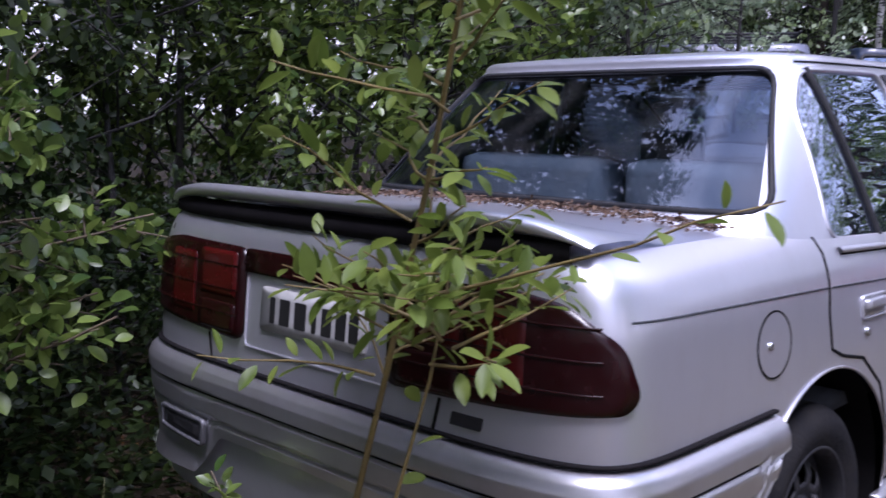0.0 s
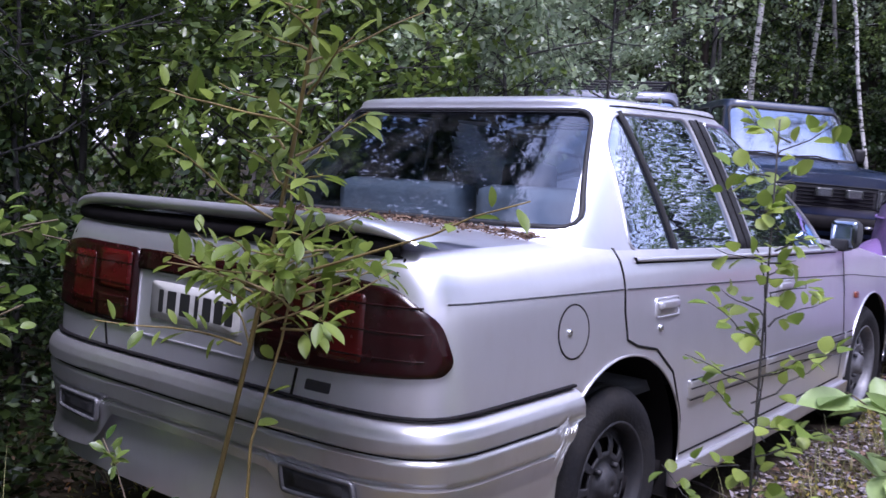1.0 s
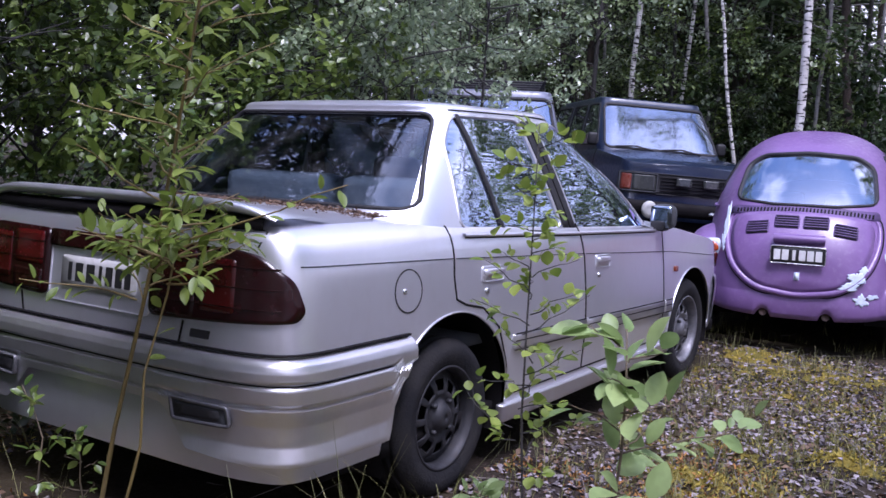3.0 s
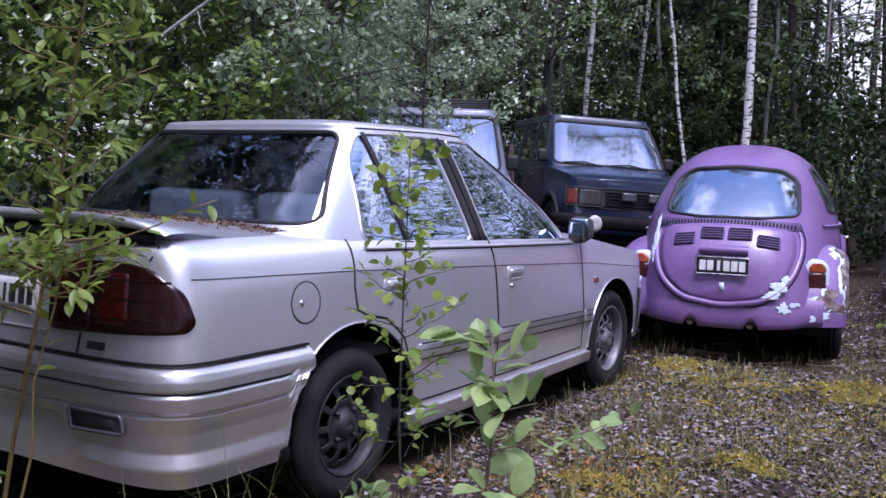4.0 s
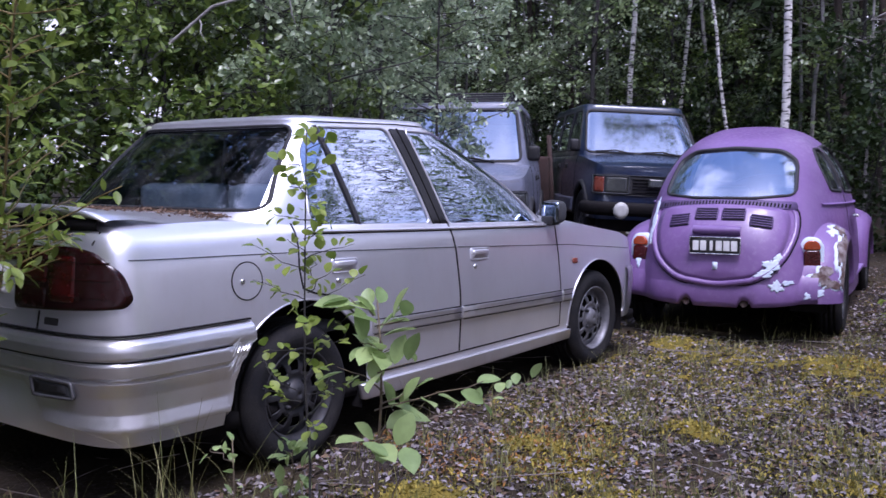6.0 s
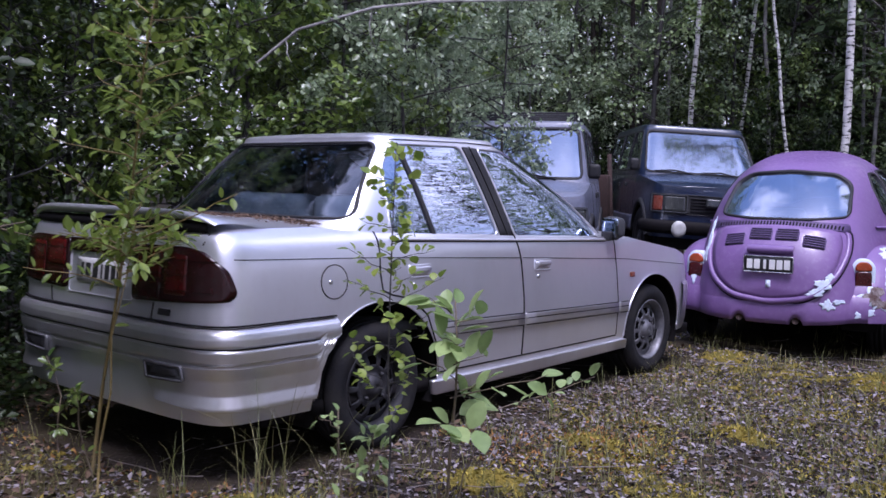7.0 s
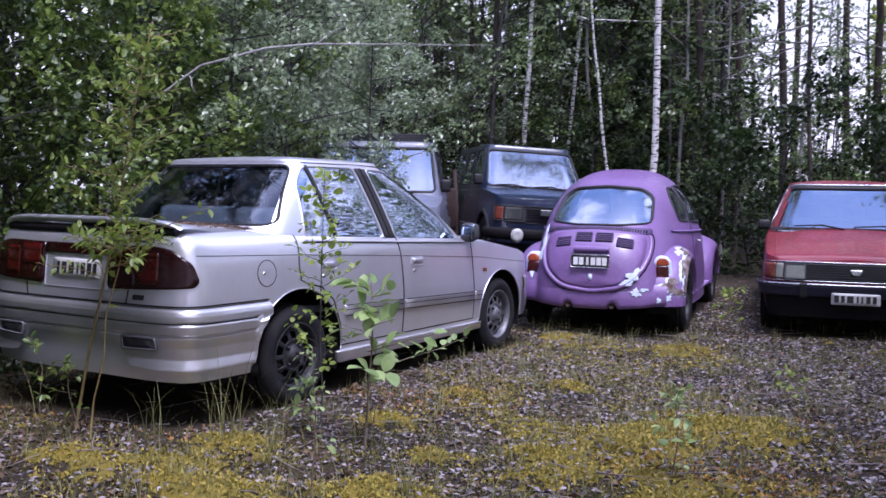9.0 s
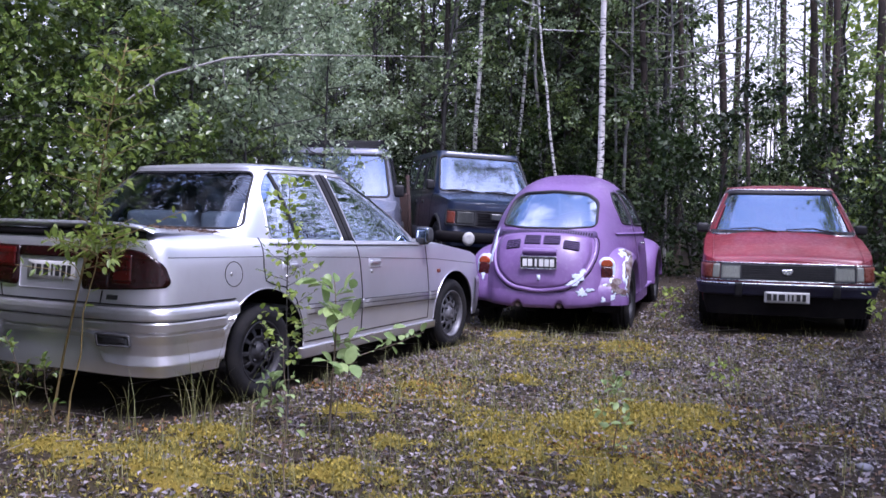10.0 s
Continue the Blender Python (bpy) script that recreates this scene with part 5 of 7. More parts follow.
    for x in (-0.17, 0.13):
        bm = bmesh.new()
        patch(bm, rpoly([(x - 0.08, 0.76), (x + 0.08, 0.76), (x + 0.08, 0.84), (x - 0.08, 0.84)], 0.012), lambda a, b, o: nf(a, b, o + 0.05), 0.02, 0.06, 3)
        part("driving_lamp", bm, CLEAR_LAMP, car)
    # bumper, with a bull bar tube
    bm = bmesh.new()
    sh.skin(bm, lambda u, x, y: 0.46, lambda u, x, y: 0.60, sh.u_side(4.08), None, rows=8, off=lambda z: float(np.interp(z, [0.46, 0.48, 0.53, 0.58, 0.60], [0.06, 0.11, 0.12, 0.11, 0.06])))
    bumper = part("front_bumper", bm, SEAM, car)
    bm = bmesh.new()
    sh.skin(bm, lambda u, x, y: 0.30, lambda u, x, y: 0.52, sh.u_side(4.1), None, rows=6, off=-0.06)
    part("front_valance", bm, SEAM, car)
    if spot:
        bm = bmesh.new()
        lathe(bm, [(0.0, 0.001), (0.004, 0.04), (0.0, 0.075), (-0.02, 0.084), (-0.07, 0.066), (-0.10, 0.02), (-0.10, 0.001)], 28, "y")
        lamp = part("spot_lamp", moved(bm, Matrix.Translation((0.53, 4.57, 0.52))), PLATE_WHITE, bumper, "round spot lamp with a pale cover")
        bm = bmesh.new()
        tube(bm, [(0.53, 4.45, 0.52), (0.53, 4.52, 0.52)], 0.012)
        part("lamp_stalk", bm, BLACK, lamp)
    for x in (-0.45, 0.12):
        bm = bmesh.new()
        base = cp.screen(x, 1.085, 0.02)
        tube(bm, [base, cp.screen(x + 0.22, 1.125, 0.02), cp.screen(x + 0.47, 1.112, 0.015)], [0.012, 0.009, 0.007])
        part("wiper", bm, BLACK, car)
    if rack:
        for x in (-0.58, 0.58):
            bm = bmesh.new()
            tube(bm, [(x, 0.35, 1.78), (x, 2.5, 1.78)], 0.014)
            part("roof_rail", bm, BLACK, car)
        for y in np.linspace(0.4, 2.45, 7):
            bm = bmesh.new()
            tube(bm, [(-0.58, y, 1.68), (-0.58, y, 1.775), (0.58, y, 1.775), (0.58, y, 1.68)], 0.011)
            part("roof_bar", bm, BLACK, car)
    for x in (-0.36, 0.36):
        bm = bmesh.new()
        box(bm, (x - 0.25, 1.9, 0.7), (x + 0.25, 2.05, 1.30), 0.05)
        part("seat_back", bm, CABIN, car)
    bm = bmesh.new()
    box(bm, (-0.72, 2.85, 0.9), (0.72, 3.15, 1.10), 0.04)
    part("dashboard", bm, CABIN, car)
    bm = bmesh.new()
    box(bm, (-0.74, 0.2, 0.45), (0.74, 4.2, 0.5))
    part("floor_pan", bm, SEAM, car)
    return car, sh, cp


def red_hatchback(m):
    car = thing("red_car", m, "faded red hatchback car with a black grille and dusty windscreen", "car")
    side = ([0.2, 0.3, 0.5, 0.7, 0.80, 0.86, 0.90, 0.93, 0.96], [0.05, 0.02, 0.0, 0.004, 0.012, 0.022, 0.04, 0.065, 0.10])
    tail = ([0.2, 0.9], [0.04, 0.02])
    front = ([0.2, 0.4, 0.52, 0.66, 0.70, 0.74, 0.80], [0.10, 0.05, 0.03, 0.05, 0.075, 0.12, 0.22])
    sh = Shell(3.95, 0.785, 0.3, 0.34, 5, 4.6, side, tail, front, bulge=0.05)
    WR, WF, ZW, RA = 0.70, 3.12, 0.28, 0.335
    belt = lambda u, x, y: float(np.interp(y, [0, 2.6, 2.85, 3.5, 3.8, 3.95], [0.91, 0.90, 0.885, 0.79, 0.735, 0.695]))  # noqa: E731
    bm = bmesh.new()
    sh.skin(bm, arch((WR, WF), ZW, RA, 0.26), belt, rows=18, step=0.03)
    part("body", bm, RED, car)
    bm = bmesh.new()
    sh.lid(bm, belt, 2.6, 3.95, lambda y: float(np.interp(y, [2.6, 3.4, 3.95], [0.065, 0.05, 0.012])), cols=32)
    bonnet = part("bonnet", bm, RED, car)
    for s in (1, -1):
        bm = bmesh.new()
        rows = []
        for y in np.linspace(2.85, 3.90, 20):
            e = sh.at(sh.u_side(min(y, 3.75)), belt(0, 0, y))
            x = s * (0.675 - 0.02 * (y - 2.85))
            z = belt(0, 0, y) + float(np.interp(y, [2.6, 3.4, 3.95], [0.065, 0.05, 0.012])) * (1 - abs(x / max(e.x, 0.66)) ** 2.5)
            rows.append([Vector((x - 0.008, y, z + 0.001)), Vector((x - 0.003, y, z + 0.005)), Vector((x + 0.003, y, z + 0.005)), Vector((x + 0.008, y, z + 0.001))])
        grid(bm, rows)
        part("bonnet_ridge", bm, RED, bonnet)
    bm = bmesh.new()
    sh.lid(bm, belt, 0.0, 0.6, 0.02)
    part("tailgate_sill", bm, RED, car)
    for s in (1, -1):
        for yw in (WR, WF):
            wheel_well(car, yw, ZW, RA + 0.01, 0.42, 0.78, s)
            wheel(car, s * 0.69, yw, ZW, 0.28, 0.165, RIM_DARK, 8, 0.6, s)
            bm = bmesh.new()
            arch_lip(bm, sh, yw, ZW, RA, s, 0.014, 0.27)
            part("arch_lip", bm, RED, car)
        sf = sh.side_fn(s)
        line("door_seam", car, [(1.62, 0.90), (1.62, 0.30)], sf, 0.008, 0.002, material=SEAM)
        line("door_seam", car, [(2.62, 0.90), (2.64, 0.30)], sf, 0.008, 0.002, material=SEAM)
        bm = bmesh.new()
        strip(bm, [(0.9, 0.54), (2.75, 0.54)], sf, 0.05, 0.014, 0.014)
        part("rubbing_strip", bm, BLACK, car)
        b = sf(2.45, 0.92, 0.0)
        bm = bmesh.new()
        box(bm, (min(b.x, b.x + s * 0.12), b.y - 0.03, b.z + 0.0), (max(b.x, b.x + s * 0.12), b.y + 0.05, b.z + 0.10), 0.025)
        part("door_mirror", bm, BLACK, car)
    cp = Canopy(0.80, 1.375, (0.10, 0.85), (3.02, 2.16), (0.785, 0.560), 8, 0.035, 0.02)
    sides = [rpoly([(0.98, 0.93), (1.10, 1.335), (1.58, 1.345), (1.58, 0.93)], 0.04), rpoly([(1.66, 0.93), (1.66, 1.345), (2.06, 1.335), (2.58, 0.93)], 0.04)]
    scr = [rpoly([(-0.705, 0.940), (0.705, 0.940), (0.538, 1.350), (-0.538, 1.350)], 0.05)]
    rearw = [rpoly([(-0.60, 0.98), (0.60, 0.98), (0.50, 1.33), (-0.50, 1.33)], 0.05)]
    bm = bmesh.new()
    cp.skin(bm, sides, rearw, scr, 22, 200)
    part("cabin_shell", bm, RED, car)
    lining(car, cp, sides, rearw, scr)
    windows(car, cp, sides, rearw, scr, GLASS, GLASS_SKY, 0.045)
    bm = bmesh.new()
    ring(bm, scr[0], cp.screen, 0.012, 0.008, 0.006, -1.8)
    part("screen_trim", bm, CHROME, car)
    boxy_front(sh, car, [
        ("grille_panel", -0.76, 0.76, 0.525, 0.680, BLACK, 0.004),
        ("headlamp", 0.405, 0.585, 0.535, 0.668, DULL_LAMP, 0.014),
        ("front_indicator", 0.665, 0.752, 0.535, 0.668, AMBER_DULL, 0.016),
        ("side_lamp", 0.60, 0.658, 0.535, 0.668, DULL_LAMP, 0.016)])
    nf = sh.nose_fn()
    for k in range(7):
        bm = bmesh.new()
        strip(bm, [(-0.39, 0.537 + 0.021 * k), (0.39, 0.537 + 0.021 * k)], nf, 0.007, 0.014, 0.012)
        part("grille_bar", bm, BLACK, car)
    for z in (0.522, 0.684):
        bm = bmesh.new()
        strip(bm, [(-0.75, z), (0.75, z)], nf, 0.006, 0.014, 0.014)
        part("grille_trim", bm, CHROME, car)
    for s in (1, -1):
        bm = bmesh.new()
        ring(bm, rpoly([(s * 0.405, 0.535), (s * 0.585, 0.535), (s * 0.585, 0.668), (s * 0.405, 0.668)], 0.012), nf, 0.010, 0.020, 0.014)
        part("lamp_rim", bm, CABIN, car)
    bm = bmesh.new()
    patch(bm, rpoly([(-0.05, 0.630), (0.05, 0.630), (0.045, 0.600), (0.02, 0.580), (-0.02, 0.580), (-0.045, 0.600)], 0.01), nf, 0.022, 0.012, 3)
    part("grille_badge", bm, CHROME, car)
    bm = bmesh.new()
    sh.skin(bm, lambda u, x, y: 0.385, lambda u, x, y: 0.505, sh.u_side(3.5), None, rows=16, off=lambda z: float(np.interp(z, [0.385, 0.395, 0.43, 0.47, 0.495, 0.505], [0.02, 0.045, 0.05, 0.06, 0.055, 0.02])))
    bumper = part("front_bumper", bm, mat("dark_bumper", (0.012, 0.012, 0.030), (0.018, 0.018, 0.040), (0.04, 0.04, 0.06), rough=0.45, rough2=0.6), car)
    for s in (1, -1):
        line("bumper_trim", bumper, [(sh.u_side(3.5), 0.495), (sh.u[-1] - 0.001, 0.495)], sh.round_fn(s), 0.012, 0.060, 0.01, CHROME)
    for x in (-0.42, 0.42):
        bm = bmesh.new()
        patch(bm, rpoly([(x - 0.03, 0.375), (x + 0.03, 0.375), (x + 0.03, 0.505), (x - 0.03, 0.505)], 0.01), lambda a, b, o: nf(a, b, o), 0.085, 0.05, 3)
        part("overrider", bm, BLACK, bumper)
    # A near-black sheet over the red body below the bumper.
    bm = bmesh.new()
    sh.skin(bm, lambda u, x, y: 0.20, lambda u, x, y: 0.40, sh.u_side(3.55), None, rows=6, off=0.006)
    part("front_valance", bm, SEAM, car)
    flat = lambda a, b, o: Vector((-a, nf(0, 0.43, 0.06).y + o, b))  # noqa: E731
    plate(car, flat, -0.195, 0.195, 0.330, 0.430, PLATE_WHITE, INK, [(0.06, 0.16), (0.20, 0.28), (0.32, 0.46), (0.52, 0.56), (0.61, 0.65), (0.71, 0.80), (0.84, 0.92)], 0.01)
    for x in (-0.50, 0.05):
        bm = bmesh.new()
        tube(bm, [cp.screen(x, 0.925, 0.02), cp.screen(x + 0.2, 0.965, 0.018), cp.screen(x + 0.46, 0.955, 0.014)], [0.011, 0.008, 0.006])
        part("wiper", bm, BLACK, car)
    for x in (-0.34, 0.34):
        bm = bmesh.new()
        box(bm, (x - 0.23, 1.5, 0.4), (x + 0.23, 1.62, 1.0), 0.05)
        part("seat_back", bm, CABIN, car)
        bm = bmesh.new()
        box(bm, (x - 0.12, 1.48, 1.02), (x + 0.12, 1.58, 1.18), 0.04)
        part("head_rest", bm, CABIN, car)
    bm = bmesh.new()
    box(bm, (-0.70, 2.5, 0.6), (0.70, 2.78, 0.90), 0.04)
    part("dashboard", bm, CABIN, car)
    bm = bmesh.new()
    box(bm, (-0.74, 0.2, 0.24), (0.74, 3.7, 0.28))
    part("floor_pan", bm, SEAM, car)
    return car, sh, cp


blue_suv, _, _ = offroader(pose(-3.496, 11.08, 0.17, 0, -3, 219) @ Matrix.Diagonal((0.94, 1.0, 1.04, 1.0)), BLUE, "dark blue off-road car with a round pale spot lamp")
grey_suv, _, _ = offroader(pose(-3.61, 8.41, 0.08, 0, 0, 210) @ Matrix.Diagonal((1.0, 1.0, 1.045, 1.0)), GREYBLUE, "dusty grey off-road car with a roof rack, half hidden by branches", spot=False, rack=True)
red_car, _, _ = red_hatchback(pose(2.31, 9.36, 0.0, 0, 0, 192))

# ---- ground ----
def ground_z(x, y):
    rise = 0.14 * min(max((y - 5.0) / 5.0, 0.0), 1.0) + 0.25 * min(max((math.hypot(x, y - 3) - 9) / 20, 0.0), 1.5)
    return rise - 0.012 + 0.035 * noise.noise(Vector((x * 0.55, y * 0.55, 0.3))) + 0.02 * noise.noise(Vector((x * 1.9, y * 1.9, 4.1)))


def axis_steps(lo, hi, fine, far):
    a = list(np.arange(lo, hi, fine))
    left, right, d = [lo], [hi], fine
    while right[-1] < far:
        d *= 1.25
        right.append(right[-1] + d)
        left.append(left[-1] - d)
    return left[::-1][:-1] + a + right


CUSHIONS = [(3.27, 0.37, 0.33), (2.12, -0.17, 0.34), (1.60, -0.54, 0.40), (1.49, 1.65, 0.20), (1.45, 0.90, 0.24), (2.45, 0.75, 0.26), (1.15, 0.05, 0.25), (1.9, 2.3, 0.2), (2.75, 1.5, 0.2), (0.7, -0.55, 0.3), (2.05, 0.45, 0.2), (2.6, -0.5, 0.3), (3.6, -0.3, 0.25)]


def moss_at(x, y):
    """How mossy the ground is: cushions, and thinner moss in patches nearer the silver car."""
    v = 0.75 * noise.noise(Vector((x * 0.9, y * 0.9, 7.7))) + 0.55 * noise.noise(Vector((x * 2.6, y * 2.6, 1.7))) - 0.30 * min(max(x - 2.9, 0.0), 1.6) + 0.14
    for cx, cy, r in CUSHIONS:
        d = math.hypot(x - cx, (y - cy) * 1.3) / r
        if d < 1.6:
            v = max(v, 0.9 * (1.25 - d) + 0.35 * noise.noise(Vector((x * 6, y * 6, 3.0))))
    return v


def cushion_z(x, y):
    return 0.075 * min(max(moss_at(x, y) - 0.25, 0.0), 0.6)


MOSS_BED = mat("moss_bed", (0.150, 0.112, 0.020), (0.090, 0.082, 0.020), (0.26, 0.190, 0.036), scale=9, scale2=70, amount3=0.7, rough=0.95, rough2=1.0, bump=1.0, bump_scale=110, spec=0.1)
GROUND = mat("forest_floor", (0.019, 0.014, 0.011), (0.036, 0.028, 0.012), (0.070, 0.058, 0.055), scale=1.1, scale2=55, amount3=0.6, rough=0.9, rough2=1.0, bump=0.9, bump_scale=40, spec=0.15)
xs, ys = axis_steps(-3.5, 6.5, 0.06, 260), axis_steps(-3.5, 8.0, 0.06, 260)
bm = bmesh.new()
grid(bm, [[Vector((x, y, ground_z(x, y) + 0.012 * noise.noise(Vector((x * 9, y * 9, 2.2))) + (cushion_z(x, y) if -1 < x < 6 and -2 < y < 8 else 0))) for x in xs] for y in ys])
tagged(part("ground", bm, GROUND), "forest clearing floor of moss, grey leaf litter and thin grass", "ground", kind="structure")

# soft moss beds lie over the cushions
bm = bmesh.new()
gx, gy = np.arange(-0.6, 5.4, 0.04), np.arange(-2.2, 5.4, 0.04)
lattice = {}


def bed_vert(i, j):
    if (i, j) not in lattice:
        x, y = gx[i] + 0.016 * noise.noise(Vector((i * 0.9, j * 0.9, 1.0))), gy[j] + 0.016 * noise.noise(Vector((i * 0.9, j * 0.9, 5.0)))
        lattice[i, j] = bm.verts.new((x, y, ground_z(x, y) + 0.012 * noise.noise(Vector((x * 9, y * 9, 2.2))) + cushion_z(x, y) + 0.0025))
    return lattice[i, j]


for i in range(len(gx) - 1):
    for j in range(len(gy) - 1):
        x, y = gx[i] + 0.02, gy[j] + 0.02
        if moss_at(x, y) > 0.46 + 0.5 * noise.noise(Vector((x * 11, y * 11, 9.0))) and not (abs(x) < 0.75 and y > 0.1) and not (y > 4.5 and x < 2.2):
            bm.faces.new([bed_vert(i, j), bed_vert(i + 1, j), bed_vert(i + 1, j + 1), bed_vert(i, j + 1)])
tagged(part("moss_beds", bm, MOSS_BED), "soft yellow-green moss beds on the forest floor", "moss", kind="stuff")

# ---- trees ----
rng = np.random.default_rng(7)


def leaf_sheet(name, at, way, size, wide, material, parent, fold=0.25, near=False, tilt=0.55):
    """Many leaves in one mesh: each a folded blade from its stalk along its way."""
    n = len(at)
    at, way, size = np.asarray(at, float), np.asarray(way, float), np.asarray(size, float)[:, None]
    way /= np.linalg.norm(way, axis=1)[:, None] + 1e-9
    up = rng.normal(size=(n, 3)) * tilt + (0, 0, 1)
    across = np.cross(way, up)
    across /= np.linalg.norm(across, axis=1)[:, None] + 1e-9
    top = np.cross(across, way)
    if near == "mid":
        k = [(0, 0, 0), (0.34, 0.46, 1), (0.70, 0.36, 0.8), (1.0, 0, -0.3), (0.70, -0.36, 0.8), (0.34, -0.46, 1)]
        faces = [(0, 3, 2, 1), (0, 5, 4, 3)]
    elif near:
        k = [(0, 0, 0), (0.10, 0.22, 0.8), (0.28, 0.43, 1), (0.50, 0.50, 1), (0.72, 0.41, 0.9), (0.88, 0.22, 0.5), (1.0, 0, -0.5),
             (0.88, -0.22, 0.5), (0.72, -0.41, 0.9), (0.50, -0.50, 1), (0.28, -0.43, 1), (0.10, -0.22, 0.8), (0.28, 0, 0.1), (0.72, 0, -0.15)]
        faces = [(0, 12, 2, 1), (12, 13, 4, 3), (12, 3, 2), (13, 6, 5, 4), (0, 11, 10, 12), (12, 9, 8, 13), (12, 10, 9), (13, 8, 7, 6)]
    else:
        k = [(0, 0, 0), (0.5, 0.5, 1), (1.0, 0, -0.2), (0.5, -0.5, 1)]
        faces = [(0, 2, 1), (0, 3, 2)]
    pts = np.stack([at + size * (a * way + b * wide * across + c * fold * wide * abs(b) * top + (c if b == 0 else 0) * 0.1 * top) for a, b, c in k], 1)
    loops = np.concatenate([np.asarray([i for f in faces for i in f])[None] + len(k) * np.arange(n)[:, None]], 0).ravel()
    sizes = np.tile([len(f) for f in faces], n)
    data = bpy.data.meshes.new(name)
    data.vertices.add(len(k) * n)
    data.vertices.foreach_set("co", pts.reshape(-1))
    data.loops.add(len(loops))
    data.loops.foreach_set("vertex_index", loops)
    data.polygons.add(len(sizes))
    data.polygons.foreach_set("loop_start", np.r_[0, np.cumsum(sizes)[:-1]])
    data.polygons.foreach_set("loop_total", sizes)
    data.update(calc_edges=True)
    data.materials.append(material)
    ob = new(name, data)
    ob.parent = parent
    return ob


BARK_BIRCH = mat("birch_bark", (0.62, 0.60, 0.58), (0.45, 0.43, 0.41), (0.03, 0.028, 0.026), scale=2.5, scale2=9, amount3=1.0, rough=0.7, rough2=0.9, bump=0.3, stretch=(1, 1, 3.5), fleck=(0.53, 0.58))
BARK_POLE = mat("grey_birch_bark", (0.26, 0.25, 0.24), (0.17, 0.16, 0.15), (0.05, 0.045, 0.04), scale=3, scale2=12, amount3=0.8, rough=0.8, bump=0.3, stretch=(1, 1, 2.5))
BARK_GREY = mat("grey_bark", (0.045, 0.042, 0.040), (0.030, 0.028, 0.026), (0.018, 0.016, 0.015), scale=4, scale2=26, amount3=0.8, rough=0.9, bump=0.6, stretch=(1, 1, 0.4))
BARK_PINE = mat("pine_bark", (0.042, 0.034, 0.030), (0.062, 0.044, 0.035), (0.018, 0.015, 0.013), scale=3, scale2=20, amount3=0.9, rough=0.95, bump=0.9, stretch=(1, 1, 0.35))
STEM = mat("young_stem", (0.10, 0.075, 0.055), (0.14, 0.11, 0.06), (0.06, 0.045, 0.04), scale=20, scale2=90, rough=0.75, bump=0.2)
STEM_OLIVE = mat("olive_stem", (0.20, 0.15, 0.045), (0.15, 0.11, 0.04), (0.08, 0.055, 0.03), scale=14, scale2=90, rough=0.6, bump=0.2)
LEAF_MID = leaf_mat("alder_leaf", (0.044, 0.088, 0.016), (0.215, 0.290, 0.058), back=0.42, rough=0.34, spec=0.8)
LEAF_GREY = leaf_mat("willow_leaf", (0.140, 0.200, 0.105), (0.350, 0.420, 0.250), back=0.42, rough=0.32, spec=0.9)
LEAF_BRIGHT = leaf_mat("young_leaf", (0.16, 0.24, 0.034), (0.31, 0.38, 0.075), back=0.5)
# Alder leaf again, slightly duller: shade is mixed into the colour.
LEAF_SHADE = leaf_mat("shade_tinted_alder_leaf", (0.044, 0.078, 0.022), (0.200, 0.265, 0.078), back=0.42, rough=0.36, spec=0.6)
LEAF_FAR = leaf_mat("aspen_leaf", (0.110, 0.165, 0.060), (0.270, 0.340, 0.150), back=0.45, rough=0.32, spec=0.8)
# The next two near-black leaf colours have shade put into them.
LEAF_DEEP_SHADE = leaf_mat("deep_shade_tinted_leaf", (0.005, 0.012, 0.003), (0.038, 0.060, 0.012), back=0.25, spec=0.3)
LEAF_DARK_SHADE = leaf_mat("shade_tinted_leaf", (0.008, 0.018, 0.006), (0.036, 0.060, 0.016), spec=0.3)
NEEDLE = leaf_mat("spruce_needle", (0.028, 0.048, 0.022), (0.082, 0.115, 0.046), back=0.2, rough=0.6, spec=0.15)


def wobble(p0, p1, n, amp):
    p0, p1 = np.asarray(p0, float), np.asarray(p1, float)
    t = np.linspace(0, 1, n)[:, None]
    drift = np.cumsum(rng.normal(size=(n, 3)) * (1, 1, 0.3), 0) * amp / math.sqrt(n)
    return p0 + (p1 - p0) * t + (drift - drift[-1] * t) * 1.0


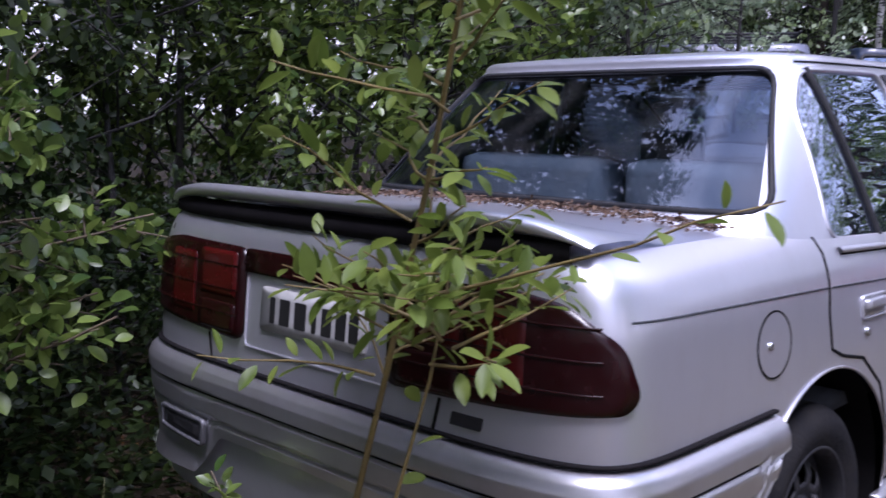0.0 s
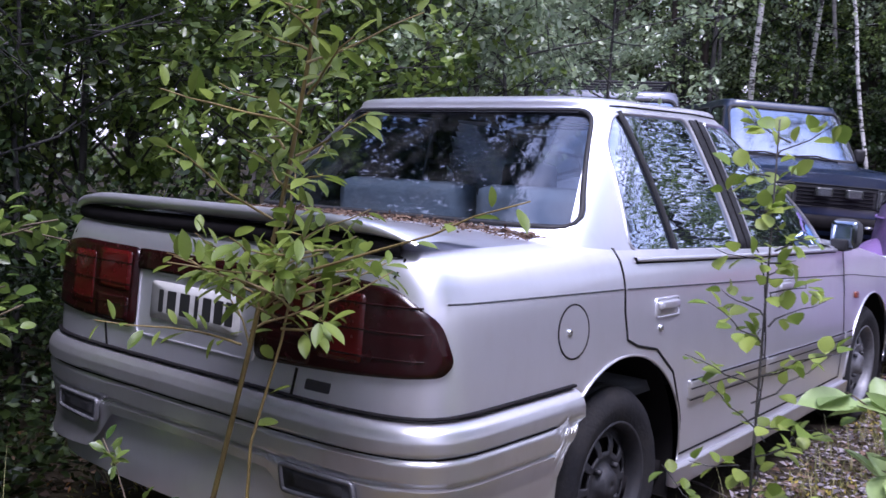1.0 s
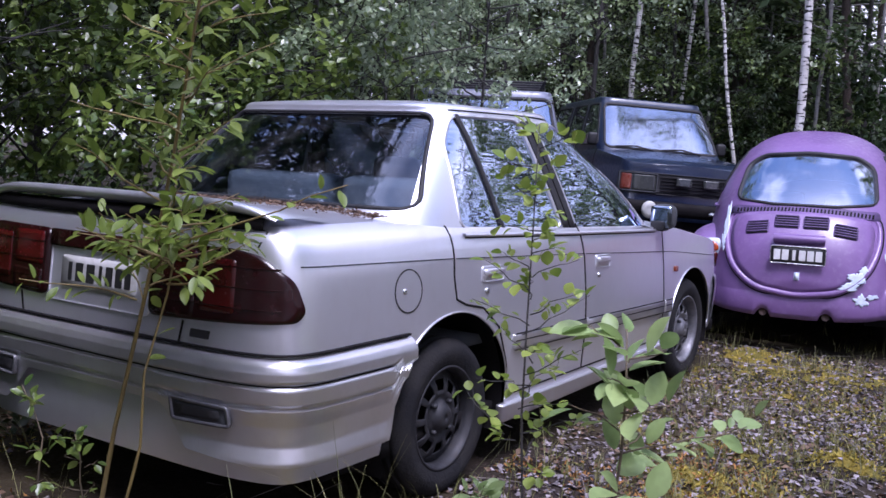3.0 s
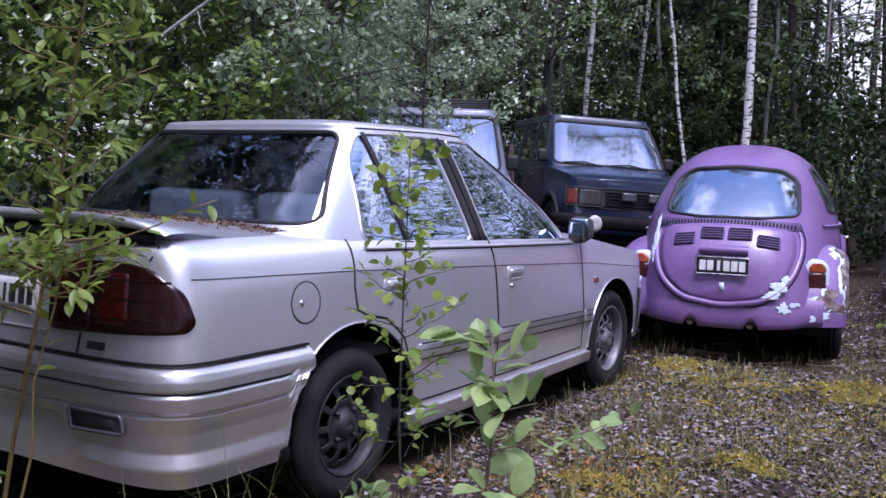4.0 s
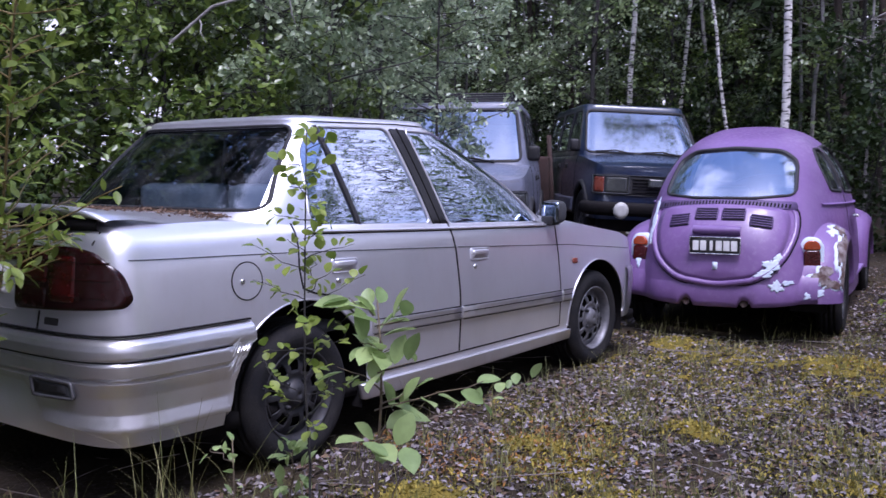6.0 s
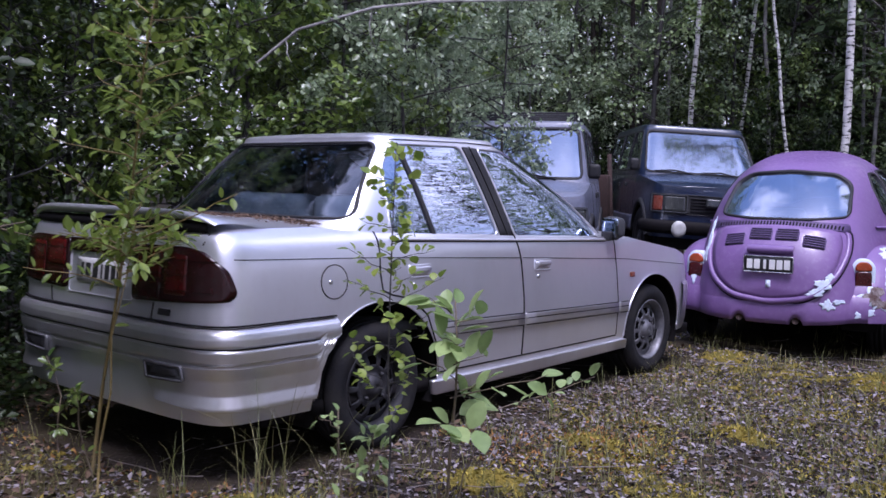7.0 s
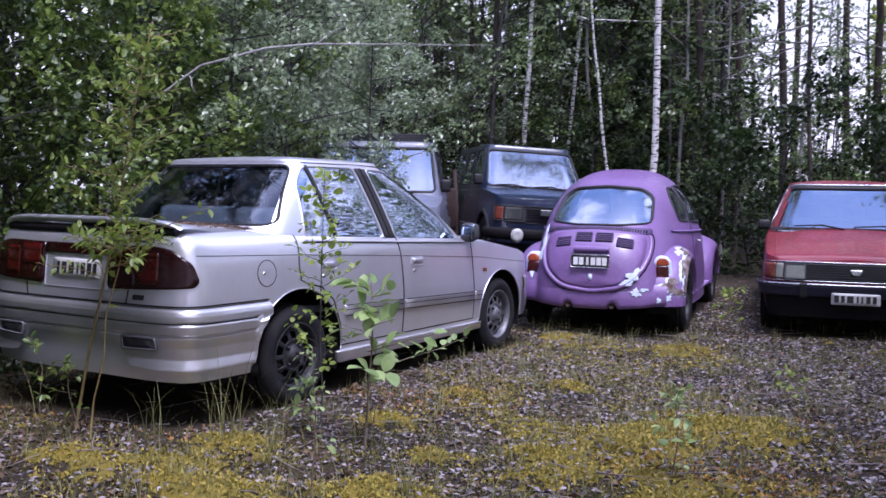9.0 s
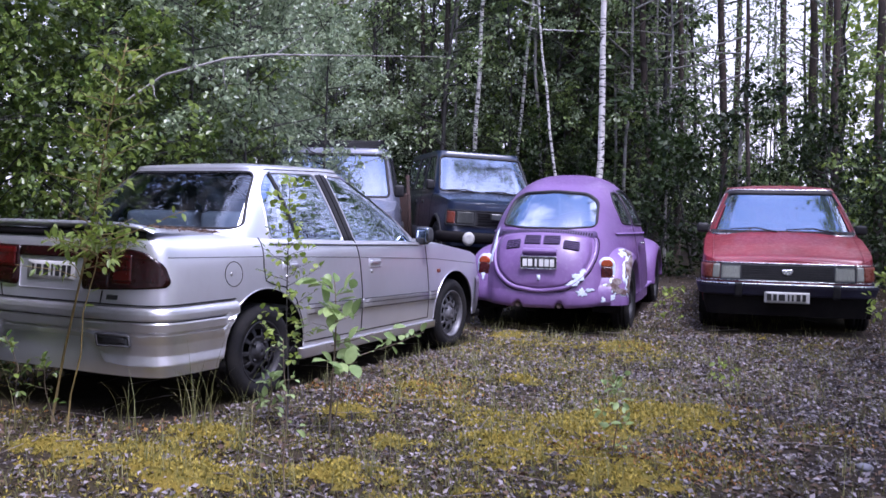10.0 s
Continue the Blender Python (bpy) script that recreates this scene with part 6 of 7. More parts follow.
def broadleaf(name, height, spread, trunk_r, limbs, per_limb, leaf, leaf_size, bark, leaf_material, low=0.15, droop=0.0, near=False, label="", category="tree", lean=0.3, wide=0.62):
    """A tapered trunk, rising limbs with twigs, and a crown of single leaves."""
    root = thing(name, pose(0, 0, 0), label, category)
    bm = bmesh.new()
    trunk = wobble((0, 0, -0.1), (rng.normal() * lean, rng.normal() * lean, height), 9, 0.10 * height / 5)
    tube(bm, [Vector(p) for p in trunk], list(np.linspace(trunk_r, trunk_r * 0.12, 9)), 8)
    bm2 = bmesh.new()
    at, way = [], []
    for k in range(limbs):
        h = low + (1 - low) * ((k + rng.random()) / limbs) ** 0.85
        i = h * 8
        base = trunk[int(i)] + (trunk[min(int(i) + 1, 8)] - trunk[int(i)]) * (i - int(i))
        a = rng.random() * 2 * math.pi
        reach = spread * (0.35 + 0.65 * math.sin(math.pi * min(0.15 + 0.85 * h, 1.0)) ** 0.8) * rng.uniform(0.6, 1.15)
        end = base + (math.cos(a) * reach, math.sin(a) * reach, reach * rng.uniform(0.05, 0.75) - droop * reach)
        limb = wobble(base, end, 6, 0.10 * reach)
        tube(bm2, [Vector(p) for p in limb], list(np.linspace(trunk_r * 0.32, 0.003, 6)), 5 if near else 3, False)
        twigs = max(3, int(reach * 5))
        for _ in range(twigs):
            j = rng.uniform(0.8, 5.0)
            b = limb[int(j)] + (limb[min(int(j) + 1, 5)] - limb[int(j)]) * (j - int(j))
            d = rng.normal(size=3) * (1, 1, 0.6) + (limb[-1] - limb[0]) / reach * 0.8
            d /= np.linalg.norm(d)
            e = b + d * reach * rng.uniform(0.15, 0.42) - (0, 0, droop * 0.2)
            tw = wobble(b, e, 3, 0.02)
            if near:
                tube(bm2, [Vector(p) for p in tw], [0.006, 0.004, 0.002], 3, False)
            m = max(3, int(per_limb / twigs))
            for q in rng.random(m):
                p = b + (e - b) * (0.15 + 0.9 * q)
                at.append(p + rng.normal(size=3) * leaf_size * 0.7)
                w = d * 0.6 + rng.normal(size=3) * 0.7 + (0, 0, -0.25)
                way.append(w)
    part("trunk", bm, bark, root)
    part("branchwork", bm2, bark, root)["kind"] = "stuff"
    leaf_sheet("crown", at, way, leaf_size * rng.uniform(0.6, 1.2, len(at)), wide, leaf_material, root, near=near)
    return root


def conifer(name, height, spread, trunk_r, whorls, label, bare=0.0):
    root = thing(name, pose(0, 0, 0), label, "tree")
    bm = bmesh.new()
    trunk = wobble((0, 0, -0.1), (rng.normal() * 0.15, rng.normal() * 0.15, height), 8, 0.1)
    tube(bm, [Vector(p) for p in trunk], list(np.linspace(trunk_r, trunk_r * 0.15, 8)), 9)
    bm2 = bmesh.new()
    at, way = [], []
    for k in range(whorls):
        h = bare + (1 - bare) * (k + rng.random()) / whorls
        base = np.array([np.interp(h * height, trunk[:, 2], trunk[:, c]) for c in range(3)])
        a = rng.random() * 2 * math.pi
        reach = spread * (1.02 - h) * rng.uniform(0.6, 1.1) + 0.2
        end = base + (math.cos(a) * reach, math.sin(a) * reach, -reach * rng.uniform(0.0, 0.45))
        limb = wobble(base, end, 5, 0.05 * reach)
        tube(bm2, [Vector(p) for p in limb], list(np.linspace(0.02, 0.004, 5)), 3, False)
        for q in rng.random(int(26 * reach) + 8):
            p = base + (end - base) * (0.15 + 0.85 * q)
            at.append(p + rng.normal(size=3) * 0.05)
            side = np.array([-math.sin(a), math.cos(a), 0]) * rng.choice([-1, 1])
            way.append(side * 0.8 + (end - base) / reach * 0.6 + rng.normal(size=3) * 0.25 + (0, 0, -0.25))
    part("trunk", bm, BARK_PINE, root)
    part("branchwork", bm2, BARK_PINE, root)["kind"] = "stuff"
    leaf_sheet("crown", at, way, 0.26 * rng.uniform(0.5, 1.3, len(at)), 0.28, NEEDLE, root)
    return root


def bare_trunk(name, height, r, bark, label, lean=(0.0, 0.0), crown_from=0.55, leaves=900, leaf_material=None):
    """A tall slender tree: most of its trunk is free of limbs."""
    root = thing(name, pose(0, 0, 0), label, "tree")
    bm = bmesh.new()
    trunk = wobble((0, 0, -0.15), (lean[0] * height, lean[1] * height, height), 14, 0.09)
    tube(bm, [Vector(p) for p in trunk], list(np.linspace(r, r * 0.3, 14)), 10)
    bm2 = bmesh.new()
    at, way = [], []
    for k in range(26):
        h = crown_from + (0.98 - crown_from) * rng.random()
        base = np.array([np.interp(h * height, trunk[:, 2], trunk[:, c]) for c in range(3)])
        a, reach = rng.random() * 2 * math.pi, rng.uniform(0.7, 1.9) * (1.15 - h)/0.6
        end = base + (math.cos(a) * reach, math.sin(a) * reach, reach * rng.uniform(-0.3, 0.6))
        tube(bm2, [Vector(p) for p in wobble(base, end, 4, 0.05)], [0.018, 0.012, 0.007, 0.003], 4, False)
        for q in rng.random(leaves // 26):
            at.append(base + (end - base) * (0.2 + 0.9 * q) + rng.normal(size=3) * 0.16)
            way.append(rng.normal(size=3) + (0, 0, -0.6))
    part("trunk", bm, bark, root)
    part("branchwork", bm2, bark, root)["kind"] = "stuff"
    leaf_sheet("crown", at, way, 0.075 * rng.uniform(0.6, 1.3, len(at)), 0.7, leaf_material or LEAF_MID, root)
    return root


def stand(ob, x, y, turn=0.0, size=1.0):
    ob.matrix_world = pose(x, y, ground_z(x, y), 0, 0, turn) @ Matrix.Scale(size, 4)
    return ob


def plant(kinds, spots, group):
    """Stands copies of a few kinds at the spots."""
    used = set()
    for x, y, s in spots:
        k = kinds[int(rng.integers(len(kinds)))]
        m = pose(x, y, ground_z(x, y), 0, 0, float(rng.uniform(0, 360))) @ Matrix.Scale(s, 4)
        if k.name in used:
            copy_thing(k, m)
        else:
            k.matrix_world = m
            used.add(k.name)
            k["group"] = group


def spots_in(n, x0, x1, y0, y1, gap, size=(0.8, 1.2), keep=lambda x, y: True):
    out, tries = [], 0
    while len(out) < n and tries < 4000:
        tries += 1
        x, y = rng.uniform(x0, x1), rng.uniform(y0, y1)
        if keep(x, y) and all((x - a) ** 2 + (y - b) ** 2 > gap * gap for a, b, _ in out):
            out.append((x, y, rng.uniform(*size)))
    return out



bushes = [broadleaf("alder_bush", rng.uniform(3.2, 4.2), 1.25, 0.035, 28, 130, 0, 0.084, BARK_GREY, LEAF_MID, 0.05, near="mid", label="dense alder bush with dark green leaves", category="bush") for _ in range(3)]
plant(bushes, spots_in(10, -4.8, -1.7, 0.9, 4.2, 0.7, (0.8, 1.15)), "alder bushes beside the silver car")
# The same alders in near-black leaves, their shade painted in.
shaded = [broadleaf("shade_tinted_alder_bush", rng.uniform(3.2, 4.2), 1.25, 0.03, 28, 120, 0, 0.076, BARK_GREY, LEAF_DEEP_SHADE, 0.05, near="mid", label="alder bush with shade put into its near-black leaf colour", category="bush", lean=0.12) for _ in range(2)]
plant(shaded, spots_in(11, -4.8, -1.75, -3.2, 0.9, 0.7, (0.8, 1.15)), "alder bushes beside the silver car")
willows = [broadleaf("grey_willow", rng.uniform(3.6, 4.6), 1.3, 0.03, 26, 140, 0, 0.066, BARK_GREY, LEAF_GREY, 0.35, near="mid", label="slender willow with pale grey-green leaves", category="tree") for _ in range(3)]
plant(willows, [(-2.3, 3.9, 0.95), (-1.40, 3.45, 0.80), (-1.95, 2.9, 0.9), (-2.6, 5.2, 0.95), (-3.1, 3.3, 1.05), (-3.9, 4.3, 1.1), (-4.6, 5.3, 1.1), (-4.3, 6.6, 1.2), (-5.2, 7.4, 1.2), (-3.2, 4.9, 0.8), (-5.6, 8.6, 1.25), (-5.0, 3.4, 1.1), (-6.6, 9.8, 1.25), (-5.6, 11.0, 1.2), (-4.2, 12.3, 1.2), (-2.6, 13.2, 1.15), (-7.4, 11.6, 1.3), (-4.9, 9.6, 0.95), (-1.55, 4.75, 0.8)], "grey willows behind the silver car")
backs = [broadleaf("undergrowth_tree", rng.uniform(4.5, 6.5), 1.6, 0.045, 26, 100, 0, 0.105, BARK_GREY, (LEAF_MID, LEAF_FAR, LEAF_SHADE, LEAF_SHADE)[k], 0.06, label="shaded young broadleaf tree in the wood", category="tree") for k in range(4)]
low_sector = lambda spots: [(x, y, s * (0.7 if 4.1 - 0.25 * (y + 3.7) < x < 5.0 - 0.06 * (y + 3.7) and y > 11 else 1.0)) for x, y, s in spots]  # noqa: E731
plant(backs, low_sector(spots_in(52, -13, 9, 10, 18, 1.0, (0.7, 1.25), lambda x, y: not (-5 < x < 4.6 and y < 12.2) and x < 5.6)), "young trees of the wood")
plant(backs, spots_in(14, -11, -5.5, -4, 10, 1.3, (0.9, 1.3)), "young trees of the wood")
shrubs = [broadleaf("undergrowth_shrub", rng.uniform(1.9, 2.6), 1.0, 0.02, 22, 75, 0, 0.088, BARK_GREY, LEAF_DARK_SHADE, 0.0, label="dense dark shrub at the edge of the wood, shade in its leaf colour", category="bush") for k in range(3)]
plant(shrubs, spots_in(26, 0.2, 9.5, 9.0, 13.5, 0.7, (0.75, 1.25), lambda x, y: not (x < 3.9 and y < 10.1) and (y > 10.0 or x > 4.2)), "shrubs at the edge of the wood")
# Dark shrubs added beside the red and silver cars to deepen shade.
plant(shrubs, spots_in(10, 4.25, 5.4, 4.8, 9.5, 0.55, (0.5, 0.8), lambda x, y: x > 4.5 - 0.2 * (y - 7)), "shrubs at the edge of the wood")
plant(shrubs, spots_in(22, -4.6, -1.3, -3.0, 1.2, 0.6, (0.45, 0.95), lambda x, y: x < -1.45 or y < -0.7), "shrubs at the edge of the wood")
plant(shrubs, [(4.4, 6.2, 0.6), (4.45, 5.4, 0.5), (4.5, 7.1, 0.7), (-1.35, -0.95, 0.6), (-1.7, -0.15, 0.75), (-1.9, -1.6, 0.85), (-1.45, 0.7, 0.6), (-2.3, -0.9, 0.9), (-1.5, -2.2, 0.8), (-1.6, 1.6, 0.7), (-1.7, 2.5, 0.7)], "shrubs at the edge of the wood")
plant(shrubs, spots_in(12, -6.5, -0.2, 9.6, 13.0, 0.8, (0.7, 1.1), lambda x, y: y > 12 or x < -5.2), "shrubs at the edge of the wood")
pines = [conifer("spruce", rng.uniform(9, 13), 1.9, 0.12, 80, "dark spruce in the wood behind the clearing") for _ in range(3)]
plant(pines, spots_in(30, -16, 16, 14, 27, 1.6, (0.8, 1.25), lambda x, y: not (3.4 - 0.25 * (y + 3.7) < x < 5.4 - 0.07 * (y + 3.7)) and x < 5), "spruces of the wood")
plant(pines, spots_in(9, -9.5, -1.2, 15, 26, 1.5, (0.9, 1.3), lambda x, y: 4.5 - 0.42 * (y + 3.7) < x < 4.5 - 0.29 * (y + 3.7)), "spruces of the wood")
# unseen wood round the rest of the clearing, added for reflections and shade
plant(backs, spots_in(4, 11, 14, -9, 3, 2.0, (0.8, 1.2)), "young trees of the wood")
plant(backs, spots_in(10, -10, 9, -14, -7.5, 1.5, (1.0, 1.5)), "young trees of the wood")
plant(pines, spots_in(9, -16, 16, -24, -13, 2.2, (0.8, 1.2)), "spruces of the wood")
plant(pines, spots_in(4, 14, 22, -10, 12, 3.0, (0.8, 1.2)), "spruces of the wood")
for x, y, lean, r, h in ((-0.51, 10.5, 0.011, 0.058, 12), (-1.46, 12.0, -0.13, 0.032, 8), (-3.24, 12.0, 0.012, 0.048, 11), (-2.88, 12.6, 0.081, 0.038, 10), (-8.04, 10.5, 0.255, 0.042, 8), (-6.80, 10.5, 0.26, 0.042, 8), (-6.06, 10.8, 0.025, 0.04, 9), (-7.6, 12.2, 0.03, 0.045, 9)):
    stand(bare_trunk("birch", h, r, BARK_BIRCH, "slender birch with white bark and dark marks", (lean, 0.0), 0.5, 1200), x, y)["group"] = "birches behind the cars"
for x, y, lean, r, h in ((-0.23, 13.0, -0.059, 0.07, 13), (0.72, 14.0, -0.022, 0.075, 14), (1.53, 12.2, -0.023, 0.04, 10), (-0.37, 15.0, -0.001, 0.07, 13), (2.09, 15.0, -0.035, 0.08, 14), (2.57, 14.0, -0.023, 0.075, 13), (-0.95, 16.0, -0.007, 0.07, 13), (1.37, 17.0, -0.042, 0.08, 14), (3.3, 14.0, -0.034, 0.08, 14), (4.3, 13.0, 0.0, 0.08, 13), (-5.4, 14.0, -0.027, 0.06, 13), (-6.36, 14.0, 0.0, 0.06, 13), (-4.6, 13.0, 0.02, 0.07, 13)):
    stand(bare_trunk("pine", h, r, BARK_PINE, "tall pine with a bare dark trunk", (lean, 0.0), 0.42, 1100, NEEDLE), x, y)["group"] = "pines of the wood"
poles = [bare_trunk("young_birch", rng.uniform(8, 10), 0.032, BARK_POLE, "thin young birch with grey bark in the wood", (rng.normal() * 0.02, 0.0), 0.35, 700, LEAF_FAR) for _ in range(3)]
plant(poles, spots_in(26, -11, 3.0, 12.2, 18, 0.7, (0.8, 1.2)), "young birches of the wood")
trunks = [bare_trunk("pine", rng.uniform(12, 15), 0.09, BARK_PINE, "tall pine with a bare dark trunk", (0.0, 0.0), 0.48, 1600, NEEDLE) for _ in range(2)]
plant(trunks, spots_in(12, -10, 13, 16, 24, 1.6, (0.8, 1.2)), "pines of the wood")
tall = [broadleaf("alder_tree", rng.uniform(6.5, 8.0), 1.9, 0.06, 34, 165, 0, 0.095, BARK_GREY, LEAF_MID, 0.2, label="tall leafy alder, one of a set added mostly unseen for shade", category="tree") for _ in range(3)]
dusky = [broadleaf("shade_tinted_alder_tree", rng.uniform(6.5, 8.0), 1.9, 0.05, 34, 165, 0, 0.09, BARK_GREY, LEAF_DEEP_SHADE, 0.2, label="tall alder with shade put into its near-black leaf colour", category="tree") for _ in range(2)]
# Those behind the silver car are unseen, added to block sky light.
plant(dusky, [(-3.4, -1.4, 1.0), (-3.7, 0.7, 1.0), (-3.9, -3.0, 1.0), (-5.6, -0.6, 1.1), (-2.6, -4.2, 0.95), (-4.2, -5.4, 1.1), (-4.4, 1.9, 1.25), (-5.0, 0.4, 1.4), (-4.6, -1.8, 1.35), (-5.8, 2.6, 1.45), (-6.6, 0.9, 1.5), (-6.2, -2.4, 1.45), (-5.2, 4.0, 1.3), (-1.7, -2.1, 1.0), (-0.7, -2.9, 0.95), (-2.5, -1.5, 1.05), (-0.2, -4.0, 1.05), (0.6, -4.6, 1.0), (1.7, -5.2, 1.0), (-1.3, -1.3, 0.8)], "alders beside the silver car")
# Most stand behind or right of the camera path, added to block light.
plant(tall, [(-6.2, 8.2, 1.1), (-0.6, -5.2, 1.0), (1.4, -6.2, 1.0), (3.4, -7.2, 1.05), (8.5, -5.0, 1.1), (12.6, 1.2, 1.1), (9.9, -6.2, 1.0), (4.3, 9.9, 0.9), (6.3, 1.0, 1.0), (6.9, 3.6, 1.05), (6.6, 6.0, 0.95), (6.2, -1.4, 1.0), (7.8, 2.2, 1.15), (8.0, -0.6, 1.1)], "alders beside the silver car")

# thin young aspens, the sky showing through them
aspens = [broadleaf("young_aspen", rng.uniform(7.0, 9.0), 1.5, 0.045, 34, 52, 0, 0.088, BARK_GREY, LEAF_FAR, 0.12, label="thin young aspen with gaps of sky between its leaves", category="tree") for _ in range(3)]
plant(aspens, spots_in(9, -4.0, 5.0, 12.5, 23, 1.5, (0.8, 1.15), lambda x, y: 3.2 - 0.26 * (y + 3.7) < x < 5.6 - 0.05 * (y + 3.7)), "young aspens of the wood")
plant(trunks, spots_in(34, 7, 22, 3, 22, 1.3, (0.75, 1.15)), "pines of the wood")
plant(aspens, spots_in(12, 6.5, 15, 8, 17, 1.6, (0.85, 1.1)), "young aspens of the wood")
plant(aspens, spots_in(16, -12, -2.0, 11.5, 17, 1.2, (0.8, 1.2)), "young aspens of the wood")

# an unseen leaf layer added overhead to keep sky light off the wood
n = 9000
ang, rad = rng.uniform(2.5, 2 * math.pi - 0.9, n), np.sqrt(rng.uniform(0, 1, n) * (28.0 ** 2 - 13.0 ** 2) + 13.0 ** 2)
roof = np.stack([1 + rad * np.cos(ang), 3 + rad * np.sin(ang), rng.uniform(6.5, 11.0, n)], 1)
roof = roof[~((roof[:, 0] > 3.9 - 0.27 * (roof[:, 1] + 3.7)) & (roof[:, 1] > 0))]
tagged(leaf_sheet("sky_block_leaves", roof, rng.normal(size=(len(roof), 3)) * (1, 1, 0.4), rng.uniform(0.35, 0.8, len(roof)), 0.6, LEAF_DARK_SHADE, None), "unseen leaf layer added high over the wood to block sky light", "woods", kind="stuff")

# far woods close the view all round
n = 30000
ang, rad = rng.uniform(0, 2 * math.pi, n), rng.uniform(27, 40, n)
gap = np.where((np.abs(ang - 1.60) < 0.13) | (np.abs(ang - 0.9) < 0.45), 0.34, 1.1)
keep = ~((ang < 0.35) | (ang > 2 * math.pi - 0.8))
ang, rad, gap, n = ang[keep], rad[keep], gap[keep], int(keep.sum())
far = np.stack([rad * np.cos(ang), 4 + rad * np.sin(ang), rng.uniform(0, 1, n) ** 1.5 * 9.0 * gap + 0.2], 1)
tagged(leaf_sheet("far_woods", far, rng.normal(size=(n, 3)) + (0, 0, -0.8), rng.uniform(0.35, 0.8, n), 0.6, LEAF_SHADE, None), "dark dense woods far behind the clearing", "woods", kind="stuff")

# Far foliage in a brighter leaf colour that stands for sunlight on it.
n = 5000
far = np.stack([rng.uniform(0.5, 9, n), rng.uniform(24, 27, n), rng.uniform(0.5, 7.5, n)], 1)
tagged(leaf_sheet("sun_tinted_thicket", far, rng.normal(size=(n, 3)) + (0, 0, -0.5), rng.uniform(0.15, 0.4, n), 0.6, LEAF_BRIGHT, None), "thicket beyond the trees, sunlight put into its yellow-green leaf colour", "woods", kind="stuff")

# ---- young plants among the cars ----
def sprig(root, base, end, count, size, material, stem_material, r=0.005, wide=0.6, spread=0.03, bend=0.03, stem="twig", leaf="leaves", start=0.15, sag=0.25, alternate=True):
    """A twig with single leaves along it."""
    line_pts = wobble(base, end, 6, bend)
    bm = bmesh.new()
    tube(bm, [Vector(p) for p in line_pts], list(np.linspace(r, r * 0.35, 6)), 6)
    part(stem, bm, stem_material, root)
    if not count:
        return line_pts
    d = (np.asarray(end, float) - base)
    d /= np.linalg.norm(d)
    at, way = [], []
    for k in range(count):
        q = (start + (1 - start) * (k + 0.5) / count) * 5
        i = min(int(q), 4)
        p = line_pts[i] + (line_pts[i + 1] - line_pts[i]) * (q - i)
        side = np.cross(d, rng.normal(size=3))
        side /= np.linalg.norm(side) + 1e-9
        at.append(p + side * 0.008)
        way.append(side * 0.9 + d * 0.65 + rng.normal(size=3) * 0.25 + (0, 0, 0.1 - sag))
    leaf_sheet(leaf, at, way, size * rng.uniform(0.65, 1.2, count), wide, material, root, 0.3, True, 0.35)
    return line_pts


def point_on(pts, q):
    q = min(max(q, 0), 0.999) * (len(pts) - 1)
    i = int(q)
    return pts[i] + (pts[i + 1] - pts[i]) * (q - i)


def sapling(name, label, base, top, twigs, reach, leaves, size, leaf_material, stem_material, r=0.008, low=0.35, rise=0.5, wide=0.55, second=None, extra=()):
    root = thing(name, pose(0, 0, 0), label, "sapling")
    main = sprig(root, base, top, 8, size, leaf_material, stem_material, r, wide, stem="stem", start=0.8)
    stems = [main]
    if second:
        stems.append(sprig(root, second[0], second[1], 6, size, leaf_material, stem_material, r * 0.7, wide, stem="stem", start=0.6))
    for k in range(twigs):
        st = stems[0 if k % 4 or len(stems) == 1 else 1]
        q = low + (0.97 - low) * (k + rng.random()) / twigs
        if st is not main:
            q = 0.72 + 0.27 * q
        b = point_on(st, q)
        a = k * 2.4 + rng.uniform(-0.5, 0.5)
        L = reach * rng.uniform(0.55, 1.1) * (1.15 - 0.6 * q)
        sprig(root, b, b + np.array([math.cos(a) * L, math.sin(a) * L, L * rise * rng.uniform(0.3, 1.2)]), leaves, size, leaf_material, stem_material, r * 0.42, wide)
    for b, e, n in extra:
        sprig(root, b, e, n, size, leaf_material, stem_material, r * 0.45, wide)
    return root


OLIVE_LEAF = leaf_mat("olive_leaf", (0.12, 0.18, 0.026), (0.25, 0.315, 0.060), back=0.48)
PALE_LEAF = leaf_mat("pale_leaf", (0.18, 0.27, 0.090), (0.34, 0.44, 0.170), back=0.4)
sapling("willow_sapling", "young willow with olive stems growing close behind the bumper", (0.17, -0.10, -0.03), (0.86, -0.20, 2.0), 54, 0.38, 11, 0.054, OLIVE_LEAF, STEM_OLIVE, 0.008, 0.38, 0.45, wide=0.44,
        second=((0.45, -0.25, -0.03), (0.68, -0.2, 1.05)), extra=[((0.64, -0.16, 0.97), (1.18, -0.13, 1.15), 10)])
sapling("birch_sapling", "slender young birch with thin twigs and small light green leaves", (1.43, 0.36, -0.02), (1.42, 0.38, 1.32), 28, 0.24, 8, 0.037, LEAF_BRIGHT, BARK_GREY, 0.0048, 0.28, 0.5, wide=0.86)
sapling("broad_leaved_sapling", "small sapling with large pale green leaves", (1.68, 0.38, -0.02), (1.70, 0.39, 0.80), 10, 0.20, 4, 0.100, PALE_LEAF, STEM, 0.007, 0.35, 0.45, wide=0.62,
        extra=[((1.70, 0.39, 0.45), (1.98, 0.55, 0.56), 5)])
side_shoot = thing("leafy_shoot", pose(0, 0, 0), "trailing shoot with small leaves beside the silver sill", "sapling")
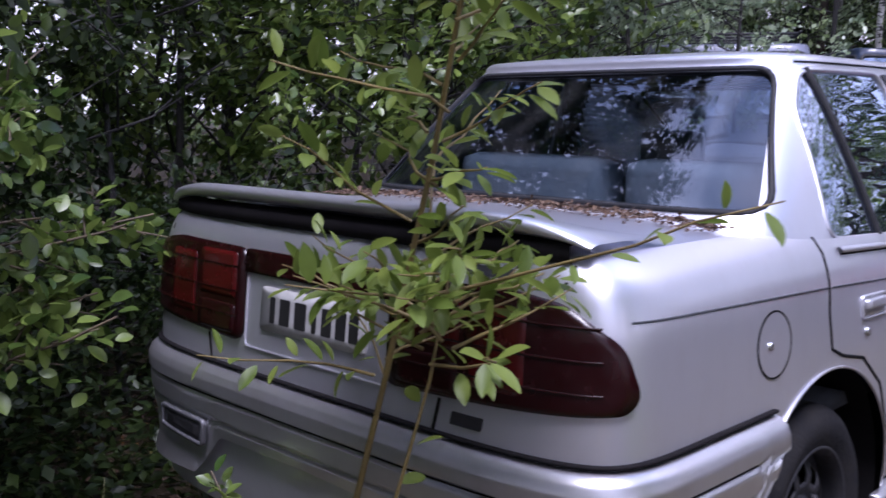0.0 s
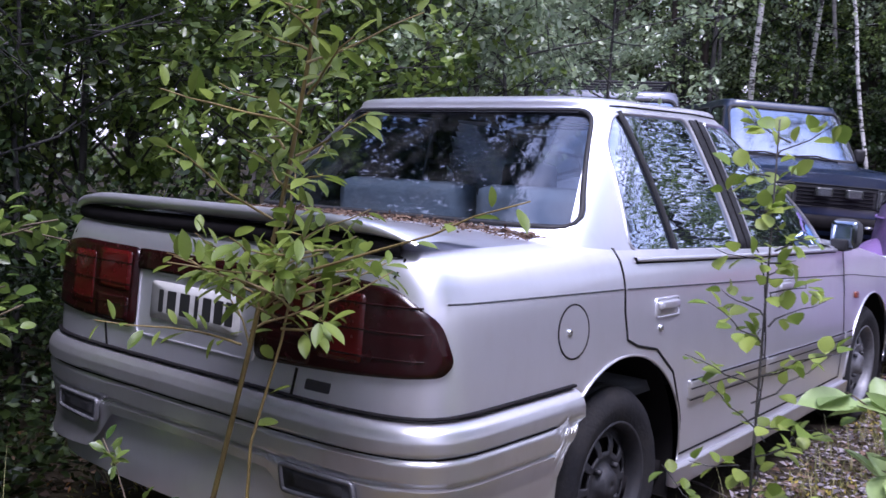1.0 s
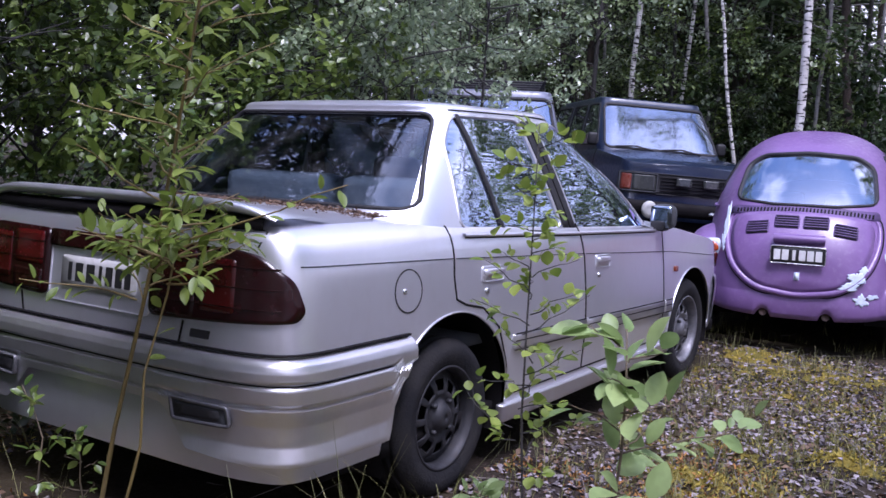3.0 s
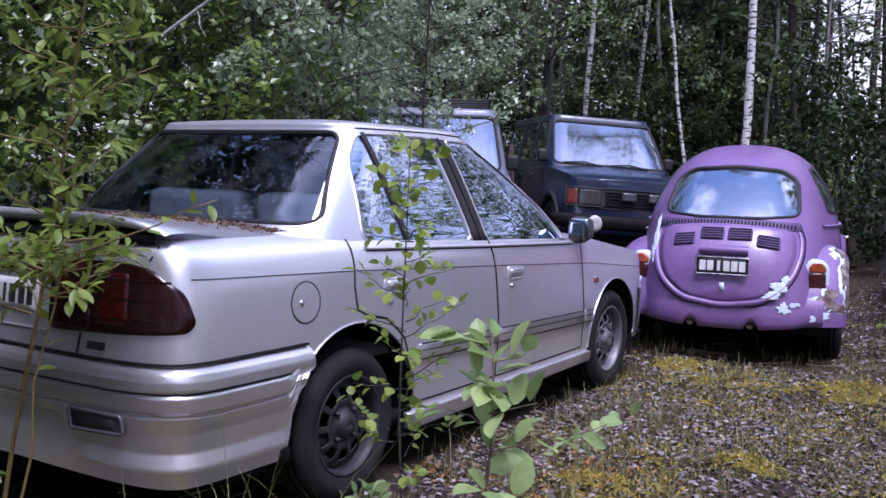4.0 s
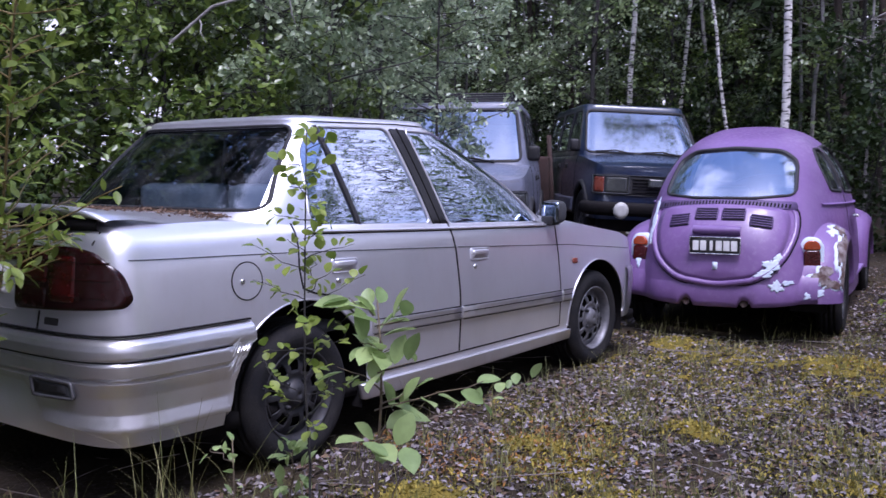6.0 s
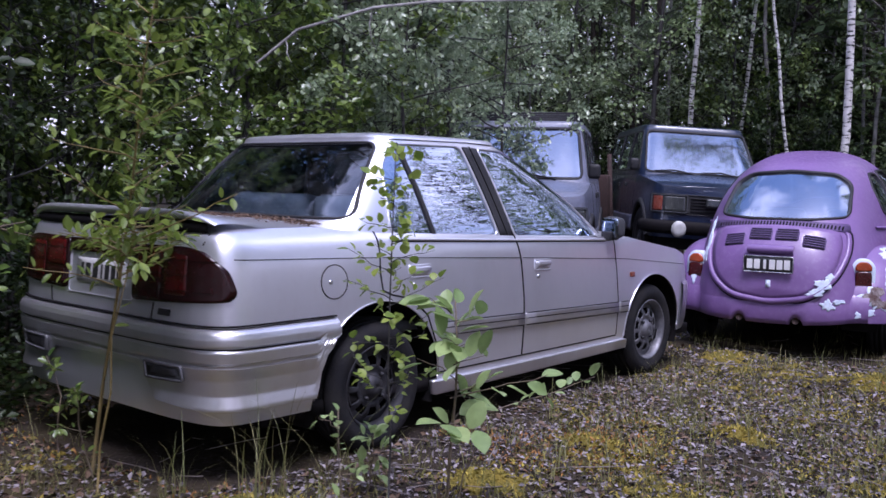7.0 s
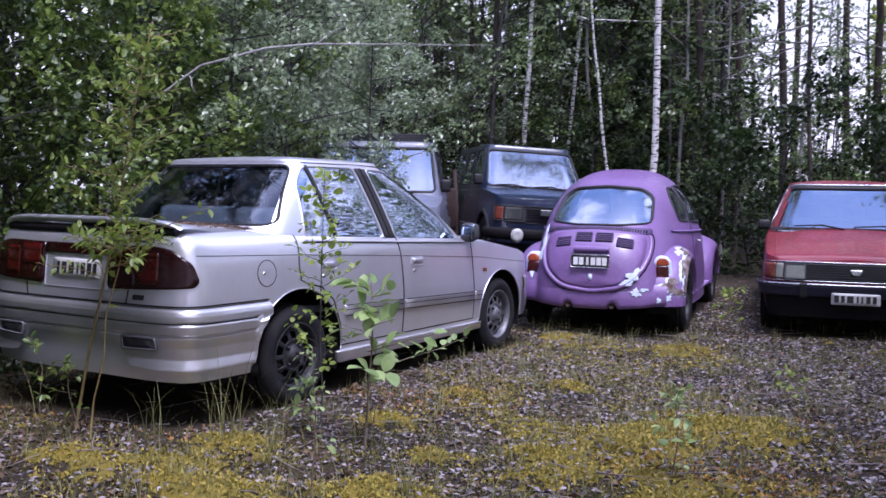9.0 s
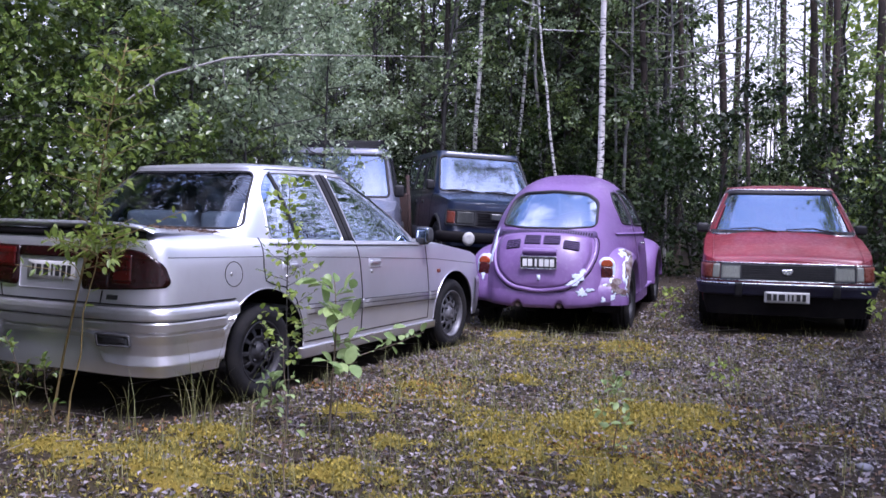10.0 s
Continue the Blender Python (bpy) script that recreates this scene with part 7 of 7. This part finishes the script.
sprig(side_shoot, (1.62, 0.50, 0.0), (1.66, 0.62, 0.36), 2, 0.05, PALE_LEAF, STEM, 0.004, 0.62, stem="stem", start=0.7)
sprig(side_shoot, (1.66, 0.62, 0.36), (1.90, 0.98, 0.48), 11, 0.055, PALE_LEAF, STEM, 0.003, 0.66)
sapling("leafy_shoot", "pale leafy shoot in the moss", (3.10, 0.65, -0.02), (3.14, 0.63, 0.42), 9, 0.13, 5, 0.045, PALE_LEAF, STEM, 0.004, 0.2)
sapling("thin_shoot", "thin leafless shoot with a few leaves", (2.04, -0.47, -0.02), (2.02, -0.45, 0.62), 5, 0.10, 3, 0.035, PALE_LEAF, STEM, 0.004, 0.3)
sapling("leafy_shoot", "leafy shoot beside the rear wheel", (1.22, 0.48, -0.02), (1.25, 0.46, 0.26), 6, 0.11, 4, 0.06, PALE_LEAF, STEM, 0.004, 0.15)
sapling("leafy_shoot", "leafy shoot in the shade behind the bumper", (0.25, -0.15, -0.02), (0.22, -0.2, 0.36), 6, 0.10, 4, 0.04, LEAF_MID, STEM, 0.004, 0.2)
sapling("leafy_shoot", "leafy shoot in the shade behind the bumper", (-0.15, -0.05, -0.02), (-0.20, -0.1, 0.42), 6, 0.12, 5, 0.045, LEAF_MID, STEM, 0.004, 0.2)
sapling("leafy_shoot", "small leafy shoot beside the purple car", (2.1, 5.3, -0.02), (2.15, 5.3, 0.42), 9, 0.16, 5, 0.05, LEAF_BRIGHT, STEM, 0.005, 0.2)
sapling("leafy_shoot", "small leafy shoot in the leaf litter", (3.2, 2.6, -0.02), (3.2, 2.6, 0.20), 5, 0.1, 4, 0.04, LEAF_BRIGHT, STEM, 0.004, 0.2)
sapling("leafy_shoot", "yellow-green shoot beside the red car", (3.95, 5.15, -0.02), (4.0, 5.1, 0.75), 12, 0.26, 6, 0.06, LEAF_BRIGHT, STEM, 0.006, 0.3)
near_bush = broadleaf("low_bush", 1.45, 0.62, 0.014, 16, 60, 0, 0.062, STEM, LEAF_MID, 0.35, near=True, label="low bush with yellow-green leaves", category="bush", lean=0.05)
stand(near_bush, -0.95, -0.45)


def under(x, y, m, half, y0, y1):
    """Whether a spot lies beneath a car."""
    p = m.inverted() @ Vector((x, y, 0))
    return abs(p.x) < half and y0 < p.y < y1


# Pale litter is left out beneath the cars, deepening the shade there.
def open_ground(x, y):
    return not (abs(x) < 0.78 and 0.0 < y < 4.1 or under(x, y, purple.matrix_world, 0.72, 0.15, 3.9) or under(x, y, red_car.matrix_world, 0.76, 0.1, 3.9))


def scatter(name, n, size, material, where, label, category, tilt, up=0.0, wide=0.6, lift=0.004, x=(2.2, 2.7), y=(2.6, 3.2), near=False):
    """Countless small pieces over the ground where the rule allows."""
    px, py = rng.normal(*x, n), rng.normal(*y, n)
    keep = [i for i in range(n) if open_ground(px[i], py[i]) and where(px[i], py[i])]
    at = [(px[i], py[i], ground_z(px[i], py[i]) + cushion_z(px[i], py[i]) + lift * rng.uniform(0.5, 2.0)) for i in keep]
    m = len(at)
    way = rng.normal(size=(m, 3)) * (1, 1, 0.25) + (0, 0, up)
    return tagged(leaf_sheet(name, at, way, size * rng.uniform(0.5, 1.4, m), wide, material, None, 0.5, near, tilt), label, category, kind="stuff")


LITTER = leaf_mat("grey_leaf_litter", (0.026, 0.020, 0.021), (0.300, 0.262, 0.275), back=0.05, rough=0.7)
LITTER_BROWN = leaf_mat("brown_leaf_litter", (0.060, 0.032, 0.020), (0.135, 0.085, 0.050), back=0.05, rough=0.75)
MOSS = leaf_mat("yellow_moss", (0.15, 0.130, 0.020), (0.40, 0.315, 0.050), back=0.25, rough=0.8)
MOSS_GREEN = leaf_mat("green_moss", (0.065, 0.068, 0.018), (0.18, 0.165, 0.042), back=0.25, rough=0.8)
GRASS = leaf_mat("thin_grass", (0.11, 0.125, 0.032), (0.26, 0.24, 0.10), back=0.3, rough=0.6)
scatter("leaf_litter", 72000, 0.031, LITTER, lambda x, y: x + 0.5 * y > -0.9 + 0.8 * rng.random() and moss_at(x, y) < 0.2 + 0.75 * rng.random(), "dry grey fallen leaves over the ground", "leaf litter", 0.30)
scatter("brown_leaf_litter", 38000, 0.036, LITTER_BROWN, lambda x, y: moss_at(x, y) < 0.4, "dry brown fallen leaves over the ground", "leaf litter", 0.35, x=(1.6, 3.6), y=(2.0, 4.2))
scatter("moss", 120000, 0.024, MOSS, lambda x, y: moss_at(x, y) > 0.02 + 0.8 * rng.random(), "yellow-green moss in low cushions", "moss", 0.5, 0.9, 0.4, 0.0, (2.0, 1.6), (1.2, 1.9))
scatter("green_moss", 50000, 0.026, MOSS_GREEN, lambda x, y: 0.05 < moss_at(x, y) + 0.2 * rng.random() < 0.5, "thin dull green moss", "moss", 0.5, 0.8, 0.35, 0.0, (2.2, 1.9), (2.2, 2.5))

MOSS_RUST = leaf_mat("russet_moss", (0.16, 0.075, 0.018), (0.34, 0.165, 0.040), back=0.2, rough=0.8)
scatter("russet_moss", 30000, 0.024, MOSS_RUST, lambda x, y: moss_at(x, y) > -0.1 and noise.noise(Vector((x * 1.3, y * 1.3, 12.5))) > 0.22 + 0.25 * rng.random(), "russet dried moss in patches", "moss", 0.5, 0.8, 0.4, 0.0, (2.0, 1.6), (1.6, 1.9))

# near-black low leaves added behind the silver car to paint the shade there
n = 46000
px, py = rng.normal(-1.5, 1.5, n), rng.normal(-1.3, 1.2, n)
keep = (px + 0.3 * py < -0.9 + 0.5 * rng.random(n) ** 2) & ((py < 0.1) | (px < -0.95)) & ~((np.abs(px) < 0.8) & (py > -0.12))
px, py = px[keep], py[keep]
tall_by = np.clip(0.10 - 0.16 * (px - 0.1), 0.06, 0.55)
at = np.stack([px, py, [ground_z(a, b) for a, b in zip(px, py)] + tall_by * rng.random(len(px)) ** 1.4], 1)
tagged(leaf_sheet("low_shade_plants", at, rng.normal(size=(len(px), 3)) * (1, 1, 0.4) + (0, 0, 0.2), 0.055 * rng.uniform(0.5, 1.3, len(px)), 0.6, LEAF_DEEP_SHADE, None, 0.25), "low leafy plants added under the bushes, coloured near-black for shade", "plants", kind="stuff")


def grass(name, tufts, label, blade=0.22):
    """Arching blades, four joints each, in one sheet."""
    verts, faces = [], []
    for x, y, count, length in tufts:
        for _ in range(count):
            a, L = rng.uniform(0, 2 * math.pi), length * rng.uniform(0.5, 1.2)
            bx, by = x + rng.normal() * 0.035, y + rng.normal() * 0.035
            z = ground_z(bx, by) + cushion_z(bx, by) - 0.005
            d, lean, w = np.array([math.cos(a), math.sin(a)]), rng.uniform(0.2, 0.9), rng.uniform(0.0012, 0.0028)
            n0 = len(verts)
            for k in range(5):
                q = k / 4
                h, s = L * (q - 0.35 * lean * q * q), L * lean * 0.8 * q * q
                ww = w * (1 - 0.85 * q)
                for sgn in (-1, 1):
                    verts.append((bx + d[0] * s - d[1] * ww * sgn, by + d[1] * s + d[0] * ww * sgn, z + h))
            faces += [(n0 + 2 * k, n0 + 2 * k + 1, n0 + 2 * k + 3, n0 + 2 * k + 2) for k in range(4)]
    data = bpy.data.meshes.new(name)
    data.from_pydata(verts, [], faces)
    data.materials.append(GRASS)
    return tagged(new(name, data), label, "grass", kind="stuff")


tufts = [(float(rng.normal(2.0, 1.8)), float(rng.normal(1.8, 2.4)), int(rng.integers(3, 9)), float(rng.uniform(0.06, 0.16))) for _ in range(2400)]
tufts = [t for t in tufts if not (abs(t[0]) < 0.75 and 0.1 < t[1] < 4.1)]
grass("thin_grass", tufts, "thin short grass blades over moss and litter")
grass("long_grass", [(1.10, 0.02, 26, 0.34), (1.02, 0.15, 12, 0.48), (1.25, 0.2, 9, 0.5), (2.25, -0.15, 22, 0.26), (1.45, -0.05, 14, 0.3), (0.75, -0.1, 14, 0.35), (2.65, 1.9, 10, 0.25), (1.0, 1.35, 10, 0.3), (1.1, 1.9, 12, 0.25), (1.6, 4.25, 16, 0.25), (0.2, -0.3, 12, 0.35), (-0.4, -0.35, 14, 0.4)], "long arching grass tufts beside the silver car")

# a pale stone in the litter
bm = bmesh.new()
bmesh.ops.create_icosphere(bm, subdivisions=3, radius=0.036)
for v in bm.verts:
    v.co = v.co * (1 + 0.25 * noise.noise(v.co * 18)) * 1.0
    v.co.z *= 0.6
stone = part("stone", bm, mat("pale_stone", (0.20, 0.20, 0.23), (0.15, 0.15, 0.17), (0.12, 0.11, 0.10), scale=18, scale2=90, rough=0.8, bump=0.3))
stone.matrix_world = pose(4.175, 1.07, ground_z(4.175, 1.07) + 0.015, 0, 0, 30)
tagged(stone, "small pale grey stone in the leaf litter", "stone")

# bare twigs on the ground
bm = bmesh.new()
for _ in range(420):
    x, y, a, L = float(rng.normal(2.3, 1.9)), float(rng.normal(2.0, 2.4)), rng.uniform(0, 6.28), rng.uniform(0.08, 0.38)
    p = np.array([x, y, ground_z(x, y) + cushion_z(x, y) + 0.010])
    e = p + (math.cos(a) * L, math.sin(a) * L, rng.uniform(-0.004, 0.03))
    tube(bm, [Vector(v) for v in wobble(p, e, 4, 0.02)], [0.003, 0.0026, 0.002, 0.0012], 4, False)
TWIG = mat("dead_twig", (0.20, 0.17, 0.16), (0.12, 0.10, 0.09), rough=0.85)
tagged(part("dead_twigs", bm, TWIG), "dead grey twigs strewn over the ground", "twigs", kind="stuff")

# a dead bough hangs out over the silver car
bough = thing("dead_bough", pose(0, 0, 0), "bare grey bough reaching out over the silver car", "branch")
bm = bmesh.new()
tube(bm, [Vector(p) for p in ((-1.9, 2.2, 1.9), (-1.352, 2.3, 2.22), (-1.027, 2.7, 2.392), (-0.784, 3.0, 2.452), (-0.225, 3.5, 2.479), (0.382, 4.0, 2.502))], [0.010, 0.010, 0.010, 0.009, 0.006, 0.003], 8)
part("stem", bm, BARK_POLE, bough)
for b, e in (((-1.027, 2.7, 2.392), (-0.985, 2.7, 2.08)), ((-0.784, 3.0, 2.45), (-0.6, 3.2, 2.62)), ((-1.45, 2.28, 2.16), (-1.30, 2.2, 1.98))):
    bm = bmesh.new()
    tube(bm, [Vector(p) for p in wobble(b, e, 4, 0.04)], [0.006, 0.005, 0.004, 0.002], 6)
    part("twig", bm, BARK_POLE, bough)

# needles and dead leaves caught on the cars
def caught(name, n, spots, label, size=0.02):
    at = [p + Vector((0, 0, 0.004)) for p in spots(n)]
    way = rng.normal(size=(len(at), 3)) * (1, 1, 0.15)
    return tagged(leaf_sheet(name, at, way, size * rng.uniform(0.4, 1.4, len(at)), 0.4, LITTER_BROWN, None, 0.4, False, 0.4), label, "leaf litter", kind="stuff")


def on_boot(n):
    out = []
    for _ in range(n):
        x = rng.uniform(-0.66, 0.68)
        y = 0.70 - 0.10 * abs(x) ** 2 - abs(rng.normal()) * 0.055 + 0.06 * abs(x)
        out.append(Vector((x, y, 1.0 + 0.022 * (1 - abs(x / 0.72) ** 2.5) + rng.uniform(0, 0.006))))
    return out


caught("boot_needles", 2600, on_boot, "brown needles and dead leaves along the rear window's foot")

# a made-up rusty machine fills an unclear brown shape between the off-road cars
rusty = thing("rusty_machine", pose(-3.2, 9.2, 0.1, 0, 0, 20), "made-up rusty iron machine for an unclear brown shape behind the cars", "farm tool")
bm = bmesh.new()
box(bm, (-0.16, -0.12, 0.62), (0.16, 0.12, 1.22), 0.03)
part("gear_box", bm, RUSTY_STEEL, rusty)
for x in (-0.22, 0.22):
    bm = bmesh.new()
    tube(bm, [(x, -0.1, -0.08), (x * 0.8, 0, 0.7), (x * 0.6, 0, 1.5)], 0.03, 8)
    part("strut", bm, RUSTY_STEEL, rusty)
for z in (0.55,):
    bm = bmesh.new()
    tube(bm, [(-0.35, 0, z), (0.35, 0.1, z + 0.02)], 0.025, 8)
    part("cross_bar", bm, RUSTY_STEEL, rusty)


def on_red_roof(n):
    m = red_car.matrix_world
    out = []
    for _ in range(n):
        x, y = rng.uniform(-0.5, 0.5), 2.13 - abs(rng.normal()) * 0.10
        out.append(m @ Vector((x, y, 1.355 + 0.030 * (1 - (x / 0.58) ** 2) * 0.8)))
    return out


def on_red_cowl(n):
    m = red_car.matrix_world
    out = []
    for _ in range(n):
        x = rng.uniform(-0.62, 0.62)
        out.append(m @ Vector((x, 2.83 - 0.05 * abs(x) + rng.normal() * 0.012, 0.952 - 0.02 * abs(x))))
    return out


caught("roof_leaves", 350, on_red_roof, "dead leaves and needles on the red roof", 0.03)
caught("cowl_leaves", 260, on_red_cowl, "dead leaves along the red car's windscreen", 0.03)

# a few more thin trees in the gap behind the red car
plant(aspens, [(2.3, 18.0, 1.1), (3.3, 16.2, 1.0), (4.2, 19.0, 1.15), (4.9, 15.5, 1.0), (1.2, 19.5, 1.1)], "young aspens of the wood")
